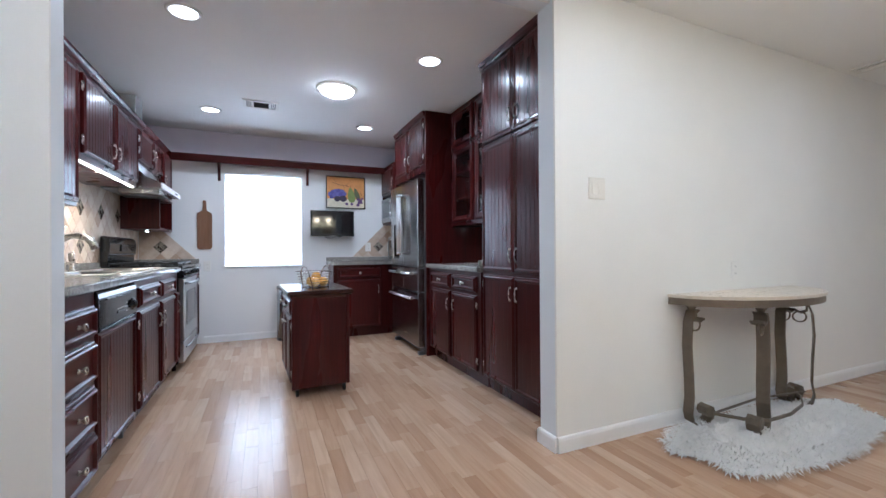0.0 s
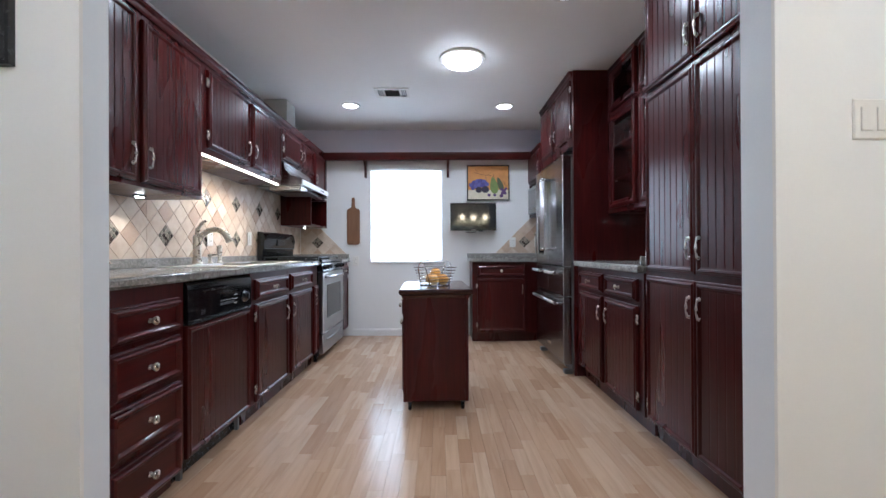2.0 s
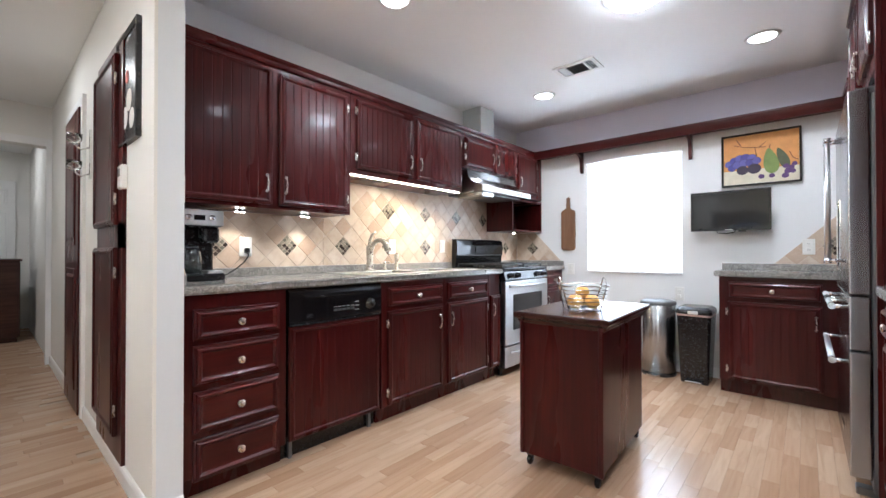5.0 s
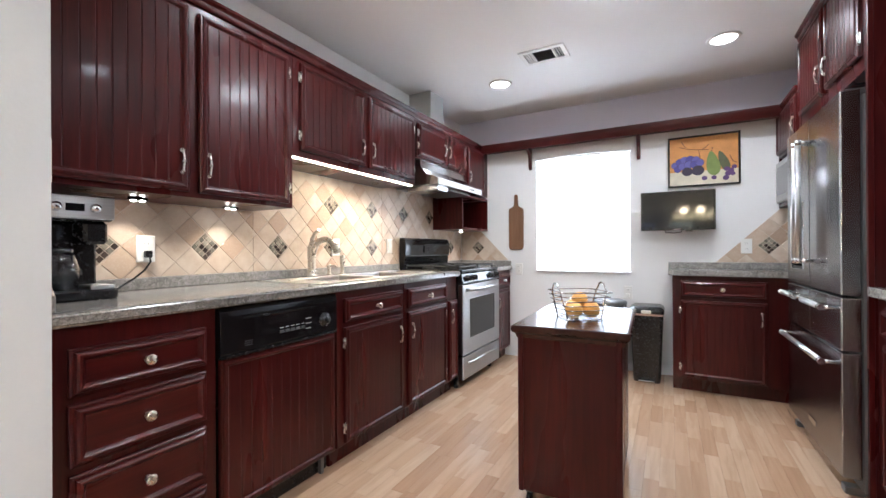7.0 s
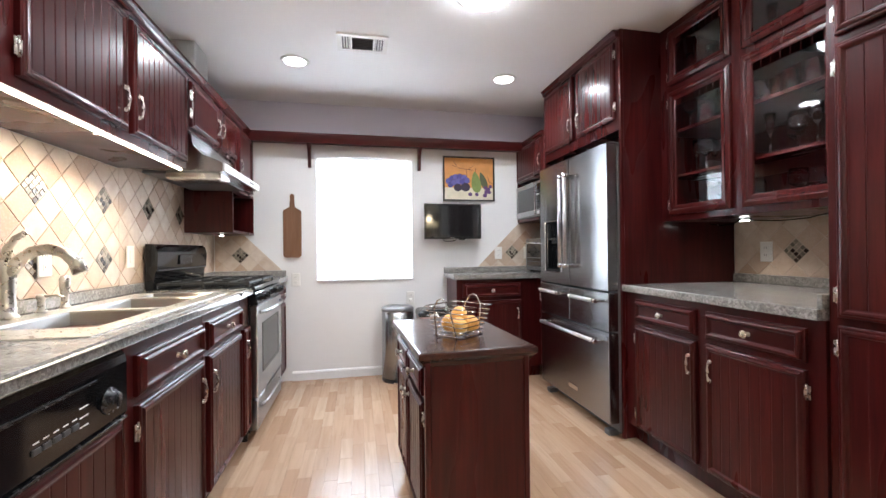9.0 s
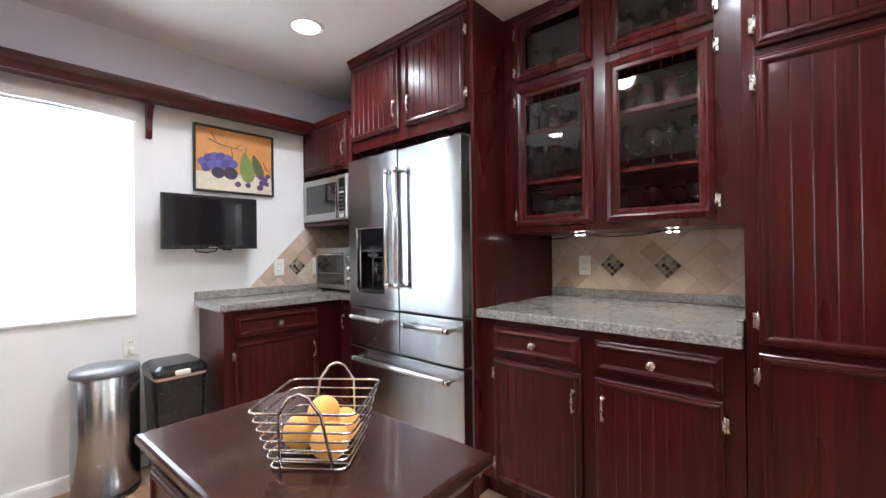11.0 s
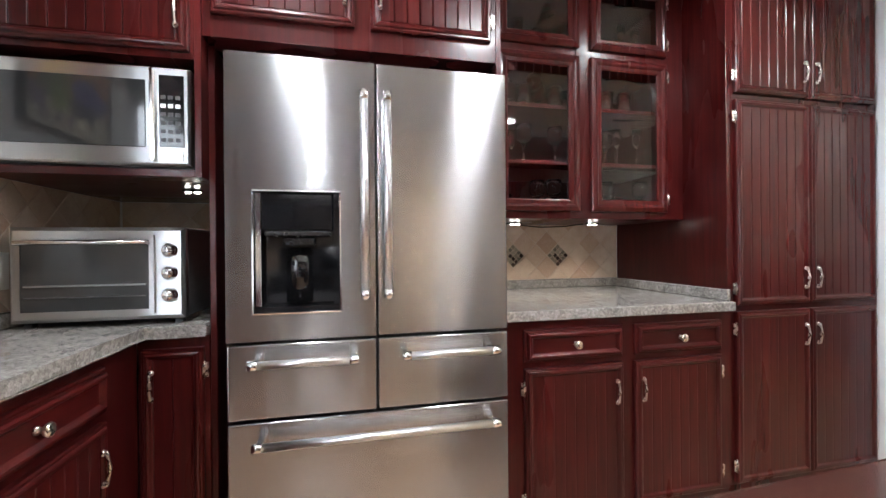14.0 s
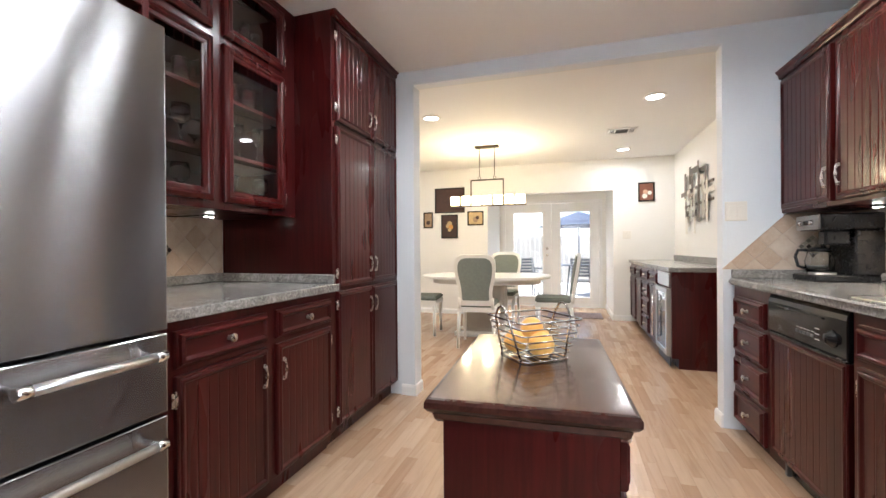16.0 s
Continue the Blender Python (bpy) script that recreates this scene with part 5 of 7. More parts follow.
for i in range(n + 1):
    s = i / n
    x = WX0 - 0.01 + (WX1 - WX0 + 0.02) * s
    h = 0.030 * math.sin(math.pi * s)
    low.append((x, 1.945 + 0.022 * math.sin(math.pi * s)))
    high.append((x, 2.000 + h))
prism(bm, low + high[::-1], -0.011, 0.011, pose(0, 0, 0, 90))
part("board", bm, TRIM, val)

# the long shelf over the window
sh = thing("wall_shelf", pose(0, 0, 0), "long dark cherry wall shelf on brackets above the window", "shelf")
part("shelf_board", bx(-0.800, MF - 0.005, FY - 0.165, FY - 0.002, 2.072, 2.092, 0.002), CHERRY_X, sh)
bm = bmesh.new()
prism(bm, [(0.0, 2.045), (-0.008, 2.045), (-0.012, 2.060), (-0.020, 2.085), (-0.026, 2.112), (-0.026, 2.125), (0.0, 2.125)], -0.800, MF - 0.005, Matrix(((0, 0, 1, 0), (1, 0, 0, FY - 0.165), (0, 1, 0, 0), (0, 0, 0, 1))))
part("front_moulding", bm, CHERRY_X, sh)
for x in (-0.340, 0.632):
    bm = bmesh.new()
    prism(bm, [(0, 1.865), (-0.022, 1.870), (-0.030, 1.90), (-0.034, 1.97), (-0.050, 2.010), (-0.085, 2.035), (-0.135, 2.050), (-0.140, 2.0715), (0, 2.0715)], x - 0.014, x + 0.014, Matrix(((0, 0, 1, 0), (1, 0, 0, FY - 0.002), (0, 1, 0, 0), (0, 0, 0, 1))))
    part("bracket", bm, CHERRY, sh)

# cutting board
cbd = thing("cutting_board", pose(-0.490, FY - 0.012, 0), "brown wooden paddle cutting board hanging on the wall", "cutting board")
bm = bmesh.new()
out = arc(0.045, 1.105, 0.030, 270, 360, 5) + arc(0.048, 1.470, 0.028, 0, 80, 5) + [(0.018, 1.515)] + arc(0.0, 1.615, 0.018, 0, 180, 8) + [(-0.018, 1.515)] + arc(-0.048, 1.470, 0.028, 100, 180, 5) + arc(-0.045, 1.105, 0.030, 180, 270, 5)
prism(bm, out, -0.010, 0.010, pose(0, 0, 0, 90))
bmesh.ops.bevel(bm, geom=[e for e in bm.edges if abs(e.verts[0].co.y - e.verts[1].co.y) < 1e-6], offset=0.004, segments=2, affect="EDGES")
part("board", bm, BOARDWOOD, cbd)

# fruit still life, built as flat painted shapes
PX0, PX1, PZ0, PZ1 = 0.858, 1.360, 1.592, 2.010
pt = thing("painting", pose(0, FY - 0.004, 0), "framed still life of grapes and pears on orange", "painting")
bm = bmesh.new()
loft(bm, PX0, PX1, PZ0, PZ1, [(0.013, 0.0), (0.0, 0.0), (0.0, -0.022), (0.006, -0.024), (0.013, -0.016), (0.013, 0.0)], fill=False, back=False)
part("frame", bm, plain("black_frame", (0.02, 0.018, 0.016), 0.35), pt)


def flat_colour(name, c, vary=0.2):
    return plain(name, c, 0.6, vary=vary, scale=20, grain=140)


def disc(cx, cz, rx, rz, y, tilt=0.0, n=20, pinch=0.0):
    bm = bmesh.new()
    pts = []
    for k in range(n):
        a = 2 * math.pi * k / n
        px, pz = rx * math.cos(a), rz * math.sin(a)
        px *= 1 - pinch * (pz / rz + 1) / 2
        t = radians(tilt)
        pts.append((cx + px * math.cos(t) - pz * math.sin(t), cz + px * math.sin(t) + pz * math.cos(t)))
    prism(bm, pts, 0, 0.0006, Matrix(((1, 0, 0, 0), (0, 0, -1, y), (0, 1, 0, 0), (0, 0, 0, 1))))
    return bm


cw, ch = PX1 - PX0, PZ1 - PZ0


def pu(u, v):
    return PX0 + u * cw, PZ0 + v * ch


x0, x1, z0, z1 = PX0 + 0.0135, PX1 - 0.0135, PZ0 + 0.0135, PZ1 - 0.0135
zc = PZ0 + 0.30 * ch
part("ground_upper", bx(x0, x1, -0.012, -0.004, zc, z1), flat_colour("painted_ochre", (0.60, 0.27, 0.075), 0.15), pt)
part("ground_lower", bx(x0, x1, -0.0121, -0.004, z0, zc), flat_colour("painted_cream", (0.66, 0.60, 0.46), 0.1), pt)
BLUE = flat_colour("painted_blue", (0.07, 0.06, 0.26))
BLUE2 = flat_colour("painted_violet", (0.11, 0.10, 0.34))
PURPLE = flat_colour("painted_purple", (0.10, 0.045, 0.15))
PLUM = flat_colour("painted_plum", (0.035, 0.022, 0.045))
PEAR = flat_colour("painted_green", (0.18, 0.24, 0.06), 0.25)
PEAR2 = flat_colour("painted_dark_green", (0.09, 0.10, 0.045), 0.25)
TWIG = flat_colour("painted_twig", (0.10, 0.035, 0.02))
layer = -0.0126
for u, v, r in ((0.10, 0.44, 0.026), (0.17, 0.50, 0.028), (0.24, 0.53, 0.03), (0.32, 0.54, 0.03), (0.40, 0.52, 0.03), (0.14, 0.36, 0.026), (0.21, 0.41, 0.03), (0.30, 0.44, 0.03), (0.38, 0.43, 0.03), (0.46, 0.46, 0.028)):
    part("grape", disc(*pu(u, v), r * 1.06, r * 1.06, layer), PLUM, pt)
    part("grape", disc(*pu(u, v), r, r, layer - 0.00005), BLUE if (u * 100) % 3 > 1 else BLUE2, pt)
    layer -= 0.00014
for u, v, r in ((0.28, 0.30, 0.040), (0.43, 0.31, 0.045)):
    part("plum", disc(*pu(u, v), r, r * 0.9, layer), PLUM, pt)
    layer -= 0.00007
part("pear", disc(*pu(0.78, 0.46), 0.040, 0.085, layer, 20, 24, 0.45), PEAR2, pt)
part("pear", disc(*pu(0.635, 0.43), 0.062, 0.100, layer - 0.0002, 8, 24, 0.55), PEAR, pt)
layer -= 0.0004
for u, v, r in ((0.82, 0.30, 0.018), (0.88, 0.27, 0.018), (0.92, 0.33, 0.016), (0.84, 0.21, 0.020), (0.52, 0.15, 0.018), (0.65, 0.15, 0.017), (0.81, 0.13, 0.020), (0.90, 0.20, 0.016)):
    part("grape", disc(*pu(u, v), r * 1.1, r, layer), PURPLE, pt)
    layer -= 0.00007
for pts in (((0.17, 0.80), (0.30, 0.74), (0.40, 0.72), (0.58, 0.70)), ((0.20, 0.90), (0.26, 0.78)), ((0.44, 0.72), (0.46, 0.55)), ((0.50, 0.72), (0.58, 0.80)), ((0.62, 0.66), (0.63, 0.74)), ((0.86, 0.56), (0.90, 0.44), (0.96, 0.40))):
    bm = bmesh.new()
    tube(bm, [(pu(u, v)[0], layer, pu(u, v)[1]) for u, v in pts], 0.0022, 5)
    part("twig", bm, TWIG, pt)

# wall television
TVZ0, TVZ1, TVX0, TVX1, TVY = 1.228, 1.548, 0.655, 1.185, 5.155
tv = thing("television", pose(0, 0, 0), "small black flat television on a wall arm, switched off", "television")
bm = bmesh.new()
loft(bm, TVX0, TVX1, TVZ0, TVZ1, [(0.03, TVY + 0.04), (0.0, TVY + 0.018), (0.0, TVY + 0.002), (0.003, TVY), (0.014, TVY), (0.016, TVY + 0.002)])
part("case", bm, BLACK, tv)
part("screen", bx(TVX0 + 0.0165, TVX1 - 0.0165, TVY + 0.0005, TVY + 0.0018, TVZ0 + 0.024, TVZ1 - 0.0165), plain("dark_screen", (0.012, 0.012, 0.013), 0.06, vary=0.1, rough_vary=0.02), tv)
part("maker_mark", bx(0.895, 0.945, TVY - 0.0012, TVY, TVZ0 + 0.006, TVZ0 + 0.011), WHITE, tv, "small plain pale mark")
part("sensor", bx(0.98, 1.03, TVY + 0.004, TVY + 0.03, TVZ0 - 0.010, TVZ0 + 0.002, 0.002), BLACK, tv)
part("wall_arm", box_set([(0.87, 0.97, TVY + 0.0405, TVY + 0.055, 1.32, 1.45), (0.905, 0.935, TVY + 0.055, FY - 0.012, 1.365, 1.405), (0.87, 0.97, FY - 0.012, FY - 0.001, 1.31, 1.46)]), BLACK, tv)
bm = bmesh.new()
tube(bm, [(0.83, TVY + 0.035, 1.235), (0.84, TVY + 0.04, 1.212), (0.90, TVY + 0.05, 1.207), (0.95, TVY + 0.045, 1.215), (0.96, TVY + 0.035, 1.24)], 0.004, 6)
part("cable", bm, BLACK, tv)


def wall_plate(m, kind="outlet", plug=False, label="", double=False):
    """A switch or socket plate facing -y at the origin of m."""
    names = {"outlet": "wall_outlet", "switch": "light_switch"}
    ob = thing(names[kind], m, label or ("white double wall outlet plate" if kind == "outlet" else "white double rocker light switch plate"), "outlet" if kind == "outlet" else "switch")
    hw = 0.058 if double else 0.036
    bm = bmesh.new()
    loft(bm, -hw, hw, -0.058, 0.058, [(0, 0), (0, -0.003), (0.004, -0.006)])
    part("plate", bm, IVORY if kind == "switch" else WHITE, ob)
    if kind == "outlet":
        for z in (-0.022, 0.022):
            bm = bmesh.new()
            loft(bm, -0.017, 0.017, z - 0.014, z + 0.014, [(0, -0.006), (0.001, -0.0085)])
            s = part("socket", bm, WHITE, ob)
            for x in (-0.006, 0.006):
                part("slot", bx(x - 0.001, x + 0.001, -0.0092, -0.0082, z - 0.004, z + 0.006), DGREY, s)
    else:
        for x in ((-0.023, 0.023) if double else (0,)):
            bm = bmesh.new()
            loft(bm, x - 0.016, x + 0.016, -0.033, 0.033, [(0, -0.006), (0.001, -0.0095)])
            part("rocker", bm, IVORY, ob)
    if plug:
        part("plug", bx(-0.014, 0.014, -0.034, -0.0095, -0.038, -0.008, 0.004), plug, ob)
    return ob


wall_plate(pose(-0.466, FY, 0.881), label="white wall outlet below the window edge")
wall_plate(pose(0.540, FY, 0.690), plug=WHITE, label="white wall outlet with a white plug adapter")
wall_plate(pose(1.395, FY - 0.012, 1.095), label="white wall outlet on the corner tile")
wall_plate(pose(1.690, FY - 0.012, 1.095), "switch", label="white single switch plate on corner tile")
wall_plate(pose(LX + 0.012, 2.235, 1.09, 0, 0, 90), plug=BLACK, label="white wall outlet with a black plug in it")
wall_plate(pose(LX + 0.012, 3.385, 1.10, 0, 0, 90), label="white wall outlet on the sink backsplash")
wall_plate(pose(LX + 0.012, 3.990, 1.11, 0, 0, 90), "switch", label="white switch plate on the sink backsplash")
wall_plate(pose(RX - 0.012, 3.47, 1.10, 0, 0, -90), label="white wall outlet on the counter backsplash")
wall_plate(pose(1.775, PY0, 1.37), "switch", double=True, label="ivory double rocker switch on the dining wall")
wall_plate(pose(-0.575, PY1, 1.315, 0, 0, 180), "switch", double=True, label="ivory double rocker switch on the kitchen side")
wall_plate(pose(2.95, PY0, 0.90), label="white wall outlet above the console table")
wall_plate(pose(5.1, PY0, 0.36), label="white wall outlet near the floor")
wall_plate(pose(-0.45, DY, 1.285, 0, 0, 180), "switch", double=True, label="white switch plate on the dining end wall")

# cord of the coffee maker
cord = thing("power_cord", pose(0, 0, 0), "black power cord hanging from the outlet", "cord")
bm = bmesh.new()
tube(bm, [(LX + 0.045, 2.235, 1.062), (LX + 0.060, 2.232, 1.035), (LX + 0.058, 2.21, 1.000), (LX + 0.055, 2.17, 0.965), (LX + 0.060, 2.11, 0.930), (LX + 0.075, 2.05, 0.920), (LX + 0.09, 2.02, 0.9195)], 0.004, 8)
part("cable", bm, BLACK, cord)

# coffee maker
cm = thing("coffee_maker", facing_right(-0.830, 1.795), "black and steel drip coffee maker with glass carafe", "coffee maker")
part("base", bx(0, 0.225, 0.0, 0.30, TOPZ, TOPZ + 0.035, 0.006), BLACK, cm)
part("tower", bx(0, 0.225, 0.17, 0.30, TOPZ + 0.035, TOPZ + 0.27, 0.008), BLACK, cm)
part("brew_head", bx(0.0, 0.225, 0.03, 0.30, TOPZ + 0.2705, TOPZ + 0.355, 0.008), BLACK, cm)
fp = part("front_panel", bx(0.004, 0.221, 0.018, 0.030, TOPZ + 0.275, TOPZ + 0.352, 0.003), STEEL_X, cm, "brushed steel control panel")
for x in (0.06, 0.165):
    bm = bmesh.new()
    lathe(bm, [(0.016, 0), (0.014, 0.012), (0, 0.013)], 16, Matrix.Translation((x, 0.018, TOPZ + 0.312)) @ pose(0, 0, 0, 90))
    part("knob", bm, CHROME, fp)
part("display", bx(0.085, 0.135, 0.0165, 0.0185, TOPZ + 0.30, TOPZ + 0.325), BLACK_GLOSS, fp)
bm = bmesh.new()
lathe(bm, [(0.045, 0), (0.060, 0.02), (0.064, 0.07), (0.052, 0.115), (0.046, 0.125), (0.044, 0.125), (0.050, 0.114), (0.061, 0.07), (0.057, 0.022), (0, 0.004)], 24, Matrix.Translation((0.08, 0.09, TOPZ + 0.036)))
ca = part("carafe", bm, GLASS, cm, "clear glass coffee carafe")
bm = bmesh.new()
lathe(bm, [(0.047, 0.1255), (0.048, 0.138), (0.02, 0.146), (0, 0.147)], 24, Matrix.Translation((0.08, 0.09, TOPZ + 0.036)))
part("lid", bm, BLACK, ca)
bm = bmesh.new()
tube(bm, [(0.045, 0.055, TOPZ + 0.165), (0.02, 0.02, TOPZ + 0.165), (0.012, 0.01, TOPZ + 0.13), (0.02, 0.02, TOPZ + 0.075), (0.038, 0.045, TOPZ + 0.065)], 0.008, 8)
part("handle", bm, BLACK, ca)
part("drip_tray", bx(0.145, 0.215, 0.005, 0.10, TOPZ + 0.0355, TOPZ + 0.05, 0.003), STEEL_X, cm)
part("filter_basket", bx(0.145, 0.215, 0.05, 0.16, TOPZ + 0.19, TOPZ + 0.2695, 0.01), BLACK, cm)

# light strip and puck lights under the cabinets
ls = thing("led_strip", pose(0, 0, 0), "glowing warm LED strip under the wall cabinet", "light strip")
part("diffuser", bx(-0.832, -0.820, 2.775, 3.885, 1.557, 1.5645, 0.002), LED, ls)
lamp("led_lamp", "AREA", pose(-0.86, 3.33, 1.548, 0, 12, 90), 17, (1.0, 0.79, 0.50), size=1.08, size_y=0.03)
PUCKS = [(-1.01, 2.16, 1.295), (-1.01, 2.56, 1.295), (-0.97, 5.00, 1.27), (2.16, 3.40, GZ0), (2.16, 2.95, GZ0), (1.90, 4.82, 1.385)]
first_puck = None
for x, y, z in PUCKS:
    if first_puck is None:
        pk = thing("puck_light", pose(x, y, z), "small black double LED puck light under a cabinet", "light", "puck lights under the cabinets")
        part("housing", bx(-0.013, 0.013, -0.032, 0.032, -0.009, -0.0004, 0.002), BLACK, pk)
        for s in (-0.016, 0.016):
            bm = bmesh.new()
            lathe(bm, [(0.0085, -0.0135), (0.0095, -0.0092)], 14, Matrix.Translation((0, s, 0)))
            part("bulb", bm, PUCK, pk)
        first_puck = pk
    else:
        copy_thing(first_puck, pose(x, y, z))
    lamp("puck_lamp", "SPOT", pose(x, y, z - 0.02), 7.0 if x < 0 else 4.5, (1.0, 0.88, 0.72), spot=115, radius=0.015)
wr = thing("light_cable", pose(0, 0, 0), "thin black cable sagging under the display cabinet", "cable")
bm = bmesh.new()
tube(bm, [(2.20, 3.67, 1.272), (2.20, 3.58, 1.258), (2.19, 3.50, 1.262), (2.17, 3.44, 1.279), (2.19, 3.36, 1.272), (2.20, 3.24, 1.262), (2.20, 3.10, 1.266), (2.17, 3.00, 1.279)], 0.003, 6)
part("cable", bm, BLACK, wr)


def ceiling_vent(x, y, w, d, rz=0):
    v = thing("ceiling_vent", pose(x, y, CEIL, 0, 0, rz), "white metal ceiling air vent with angled slats", "vent")
    bm = bmesh.new()
    for b in ((-w / 2, w / 2, -d / 2, -d / 2 + 0.028), (-w / 2, w / 2, d / 2 - 0.028, d / 2), (-w / 2, -w / 2 + 0.028, -d / 2 + 0.028, d / 2 - 0.028), (w / 2 - 0.028, w / 2, -d / 2 + 0.028, d / 2 - 0.028)):
        bx(b[0], b[1], b[2], b[3], -0.012, -0.0005, 0, bm)
    bmesh.ops.remove_doubles(bm, verts=bm.verts, dist=0.0005)
    part("frame", bm, WHITE, v)
    part("backing", bx(-w / 2 + 0.029, w / 2 - 0.029, -d / 2 + 0.029, d / 2 - 0.029, -0.003, -0.001), DGREY, v)
    for s in (-1, 1):
        part("divider", bx(s * (w / 2 - 0.085) - 0.005, s * (w / 2 - 0.085) + 0.005, -d / 2 + 0.029, d / 2 - 0.029, -0.011, -0.003), WHITE, v)
    n = 8
    for i in range(n):
        y0 = -d / 2 + 0.036 + (d - 0.072) * i / (n - 1)
        sl = part("slat", bx(-w / 2 + 0.092, w / 2 - 0.092, -0.0055, 0.0055, -0.0006, 0.0006), GREYSIDE, v)
        sl.matrix_basis = pose(0, y0, -0.0072, 40)
    for s in (-1, 1):
        for i in range(3):
            sl = part("slat", bx(-0.0055, 0.0055, -d / 2 + 0.032, d / 2 - 0.032, -0.0006, 0.0006), WHITE, v)
            sl.matrix_basis = pose(s * (w / 2 - 0.042 - i * 0.016), 0, -0.0072, 0, 40 * s)
    return v


ceiling_vent(0.112, 4.140, 0.31, 0.21)
ceiling_vent(-0.20, -0.45, 0.31, 0.21)
ceiling_vent(4.40, 1.38, 0.16, 0.36)

# ---- dining room ----
OLDIRON = plain("bronzed_iron", (0.20, 0.165, 0.125), 0.45, 0.7, vary=0.2, scale=14, grain=90, bumps=0.2)

# demilune console table of scrolled iron
TX, TY, TA, TB, TZ = 2.945, PY0 - 0.004, 0.635, 0.40, 0.775
ct = thing("console_table", pose(TX, TY, 0), "half-round stone-topped console table on scrolled iron legs", "table")
half = [(TA * math.cos(a), -TB * math.sin(a)) for a in [math.pi * i / 28 for i in range(29)]]
bm = bmesh.new()
prism(bm, half[::-1], TZ - 0.018, TZ)
bmesh.ops.bevel(bm, geom=[e for e in bm.edges if abs(e.verts[0].co.z - e.verts[1].co.z) < 1e-6], offset=0.004, segments=2, affect="EDGES")
part("stone_top", bm, plain("travertine_top", (0.60, 0.54, 0.45), 0.3, vary=0.12, scale=9), ct, "beige stone top")
bm = bmesh.new()
prism(bm, [(x * 0.985, y * 0.985) for x, y in half][::-1], TZ - 0.060, TZ - 0.0185)
part("apron", bm, OLDIRON, ct)


def scroll_leg(x, y, turn):
    """An S of flat iron: curled under the top, bowed, curled at the foot."""
    bm = bmesh.new()
    pts = []
    for a in range(270, -60, -30):
        pts.append((0.045 + 0.030 * math.cos(radians(a)), 0, TZ - 0.155 + 0.030 * math.sin(radians(a))))
    pts = [(p[0], 0, p[2]) for p in pts]
    top = [(0.075 + 0.034 * math.cos(radians(a)), 0, TZ - 0.125 + 0.034 * math.sin(radians(a))) for a in (330, 270, 210, 150, 100)]
    stem = [(0.040, 0, TZ - 0.098), (0.018, 0, TZ - 0.16), (0.010, 0, TZ - 0.30), (0.020, 0, 0.30), (0.024, 0, 0.17), (0.012, 0, 0.085), (0.024, 0, 0.035), (0.062, 0, 0.0080), (0.115, 0, 0.014), (0.158, 0, 0.048), (0.168, 0, 0.080)]
    foot = [(0.138 + 0.030 * math.cos(radians(a)), 0, 0.088 + 0.030 * math.sin(radians(a))) for a in (-10, 40, 90, 140, 190, 240, 290)]
    ribbon(bm, top + stem + foot, 0.066, 0.010, (0, 1, 0))
    leg = part("leg", bm, OLDIRON, ct)
    leg.matrix_basis = pose(x, y, 0, 0, 0, turn)
    bm = bmesh.new()
    lathe(bm, [(0.016, TZ - 0.096), (0.020, TZ - 0.085), (0.034, TZ - 0.0605)], 14)
    cup = part("cap", bm, OLDIRON, leg)
    cup.location.x = 0.042
    bm = bmesh.new()
    tube(bm, [(0.082 + 0.034 * math.cos(radians(a)), 0.012, TZ - 0.185 + 0.034 * math.sin(radians(a))) for a in range(0, 360, 24)], 0.005, 7, closed=True)
    part("ring", bm, OLDIRON, leg)
    bm = bmesh.new()
    tube(bm, [(0.138, -0.036, 0.088), (0.138, 0.036, 0.088)], 0.024, 12)
    part("scroll_core", bm, OLDIRON, leg)
    return leg


LEGS = [(-0.56, -0.060, 350), (-0.215, -0.285, 190), (0.34, -0.075, 350), (0.46, -0.225, 119)]
for x, y, turn in LEGS:
    scroll_leg(x, y, turn)
bm = bmesh.new()
ribbon(bm, [(-0.44, -0.145, 0.088), (-0.36, -0.27, 0.088), (-0.26, -0.33, 0.088), (-0.05, -0.33, 0.088), (0.18, -0.28, 0.088), (0.33, -0.20, 0.088), (0.41, -0.11, 0.088)], 0.018, 0.007, (0, 0, 1))
part("stretcher", bm, OLDIRON, ct)
bm = bmesh.new()
ribbon(bm, [(-0.44, -0.145, 0.092), (0.0, -0.13, 0.105), (0.46, -0.16, 0.092)], 0.016, 0.006, (0, 1, 0))
part("back_stretcher", bm, OLDIRON, ct)

# shaggy white rug
rg2 = thing("fur_rug", pose(2.80, 1.270, 0), "shaggy white faux-fur rug under the console table", "rug")


def rug_edge(a):
    square = (abs(math.cos(a)) ** 3 + abs(math.sin(a)) ** 3) ** (-1 / 3)
    return square * 0.98 + 0.05 * math.sin(3 * a + 1) + 0.035 * math.sin(7 * a) + 0.02 * math.sin(17 * a + 2)


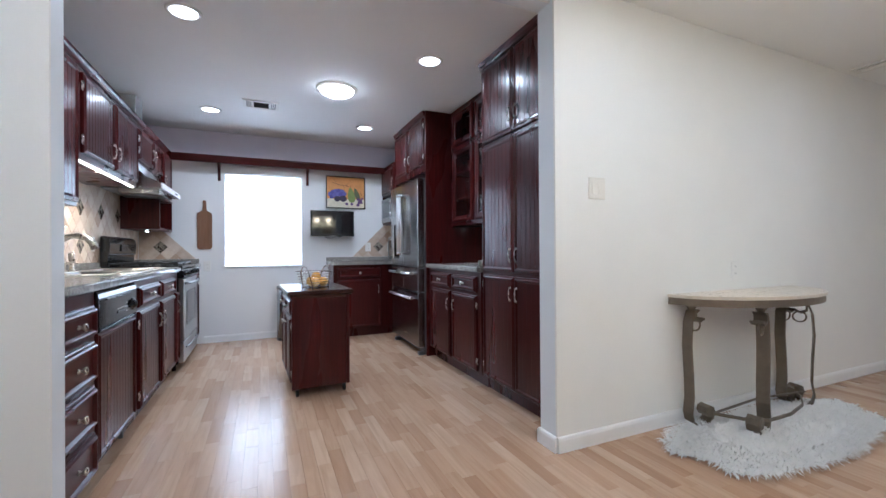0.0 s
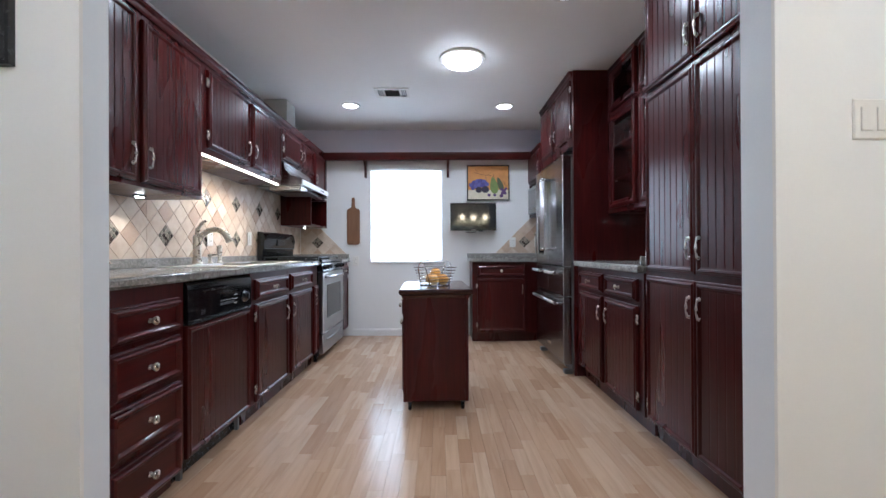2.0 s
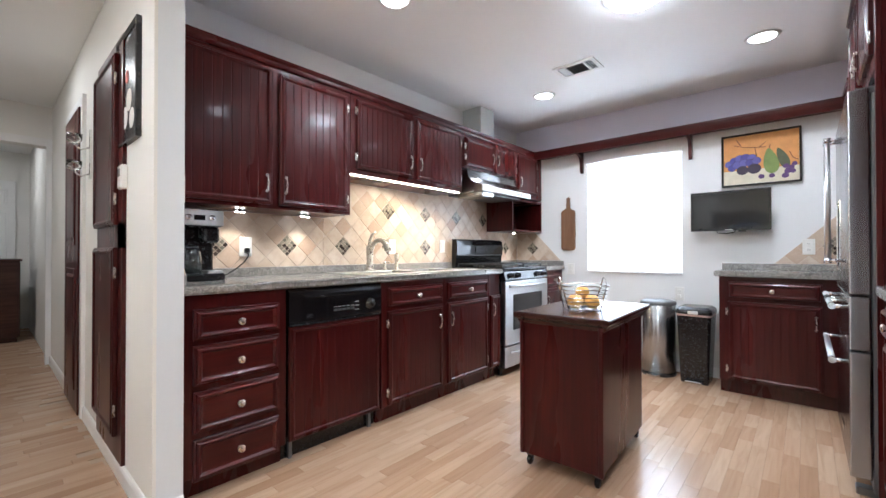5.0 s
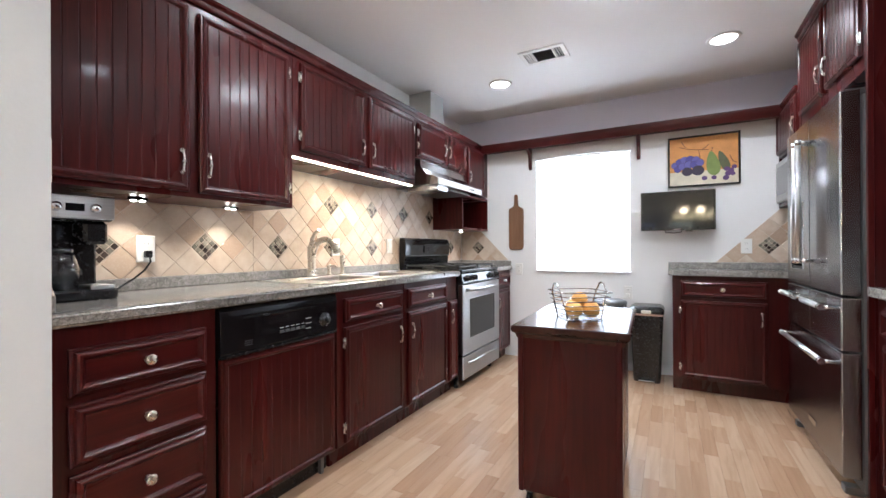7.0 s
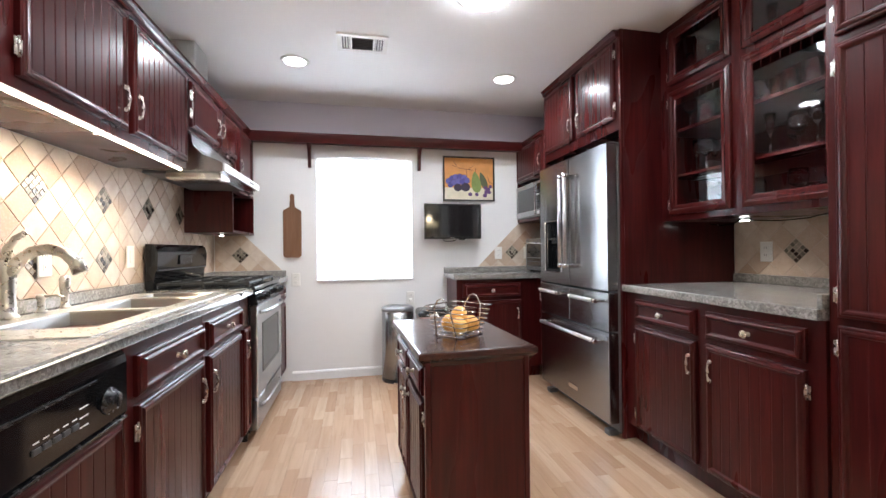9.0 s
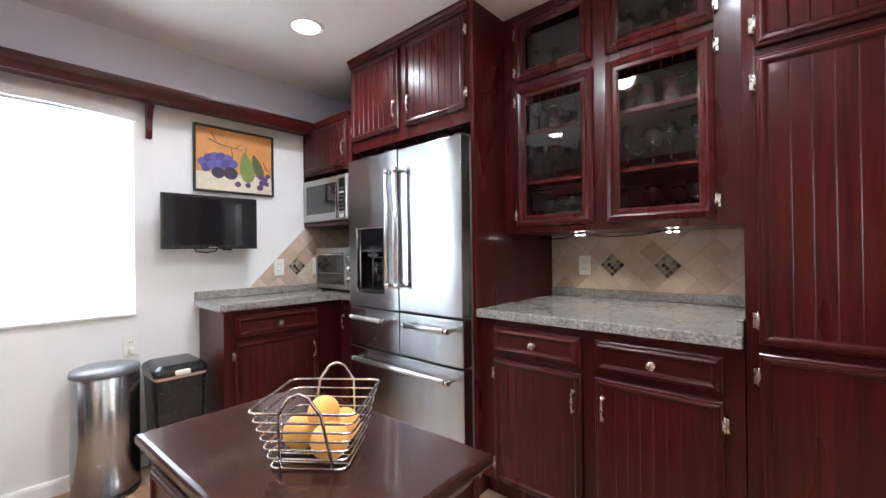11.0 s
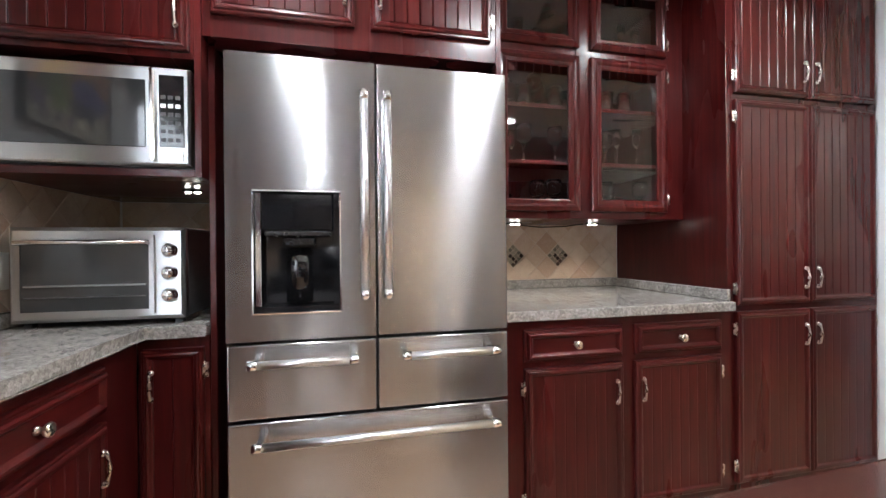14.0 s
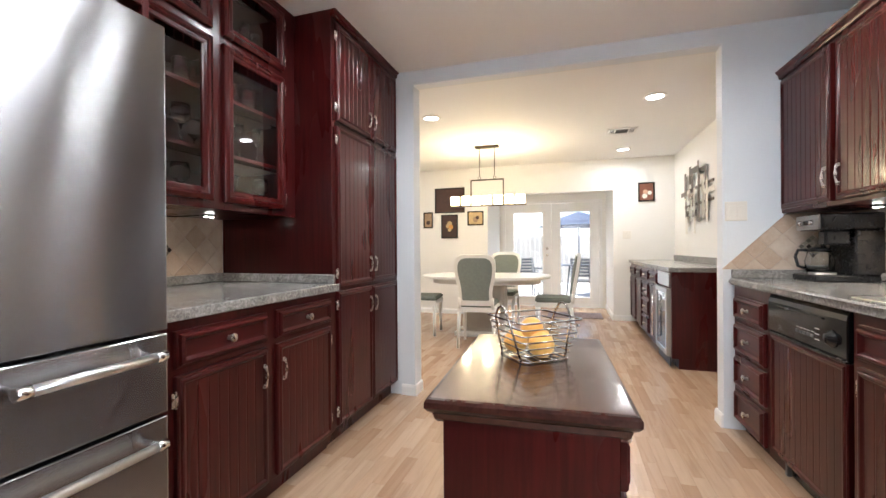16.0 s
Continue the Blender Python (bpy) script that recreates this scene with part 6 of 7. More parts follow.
RA, RB = 0.78, 0.285
bm = bmesh.new()
prism(bm, [(RA * 0.94 * rug_edge(a) * math.cos(a), RB * 0.94 * rug_edge(a) * math.sin(a)) for a in [2 * math.pi * i / 72 for i in range(72)]], 0.0, 0.012)
FUR = plain("white_fur", (0.80, 0.79, 0.77), 0.85, vary=0.06, scale=14, grain=150)
part("hide", bm, FUR, rg2)
rr = np.random.RandomState(3)
verts, faces = [], []
for i in range(9000):
    a, q = rr.uniform(0, 2 * math.pi), math.sqrt(rr.uniform(0, 1))
    k = q * rug_edge(a)
    x, y = RA * k * math.cos(a), RB * k * math.sin(a)
    d = a + rr.normal(0, 0.5) if q > 0.6 else 0.6 + 0.9 * math.sin(x * 9 + y * 5) + rr.normal(0, 0.6)
    ln, up = rr.uniform(0.03, 0.065), rr.uniform(0.010, 0.034) * (1.15 - 0.6 * q)
    w = rr.uniform(0.003, 0.006)
    cx, cy = math.cos(d), math.sin(d)
    b = len(verts)
    verts += [(x - cy * w, y + cx * w, 0.008), (x + cy * w, y - cx * w, 0.008), (x + cx * ln * 0.55 + cy * w * 0.7, y + cy * ln * 0.55 - cx * w * 0.7, 0.012 + up), (x + cx * ln * 0.55 - cy * w * 0.7, y + cy * ln * 0.55 + cx * w * 0.7, 0.012 + up), (x + cx * ln, y + cy * ln, 0.006 + up * 0.55)]
    faces += [(b, b + 1, b + 2, b + 3), (b + 3, b + 2, b + 4)]
me = bpy.data.meshes.new("fur")
me.from_pydata(verts, [], faces)
me.materials.append(FUR)
fur = new("fur", me)
fur.parent = rg2
fur["kind"] = "stuff"

# patio doors in the recess
pd = tagged(thing("door_1", pose(0, RY, 0), "white glazed double patio doors with brass handle", "door"), kind="structure")
PX = (-0.15, 0.69, 1.55)
PTOP = 1.93
part("door_frame", box_set([(PX[0] - 0.05, PX[0], -0.09, 0.01, 0, PTOP), (PX[2], PX[2] + 0.05, -0.09, 0.01, 0, PTOP), (PX[0] - 0.05, PX[2] + 0.05, -0.09, 0.01, PTOP, PTOP + 0.05)]), TRIM, pd)
for a, b in ((PX[0] + 0.003, PX[1] - 0.002), (PX[1] + 0.002, PX[2] - 0.003)):
    bm = bmesh.new()
    s = 0.16
    for q in ((a, a + s, 0.01, PTOP - 0.004), (b - s, b, 0.01, PTOP - 0.004), (a + s, b - s, 0.01, 0.18), (a + s, b - s, 1.76, PTOP - 0.004)):
        bx(q[0], q[1], -0.045, 0, q[2], q[3], 0, bm)
    bmesh.ops.remove_doubles(bm, verts=bm.verts, dist=0.0005)
    leaf = part("door_leaf", bm, TRIM, pd)
    bm = bmesh.new()
    loft(bm, a + s - 0.02, b - s + 0.02, 0.16, 1.78, [(0.022, 0.0), (0.0, 0.0), (0.004, 0.012), (0.022, 0.010), (0.022, 0.0)], fill=False, back=False)
    part("glazing_bead", bm, TRIM, leaf)
    g = part("pane", bx(a + s, b - s, -0.026, -0.022, 0.18, 1.76), GLASS, leaf)
    g.visible_shadow = False
bm = bmesh.new()
lathe(bm, [(0.027, 0), (0.027, 0.006), (0.012, 0.010), (0.012, 0.035), (0.026, 0.045), (0.024, 0.060), (0, 0.064)], 16, Matrix.Translation((0.77, 0.001, 0.965)) @ pose(0, 0, 0, -90))
part("door_knob", bm, PEWTER, pd)
bm = bmesh.new()
lathe(bm, [(0.026, 0), (0.024, 0.012), (0, 0.014)], 16, Matrix.Translation((0.77, 0.001, 1.085)) @ pose(0, 0, 0, -90))
part("deadbolt", bm, PEWTER, pd)
mat = thing("door_mat", pose(0.30, -2.35, 0), "dark red and grey woven mat before the doors", "mat")
part("weave", bx(-0.42, 0.42, -0.28, 0.28, 0.0, 0.010, 0.004), plain("woven_mat", (0.16, 0.11, 0.10), 0.9, vary=0.5, scale=30, grain=160, stretch=(4, 0.4, 1)), mat)

# outside the doors: patio slab, table and chairs, bright sky
structure("ground", bx(-30, 30, -45, RY - 0.10, -0.16, -0.03), plain("patio_concrete", (0.45, 0.43, 0.40), 0.8, vary=0.12), "pale concrete patio")
pf = thing("patio_table", pose(0.15, -5.6, -0.03), "dark metal round patio table outside", "table")
bm = bmesh.new()
lathe(bm, [(0.50, 0.70), (0.50, 0.715), (0, 0.715)], 28)
part("tabletop", bm, DGREY, pf)
for a in (45, 135, 225, 315):
    bm = bmesh.new()
    tube(bm, [(0.40 * math.cos(radians(a)), 0.40 * math.sin(radians(a)), 0), (0.30 * math.cos(radians(a)), 0.30 * math.sin(radians(a)), 0.70)], 0.016, 8)
    part("leg", bm, DGREY, pf)


def patio_chair():
    ob = thing("patio_chair", pose(0, 0, 0), "dark metal patio chair standing outside", "chair", "patio chairs outside")
    part("seat", bx(-0.24, 0.24, -0.24, 0.24, 0.40, 0.425, 0.006), DGREY, ob)
    bm = bmesh.new()
    for x in (-0.24, 0.24):
        tube(bm, [(x, 0.26, 0), (x, 0.22, 0.42), (x, 0.30, 0.90)], 0.012, 8)
        tube(bm, [(x, -0.24, 0), (x, -0.24, 0.62), (x, 0.24, 0.64)], 0.012, 8)
    part("frame", bm, DGREY, ob)
    for i in range(6):
        part("slat", bx(-0.24, 0.24, 0.235 + i * 0.011, 0.245 + i * 0.011, 0.48 + i * 0.07, 0.53 + i * 0.07, 0.002), DGREY, ob)
    return ob


pc = patio_chair()
pc.matrix_world = pose(0.10, -4.75, -0.03, 0, 0, 180)
for m in (pose(-0.65, -5.7, -0.03, 0, 0, 90), pose(0.95, -5.5, -0.03, 0, 0, -80), pose(1.35, -4.9, -0.03, 0, 0, 200)):
    copy_thing(pc, m)
fence = thing("garden_fence", pose(0, -9.0, -0.03), "pale wooden garden fence beyond the patio", "fence")
fence_me = None
for i in range(40):
    if fence_me is None:
        fb = part("board", bx(-0.07, 0.07, -0.01, 0.01, 0, 1.5, 0.003), plain("pale_fence_wood", (0.42, 0.38, 0.33), 0.8, vary=0.2), fence)
        fence_me = fb.data
    else:
        fb = new("board", fence_me)
        fb.parent = fence
    fb.location.x = -3 + i * 0.15
pv = thing("patio_umbrella", pose(0.15, -5.6, -0.03), "folded-out blue-grey patio umbrella outside", "umbrella")
bm = bmesh.new()
lathe(bm, [(0.018, 0.716), (0.018, 1.95)], 10)
part("pole", bm, DGREY, pv)
bm = bmesh.new()
lathe(bm, [(0.95, 1.62), (0.96, 1.63), (0.5, 1.82), (0.02, 1.98), (0, 1.985)], 8, None, False)
part("canopy", bm, plain("umbrella_cloth", (0.05, 0.06, 0.09), 0.8, vary=0.3), pv)

# sideboard cabinets along the side wall
SF = -0.500
sb = thing("sideboard", facing_right(SF, DY + 0.05), "long cherry sideboard with drawers and doors", "cabinet")
slen = 0.475 - (DY + 0.05)
sdep = SF - (-1.09) - 0.002
carcass(sb, slen, sdep, 0, 0.874, toe=0.09)
for i, kind in enumerate(("door", "door", "drawers", "door")):
    a = 0.05 + i * (slen - 0.10) / 5 + 0.02
    b = 0.05 + (i + 1) * (slen - 0.10) / 5 - 0.02
    if kind == "door":
        add_drawer(sb, a, b, 0.715, 0.838)
        add_door(sb, a, b, 0.105, 0.690, "l" if i % 2 else "r", "top", False)
    else:
        for z0, z1 in ((0.715, 0.838), (0.515, 0.690), (0.310, 0.490), (0.105, 0.285)):
            add_drawer(sb, a, b, z0, z1)
a, b = 0.05 + 4 * (slen - 0.10) / 5 + 0.012, slen - 0.030
wc = thing("wine_cooler", facing_right(SF, DY + 0.05), "stainless undercounter wine cooler set into the sideboard", "wine cooler")
part("top_panel", bx(a, b, -0.018, -0.0005, 0.735, 0.862, 0.004), APPLIANCE, wc)
part("kick_plate", bx(a, b, -0.010, -0.0005, 0.015, 0.095, 0.002), DGREY, wc)
wd = part("door", bx(a + 0.045, b - 0.045, -0.030, -0.0005, 0.150, 0.672, 0.002), SMOKED, wc, "smoky glass door")
bm = bmesh.new()
loft(bm, a, b, 0.105, 0.718, [(0.046, -0.0005), (0.0, -0.0005), (0.0, -0.034), (0.004, -0.038), (0.042, -0.038), (0.046, -0.034), (0.046, -0.0005)], fill=False, back=False)
part("door_frame", bm, APPLIANCE, wd)
bm = bmesh.new()
tube(bm, [(a + 0.022, -0.038, 0.20), (a + 0.022, -0.070, 0.205), (a + 0.022, -0.070, 0.615), (a + 0.022, -0.038, 0.62)], 0.008, 10)
part("handle", bm, CHROME, wd)
st2 = thing("countertop", pose(0, 0, 0), "pale grey speckled sideboard countertop with back lip", "countertop")
part("slab", bx(-1.088, SF + 0.03, DY + 0.03, 0.495, 0.8745, 0.915, 0.006, seg=2), STONE, st2)
part("back_lip", bx(-1.088, -1.066, DY + 0.03, 0.495, 0.9155, 0.985, 0.003), STONE, st2)

# dining table
WHITEWOOD = plain("white_painted_wood", (0.80, 0.78, 0.73), 0.35, vary=0.05, scale=9)
DT = (1.42, -0.62)
dt = thing("dining_table", pose(*DT, 0), "white oval dining table on a broad pedestal", "table")
bm = bmesh.new()
prism(bm, [(0.82 * math.copysign(abs(math.cos(a)) ** 0.75, math.cos(a)), 0.53 * math.copysign(abs(math.sin(a)) ** 0.75, math.sin(a))) for a in [2 * math.pi * i / 48 for i in range(48)]], 0.725, 0.755)
bmesh.ops.bevel(bm, geom=[e for e in bm.edges if abs(e.verts[0].co.z - e.verts[1].co.z) < 1e-6], offset=0.009, segments=2, affect="EDGES")
part("tabletop", bm, WHITEWOOD, dt)
bm = bmesh.new()
prism(bm, [(0.70 * math.cos(a), 0.42 * math.sin(a)) for a in [2 * math.pi * i / 40 for i in range(40)]], 0.655, 0.7245)
part("apron", bm, WHITEWOOD, dt)
part("pedestal", tapered(-0.30, 0.30, -0.20, 0.20, [(0.06, 1.0), (0.10, 0.92), (0.60, 0.86), (0.6545, 0.95)], 0.05), plain("taupe_pedestal_paint", (0.46, 0.42, 0.36), 0.45, vary=0.06), dt)
part("plinth", tapered(-0.36, 0.36, -0.26, 0.26, [(0.0, 1.0), (0.045, 1.0), (0.0598, 0.94)], 0.05), WHITEWOOD, dt)

# dining chairs
SAGE = plain("sage_grey_fabric", (0.20, 0.22, 0.19), 0.9, vary=0.12, scale=40, grain=320, bumps=0.4)


def back_outline(w0, w1, z0, z1, r):
    """Narrow at the waist, round at the top."""
    right = [(w0, z0), (w0 * 0.98, z0 + 0.15), (w1 * 0.96, z0 + (z1 - z0) * 0.55), (w1, z1 - 0.14)]
    top = [(w1 - r + r * math.cos(radians(a)), z1 - r + r * math.sin(radians(a))) for a in (0, 25, 50, 70, 90)]
    pts = right + top
    return pts + [(-x, z) for x, z in pts[::-1]]


def dining_chair():
    ch = thing("dining_chair", pose(0, 0, 0), "white dining chair with sage grey upholstered back and seat", "chair", "chairs round the dining table")
    bm = bmesh.new()
    prism(bm, [(-0.225, -0.22), (0.225, -0.22), (0.205, 0.21), (-0.205, 0.21)], 0.395, 0.445)
    part("seat_rail", bm, WHITEWOOD, ch)
    bm = bmesh.new()
    prism(bm, [(-0.220, -0.225), (0.220, -0.225), (0.200, 0.20), (-0.200, 0.20)], 0.4455, 0.500)
    bmesh.ops.bevel(bm, geom=[e for e in bm.edges], offset=0.018, segments=3, affect="EDGES")
    part("seat_cushion", bm, SAGE, ch)
    lean = Matrix.Translation((0, 0.20, 0.45)) @ pose(0, 0, 0, 90 - 9)
    outer = [(x, z - 0.45) for x, z in back_outline(0.185, 0.225, 0.47, 1.04, 0.10)]
    inner = [(x, z - 0.45) for x, z in back_outline(0.150, 0.190, 0.53, 1.005, 0.09)]
    bm = bmesh.new()
    prism(bm, outer, -0.018, 0.018, lean)
    part("back_frame", bm, WHITEWOOD, ch)
    bm = bmesh.new()
    prism(bm, inner, -0.028, 0.028, lean)
    bmesh.ops.bevel(bm, geom=[e for e in bm.edges], offset=0.008, segments=2, affect="EDGES")
    part("back_pad", bm, SAGE, ch)
    for x in (-0.195, 0.195):
        bm = bmesh.new()
        tube(bm, [(x, -0.195, 0), (x, -0.195, 0.20), (x, -0.195, 0.396)], [0.014, 0.019, 0.024], 10)
        part("leg", bm, WHITEWOOD, ch)
        bm = bmesh.new()
        tube(bm, [(x, 0.255, 0), (x, 0.21, 0.22), (x * 0.97, 0.19, 0.396)], [0.015, 0.019, 0.022], 10)
        part("leg", bm, WHITEWOOD, ch)
        bm = bmesh.new()
        tube(bm, [(x * 0.95, 0.20, 0.43), (x * 0.93, 0.225, 0.55)], 0.018, 8)
        part("back_post", bm, WHITEWOOD, ch)
    return ch


dc = dining_chair()
dc.matrix_world = pose(1.385, -0.02, 0, 0, 0, 4)
for m in (pose(1.30, -1.22, 0, 0, 0, 176), pose(2.22, -0.45, 0, 0, 0, -84), pose(0.56, -0.62, 0, 0, 0, 92)):
    copy_thing(dc, m)

# chandelier over the table
BRONZE = plain("dark_bronze", (0.06, 0.045, 0.03), 0.4, 0.7, vary=0.2)
SHADE = glow("lit_shade_glass", (1.0, 0.80, 0.42), 2.6)
CX, CY = 1.40, -0.66
cl = thing("chandelier", pose(CX, CY, 0), "bronze linear chandelier with a row of lit glass shades", "chandelier")
part("canopy", bx(-0.155, 0.155, -0.045, 0.045, CEIL - 0.028, CEIL - 0.0005, 0.004), BRONZE, cl)
for x in (-0.10, 0.10):
    bm = bmesh.new()
    tube(bm, [(x, 0, CEIL - 0.028), (x, 0, 2.045)], 0.004, 6)
    for k in range(10):
        lathe(bm, [(0.004, -0.010), (0.008, 0), (0.004, 0.010)], 6, Matrix.Translation((x, 0, 2.07 + k * 0.033)))
    part("chain", bm, BRONZE, cl)
    bm = bmesh.new()
    tube(bm, [(x + 0.018 * math.cos(radians(a)), 0, 2.020 + 0.018 * math.sin(radians(a))) for a in range(0, 360, 30)], 0.004, 6, closed=True)
    part("ring", bm, BRONZE, cl)
bm = bmesh.new()
for b in ((-0.22, 0.22, -0.008, 0.008, 1.985, 2.001), (-0.22, -0.206, -0.008, 0.008, 1.665, 1.985), (0.206, 0.22, -0.008, 0.008, 1.665, 1.985), (-0.50, 0.50, -0.030, 0.030, 1.650, 1.665)):
    bx(*b, 0.0, bm)
part("frame", bm, BRONZE, cl)
for i in range(7):
    x = -0.432 + i * 0.144
    bm = bmesh.new()
    lathe(bm, [(0.050, 1.6655), (0.056, 1.672), (0.059, 1.70), (0.058, 1.785), (0.056, 1.785), (0.057, 1.70), (0.050, 1.675), (0, 1.672)], 20, Matrix.Translation((x, 0, 0)))
    part("shade", bm, SHADE, cl, "glowing amber glass shade")
for x in (-0.29, 0.0, 0.29):
    lamp("chandelier_lamp", "POINT", pose(CX + x, CY, 1.85), 16, WARM, radius=0.06)


def wall_picture(x0, x1, z0, z1, y, rz, label, ground, blobs, frame_mat=None, border=0.018):
    """A small framed picture on a wall; built facing -y, turned by rz about its middle."""
    mid = (x0 + x1) / 2
    hw = (x1 - x0) / 2
    ob = thing("wall_picture", pose(mid, y, 0, 0, 0, rz), label, "picture")
    bm = bmesh.new()
    loft(bm, -hw, hw, z0, z1, [(border, 0.0), (0, 0.0), (0, -0.020), (border * 0.5, -0.022), (border, -0.014), (border, 0.0)], fill=False, back=False)
    part("frame", bm, frame_mat or BLACK, ob)
    part("sheet", bx(-hw + border, hw - border, -0.010, -0.003, z0 + border, z1 - border), ground, ob)
    ly = -0.0105
    for u, v, r, mt in blobs:
        part("shape", disc(-hw + 2 * hw * u, z0 + (z1 - z0) * v, r, r, ly), mt, ob)
        ly -= 0.0004
    return ob


DARKRED = flat_colour("print_dark_brown", (0.05, 0.022, 0.016))
GOLD = flat_colour("print_gold", (0.55, 0.26, 0.06))
SEPIA = flat_colour("print_sepia", (0.50, 0.36, 0.18))
TAN = flat_colour("print_tan", (0.30, 0.20, 0.12))
REDDISH = flat_colour("print_red_brown", (0.20, 0.07, 0.04))
wall_picture(2.045, 2.565, 1.70, 2.12, DY, 180, "dark framed picture of a pale flower", DARKRED, [(0.68, 0.45, 0.05, GOLD), (0.64, 0.55, 0.035, SEPIA)])
wall_picture(2.165, 2.455, 1.27, 1.67, DY, 180, "dark framed picture of golden flowers", DARKRED, [(0.5, 0.62, 0.042, SEPIA), (0.40, 0.52, 0.036, SEPIA), (0.58, 0.48, 0.040, GOLD), (0.5, 0.36, 0.030, SEPIA)])
wall_picture(1.726, 1.996, 1.48, 1.715, DY, 180, "small framed sepia print", SEPIA, [(0.5, 0.42, 0.045, TAN), (0.62, 0.55, 0.03, DARKRED)])
wall_picture(2.61, 2.775, 1.45, 1.72, DY, 180, "small dark framed still life print", TAN, [(0.5, 0.35, 0.035, DARKRED)])
wall_picture(-0.825, -0.605, 1.775, 2.055, DY, 180, "small framed picture of pale jars", REDDISH, [(0.70, 0.45, 0.030, IVORY), (0.45, 0.50, 0.035, flat_colour("print_peach", (0.55, 0.33, 0.22))), (0.40, 0.28, 0.035, IVORY)])
wall_picture(-1.065, -0.690, 1.54, 2.045, PYL, 0, "black framed picture of white flowers on black", BLACK, [(0.35, 0.25, 0.05, WHITE), (0.55, 0.38, 0.05, IVORY), (0.45, 0.6, 0.03, flat_colour("print_red", (0.45, 0.08, 0.06))), (0.7, 0.2, 0.045, WHITE)])

# sculpted metal wall art on the side wall
art = thing("wall_sculpture", facing_right(-1.09, -1.52), "abstract metal wall sculpture of overlapping plates", "wall art")
ra = random.Random(8)
MIRROR = plain("polished_plate", (0.55, 0.54, 0.50), 0.2, 0.9, vary=0.1)
UMBER = plain("umber_plate", (0.10, 0.075, 0.055), 0.4, 0.5, vary=0.2)
CREAMP = plain("cream_plate", (0.66, 0.62, 0.54), 0.4, vary=0.1)
for i in range(26):
    u = 0.06 + 1.10 * ra.random()
    v = 1.30 + 0.72 * ra.random()
    tall = ra.random() < 0.65
    w, h = (ra.uniform(0.05, 0.09), ra.uniform(0.20, 0.42)) if tall else (ra.uniform(0.22, 0.42), ra.uniform(0.05, 0.08))
    if tall and abs(u - 0.9) < 0.15:
        h += 0.15
    y = -0.012 - 0.0016 * i
    part("plate", bx(max(0.0, u - w / 2), min(1.25, u + w / 2), y - 0.003, y, max(1.26, v - h / 2), min(2.13, v + h / 2), 0.001), ra.choice((MIRROR, UMBER, CREAMP, CREAMP, UMBER)), art)
part("back_bar", bx(0.05, 1.15, -0.012, 0.0, 1.60, 1.63), UMBER, art)
part("back_bar", bx(0.05, 1.15, -0.012, 0.0, 1.80, 1.83), UMBER, art)

# hall: cabinet doors in the partition wall, thermostat, candle sconce, far doorway
hc = thing("hall_cabinet", pose(-1.55, PYL, 0), "narrow built-in cherry hall cabinet with two doors", "cabinet")
part("face_frame", box_set([(0.0, 0.60, -0.016, 0.0, 0.085, 0.19), (0.0, 0.60, -0.016, 0.0, 1.075, 1.19), (0.0, 0.60, -0.016, 0.0, 1.985, 2.06), (0.0, 0.03, -0.016, 0.0, 0.19, 1.985), (0.50, 0.60, -0.016, 0.0, 0.19, 1.985), (0.03, 0.50, -0.004, 0.0, 0.19, 1.985)]), CHERRY, hc)
for z0, z1 in ((0.20, 1.08), (1.185, 1.99)):
    d = part("door", door_bm(0.015, 0.520, z0, z1, False), CHERRY, hc)
    d.location.y = -0.0165
    for hz in (z0 + 0.12, z1 - 0.12):
        fitting("hinge", HINGE, d, 0.522, -0.010, hz, 180)
hdoor = tagged(thing("door_2", pose(-2.75, PYL, 0), "dark red panelled hall door in a white frame", "door"), kind="structure")
part("door_leaf", bx(0.0, 0.62, -0.030, 0.0, 0.01, 2.0, 0.003), CHERRY, hdoor)
for z0, z1 in ((0.15, 0.95), (1.10, 1.85)):
    bm = bmesh.new()
    loft(bm, 0.10, 0.52, z0, z1, [(0, -0.030), (0.004, -0.036), (0.02, -0.034), (0.04, -0.030), (0.06, -0.036)])
    part("panel", bm, CHERRY, hdoor)
part("casing", box_set([(-0.07, -0.002, -0.020, 0.0, 0.0, 2.07), (0.622, 0.69, -0.020, 0.0, 0.0, 2.07), (-0.002, 0.622, -0.020, 0.0, 2.002, 2.07)]), TRIM, hdoor)
th = thing("thermostat", pose(-0.955, PYL, 1.400), "small white wall thermostat in the hall", "thermostat")
part("case", bx(-0.035, 0.035, -0.028, 0.0, -0.055, 0.055, 0.006), WHITE, th)
part("display", bx(-0.022, 0.022, -0.0295, -0.0275, 0.0, 0.035), DGREY, th)
sc = thing("wall_sconce", pose(-1.86, PYL, 0), "chrome wall candle holder with glass cups", "sconce")
part("back_bar", bx(-0.01, 0.01, -0.012, 0.0, 1.50, 1.80, 0.003), CHROME, sc)
for z in (1.54, 1.70):
    bm = bmesh.new()
    tube(bm, [(0, -0.012, z - 0.01), (0, -0.05, z - 0.03), (0, -0.08, z)], 0.005, 8)
    part("arm", bm, CHROME, sc)
    bm = bmesh.new()
    lathe(bm, [(0.02, z), (0.035, z + 0.02), (0.038, z + 0.06), (0.036, z + 0.06), (0.033, z + 0.022), (0, z + 0.004)], 16, Matrix.Translation((0, -0.08, 0)))
    part("cup", bm, GLASS, sc)
hf = tagged(thing("door_3", pose(-4.0, 0, 0), "white hall door frame with the door open", "door"), kind="structure")
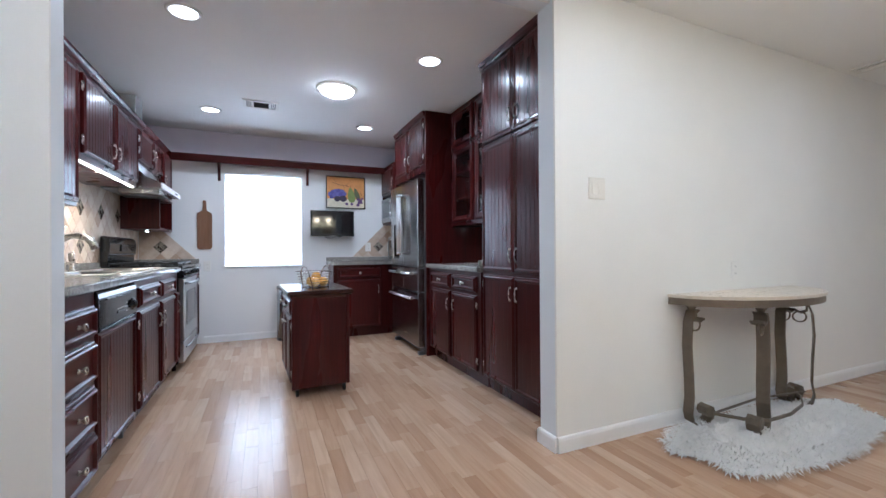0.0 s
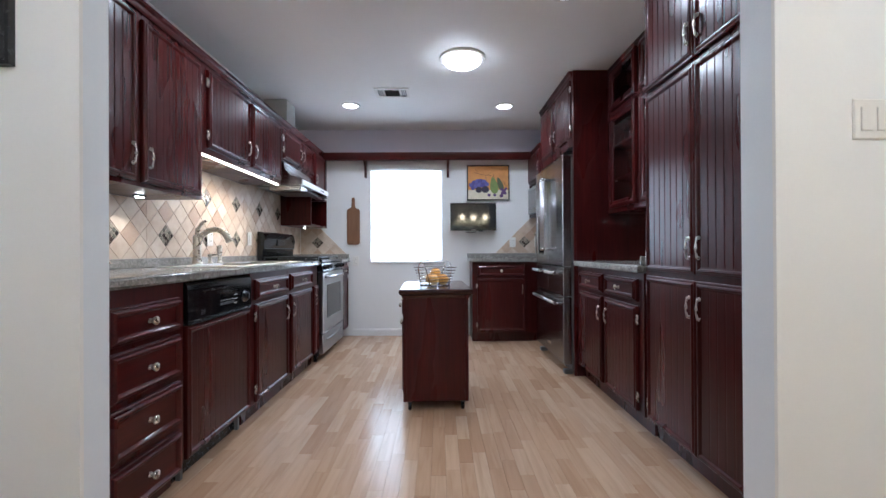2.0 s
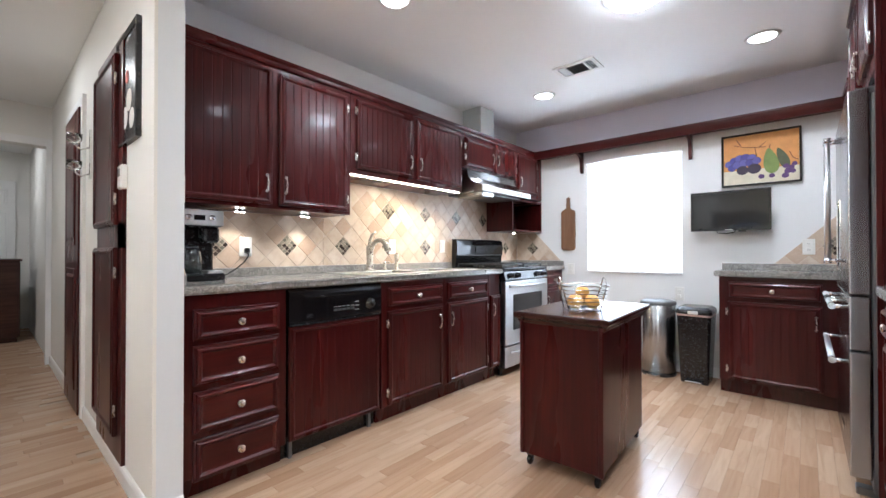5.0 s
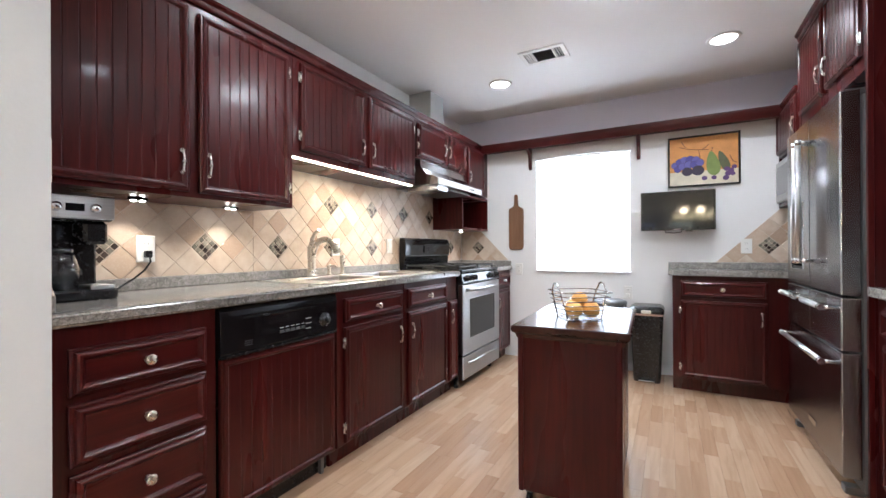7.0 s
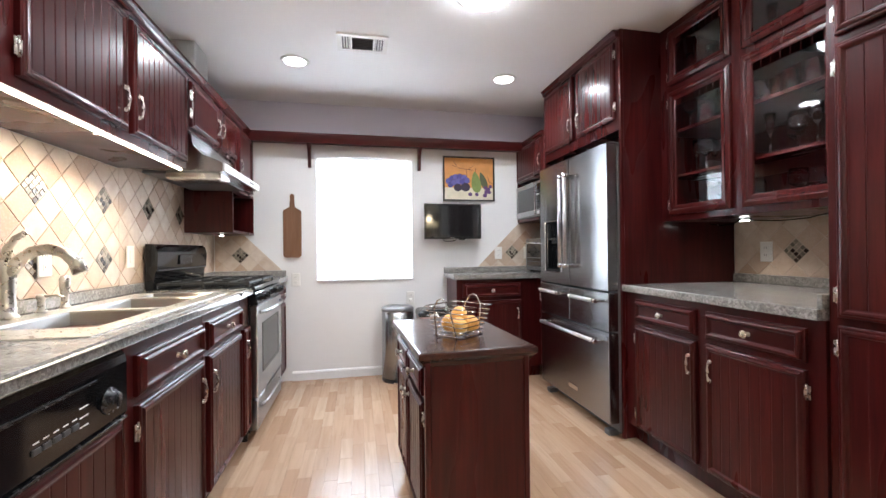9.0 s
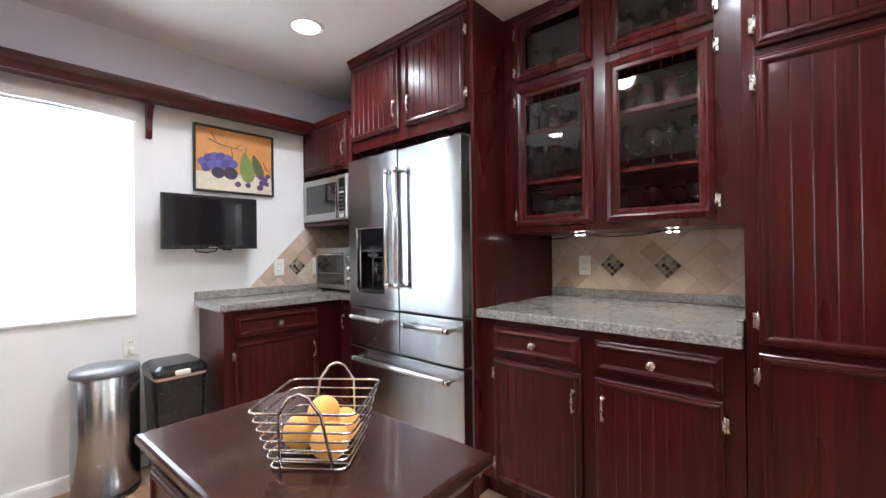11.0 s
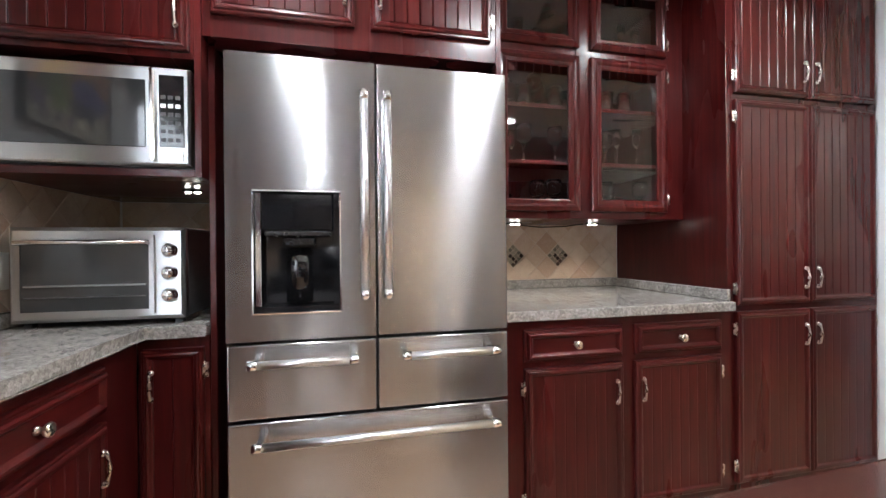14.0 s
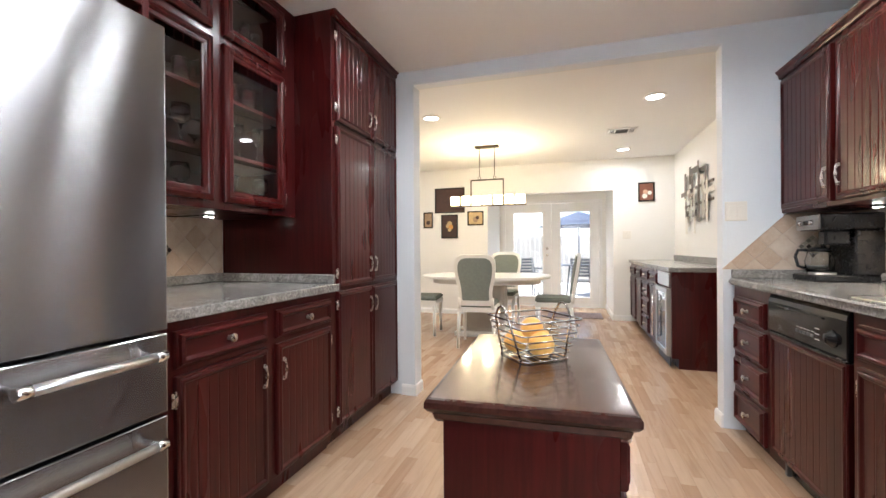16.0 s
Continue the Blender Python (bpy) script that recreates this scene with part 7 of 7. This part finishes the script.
part("casing", box_set([(0.0, 0.018, 1.595, 1.634, 0, 2.06), (0.0, 0.018, 0.73, 0.80, 0, 2.06), (0.0, 0.018, 0.73, 1.634, 2.0605, 2.13)]), TRIM, hf)
fd3 = tagged(thing("door_4", pose(-6.76, 0, 0), "white six-panel door at the far end", "door"), kind="structure")
part("door_leaf", bx(0.0, 0.035, 0.72, 1.50, 0.01, 2.03, 0.003), TRIM, fd3)
for z0, z1 in ((0.20, 0.85), (0.98, 1.60), (1.70, 1.92)):
    for y0, y1 in ((0.80, 1.07), (1.15, 1.42)):
        bm = bmesh.new()
        loft(bm, y0, y1, z0, z1, [(0, 0.0), (0.004, -0.005), (0.02, -0.002), (0.035, -0.006)])
        pp = part("panel", bm, TRIM, fd3)
        pp.matrix_basis = pose(0.0352, 0, 0, 0, 0, 90)
chst = thing("dresser", pose(-6.0, 0.75, 0), "dark brown wooden chest in the far room", "dresser")
part("body", bx(-0.4, 0.4, 0.0, 0.75, 0.05, 0.95, 0.006), DARKWOOD, chst)
part("top", bx(-0.42, 0.42, -0.015, 0.765, 0.9505, 0.98, 0.006), DARKWOOD, chst)
part("plinth", bx(-0.38, 0.38, 0.02, 0.73, 0.0, 0.0495), DARKWOOD, chst)
lamp("hall_lamp", "AREA", pose(-2.4, 1.05, CEIL - 0.02), 9, (1.0, 0.92, 0.82), disk=0.14)
lamp("far_room_lamp", "AREA", pose(-5.4, 1.05, CEIL - 0.02), 8, (1.0, 0.92, 0.82), disk=0.14)
hl = copy_thing(first_can, pose(-2.4, 1.05, CEIL))
hl = copy_thing(first_can, pose(-5.4, 1.05, CEIL))

# ---- backsplash tiles, laid corner-wise ----
D = 0.142
GAP = 0.0028


def clip(poly, edge_a, edge_b):
    """Keeps the part of a polygon to the left of the line from edge_a to edge_b."""
    out = []
    ax, ay = edge_a
    dx, dy = edge_b[0] - ax, edge_b[1] - ay
    side = [dx * (y - ay) - dy * (x - ax) for x, y in poly]
    for i, p in enumerate(poly):
        q, s, t = poly[(i + 1) % len(poly)], side[i], side[(i + 1) % len(poly)]
        if s >= 0:
            out.append(p)
        if (s >= 0) != (t >= 0):
            k = s / (s - t)
            out.append((p[0] + (q[0] - p[0]) * k, p[1] + (q[1] - p[1]) * k))
    return out


def area(poly):
    return abs(sum(a[0] * b[1] - b[0] * a[1] for a, b in zip(poly, poly[1:] + poly[:1]))) / 2


def tile_bm(poly, thick=0.0030):
    bm = bmesh.new()
    cx, cy = sum(p[0] for p in poly) / len(poly), sum(p[1] for p in poly) / len(poly)
    rings = []
    for shrink, h in ((0.0, 0.0), (0.0, thick - 0.0012), (0.0016, thick)):
        ring = []
        for x, y in poly:
            d = math.hypot(x - cx, y - cy) or 1
            k = max(0.0, 1 - shrink * 1.4 / d)
            ring.append(bm.verts.new((cx + (x - cx) * k, -h, cy + (y - cy) * k)))
        rings.append(ring)
    n = len(poly)
    for a, b in zip(rings, rings[1:]):
        for k in range(n):
            bm.faces.new((a[k], a[(k + 1) % n], b[(k + 1) % n], b[k]))
    bm.faces.new(rings[-1])
    return bm


WHOLE = [(0, -D / 2 + GAP), (D / 2 - GAP, 0), (0, D / 2 - GAP), (-D / 2 + GAP, 0)]
whole_me = None


def mosaic_material():
    m, n, l = nodes_of("mosaic_chips")
    b = n["Principled BSDF"]
    rnd = n.new("ShaderNodeNewGeometry").outputs["Random Per Island"]
    c = ramp(n, l, rnd, [(0.0, (0.035, 0.026, 0.022)), (0.28, (0.075, 0.055, 0.045)), (0.45, (0.17, 0.155, 0.125)), (0.6, (0.26, 0.23, 0.18)), (0.8, (0.34, 0.30, 0.24)), (1.0, (0.10, 0.075, 0.06))])
    n["Color Ramp"].color_ramp.interpolation = "CONSTANT"
    l.new(c, b.inputs["Base Color"])
    b.inputs["Roughness"].default_value = 0.18
    return m


MOSAIC = mosaic_material()


def mosaic_bm():
    bm = bmesh.new()
    s = (D / 2 - GAP) / 4
    for i in range(4):
        for j in range(4):
            u, v = (i - 1.5) * s * 2 / 2, (j - 1.5) * s * 2 / 2
            cx, cz = (u - v), (u + v)
            r = s * 0.90
            poly = [(cx, cz - r), (cx + r, cz), (cx, cz + r), (cx - r, cz)]
            low = [bm.verts.new((x, -0.001, z)) for x, z in poly]
            top = [bm.verts.new((cx + (x - cx) * 0.86, -0.0036, cz + (z - cz) * 0.86)) for x, z in poly]
            for k in range(4):
                bm.faces.new((low[k], low[(k + 1) % 4], top[(k + 1) % 4], top[k]))
            bm.faces.new(top)
    return bm


mosaic_me = None


def backsplash(name, m, region, origin, decos, cuts=()):
    """Tiles over a convex region (u, z), on a wall whose plane is that of m; decos: lattice places of mosaic inserts."""
    global whole_me, mosaic_me
    us = [p[0] for p in region]
    zs = [p[1] for p in region]
    bm = bmesh.new()
    prism(bm, region, 0.0002, 0.0030, pose(0, 0, 0, 90))
    sheet = tagged(part(name, bm, GROUT), "beige tumbled stone tile backsplash laid in diamonds", "", "", "structure")
    sheet.matrix_world = m
    edges = list(zip(region, region[1:] + region[:1]))
    a0, a1 = math.floor((min(us) - origin[0]) / (D / 2)) - 1, math.ceil((max(us) - origin[0]) / (D / 2)) + 1
    b0, b1 = math.floor((min(zs) - origin[1]) / (D / 2)) - 1, math.ceil((max(zs) - origin[1]) / (D / 2)) + 1
    for a in range(a0, a1 + 1):
        for b in range(b0, b1 + 1):
            if (a + b) % 2:
                continue
            cu, cz = origin[0] + a * D / 2, origin[1] + b * D / 2
            poly = [(cu + x, cz + z) for x, z in WHOLE]
            full = area(poly)
            for e in edges:
                poly = clip(poly, *e)
                if len(poly) < 3:
                    break
            if len(poly) < 3 or area(poly) < 0.04 * full:
                continue
            whole = area(poly) > 0.999 * full
            if whole and (a, b) in decos:
                if mosaic_me is None:
                    t = part("mosaic_tile", mosaic_bm(), MOSAIC, sheet, "square of small dark and pale mosaic chips")
                    mosaic_me = t.data
                else:
                    t = new("mosaic_tile", mosaic_me)
                    t.parent = sheet
                    t["label"] = "square of small dark and pale mosaic chips"
                t.location = (cu, -0.003, cz)
            elif whole:
                if whole_me is None:
                    t = part("tile", tile_bm(WHOLE), TILE, sheet)
                    whole_me = t.data
                else:
                    t = new("tile", whole_me)
                    t.parent = sheet
                t.location = (cu, -0.003, cz)
            else:
                t = part("tile", tile_bm([(x - cu, z - cz) for x, z in poly]), TILE, sheet)
                t.location = (cu, -0.003, cz)
    return sheet


def rect(u0, u1, z0, z1):
    return [(u0, z0), (u1, z0), (u1, z1), (u0, z1)]


# on the left wall, u runs with y
LW = pose(LX, 0, 0, 0, 0, 90)
O = (2.50, 1.10)
low_row = {(6 * k, 0) for k in range(-2, 8)}
high_row = {(6 * k, 4) for k in range(2, 7)}
decos = low_row | high_row
backsplash("backsplash_1", LW, rect(PY1 + 0.022, 2.761, 0.966, 1.294), O, decos)
backsplash("backsplash_2", LW, rect(2.763, 3.900, 0.966, 1.563), O, decos)
backsplash("backsplash_3", LW, rect(3.902, 4.699, 0.90, 1.70), O, decos)
backsplash("backsplash_4", LW, rect(4.701, FY - 0.001, 0.966, 1.269), O, decos)
# stepped ends on the neighbouring walls
backsplash("backsplash_5", pose(0, PY1, 0, 0, 0, 180), [(0.50, 0.966), (-LX - 0.002, 0.966), (-LX - 0.002, 1.294), (0.828, 1.294)], (0.95, 1.10), {(0, 0)})
backsplash("backsplash_6", pose(0, FY, 0), [(LX + 0.012, 0.966), (-0.578, 0.966), (-0.881, 1.269), (LX + 0.012, 1.269)], (-0.915, 1.10), {(0, 0)})
backsplash("backsplash_7", pose(0, FY, 0), [(1.195, 0.966), (RX - 0.012, 0.966), (RX - 0.012, 1.384), (1.613, 1.384)], (1.537, 1.10), {(0, 0)})
RWALL = pose(RX, 0, 0, 0, 0, -90)
backsplash("backsplash_8", RWALL, rect(-(FY - 0.012), -4.692, 0.966, 1.384), (-5.0, 1.10), set())
backsplash("backsplash_9", RWALL, rect(-3.683, -2.633, 0.966, 1.284), (-3.314, 1.105), {(0, 0), (4, 0)})

# ---- floor strips: short pale boards, running with the kitchen ----
rf = random.Random(11)
floor_ob = bpy.data.objects["floor"]
SWID = 0.066
near, far = [], []
x = -6.9
while x < 5.9:
    y = -3.4 + rf.uniform(-0.4, 0.0)
    while y < FY:
        ln = rf.choice((0.24, 0.30, 0.36, 0.42, 0.50))
        y0, y1 = max(y, -3.28), min(y + ln, FY - 0.002)
        cx, cy = x + SWID / 2, (y0 + y1) / 2
        if y1 - y0 > 0.02:
            inside = (LX < cx < RX and cy > 1.5) or (cy <= 1.7 and cy > -2.2) or (RX0 - 0.1 < cx < RX1 + 0.1 and cy <= -2.0)
            if cy > 1.8 and not (LX < cx < RX):
                inside = False
            if inside:
                shown = -0.62 < cx < 1.62 and 1.3 < cy < 4.35
                (near if shown else far).append((x, y0, y1))
        y += ln
    x += SWID
near.sort(key=lambda s: abs((s[1] + s[2]) / 2 - 2.4) + 0.6 * abs(s[0] - 0.5))
far += near[300:]
strip_me = {}
for x, y0, y1 in near[:300]:
    key = round(y1 - y0, 3)
    if key not in strip_me:
        bm = bmesh.new()
        h = key / 2
        a = [bm.verts.new(p) for p in ((0.0002, -h + 0.0002, -0.004), (SWID - 0.0002, -h + 0.0002, -0.004), (SWID - 0.0002, h - 0.0002, -0.004), (0.0002, h - 0.0002, -0.004))]
        b = [bm.verts.new(p) for p in ((0.0005, -h + 0.0005, 0.0), (SWID - 0.0005, -h + 0.0005, 0.0), (SWID - 0.0005, h - 0.0005, 0.0), (0.0005, h - 0.0005, 0.0))]
        for k in range(4):
            bm.faces.new((a[k], a[(k + 1) % 4], b[(k + 1) % 4], b[k]))
        bm.faces.new(b)
        ob = part("floor_strip", bm, FLOOR, floor_ob)
        strip_me[key] = ob.data
    else:
        ob = new("floor_strip", strip_me[key])
        ob.parent = floor_ob
    ob.location = (x, (y0 + y1) / 2, 0)
verts, faces = [], []
for x, y0, y1 in far:
    b = len(verts)
    verts += [(x + 0.0002, y0 + 0.0002, -0.004), (x + SWID - 0.0002, y0 + 0.0002, -0.004), (x + SWID - 0.0002, y1 - 0.0002, -0.004), (x + 0.0002, y1 - 0.0002, -0.004), (x + 0.0005, y0 + 0.0005, 0.0), (x + SWID - 0.0005, y0 + 0.0005, 0.0), (x + SWID - 0.0005, y1 - 0.0005, 0.0), (x + 0.0005, y1 - 0.0005, 0.0)]
    faces += [(b + 4, b + 5, b + 6, b + 7)] + [(b + k, b + (k + 1) % 4, b + 4 + (k + 1) % 4, b + 4 + k) for k in range(4)]
me = bpy.data.meshes.new("floor_strips")
me.from_pydata(verts, [], faces)
me.materials.append(FLOOR_STUFF)
rest = new("floor_strips", me)
rest.parent = floor_ob
rest["kind"] = "stuff"
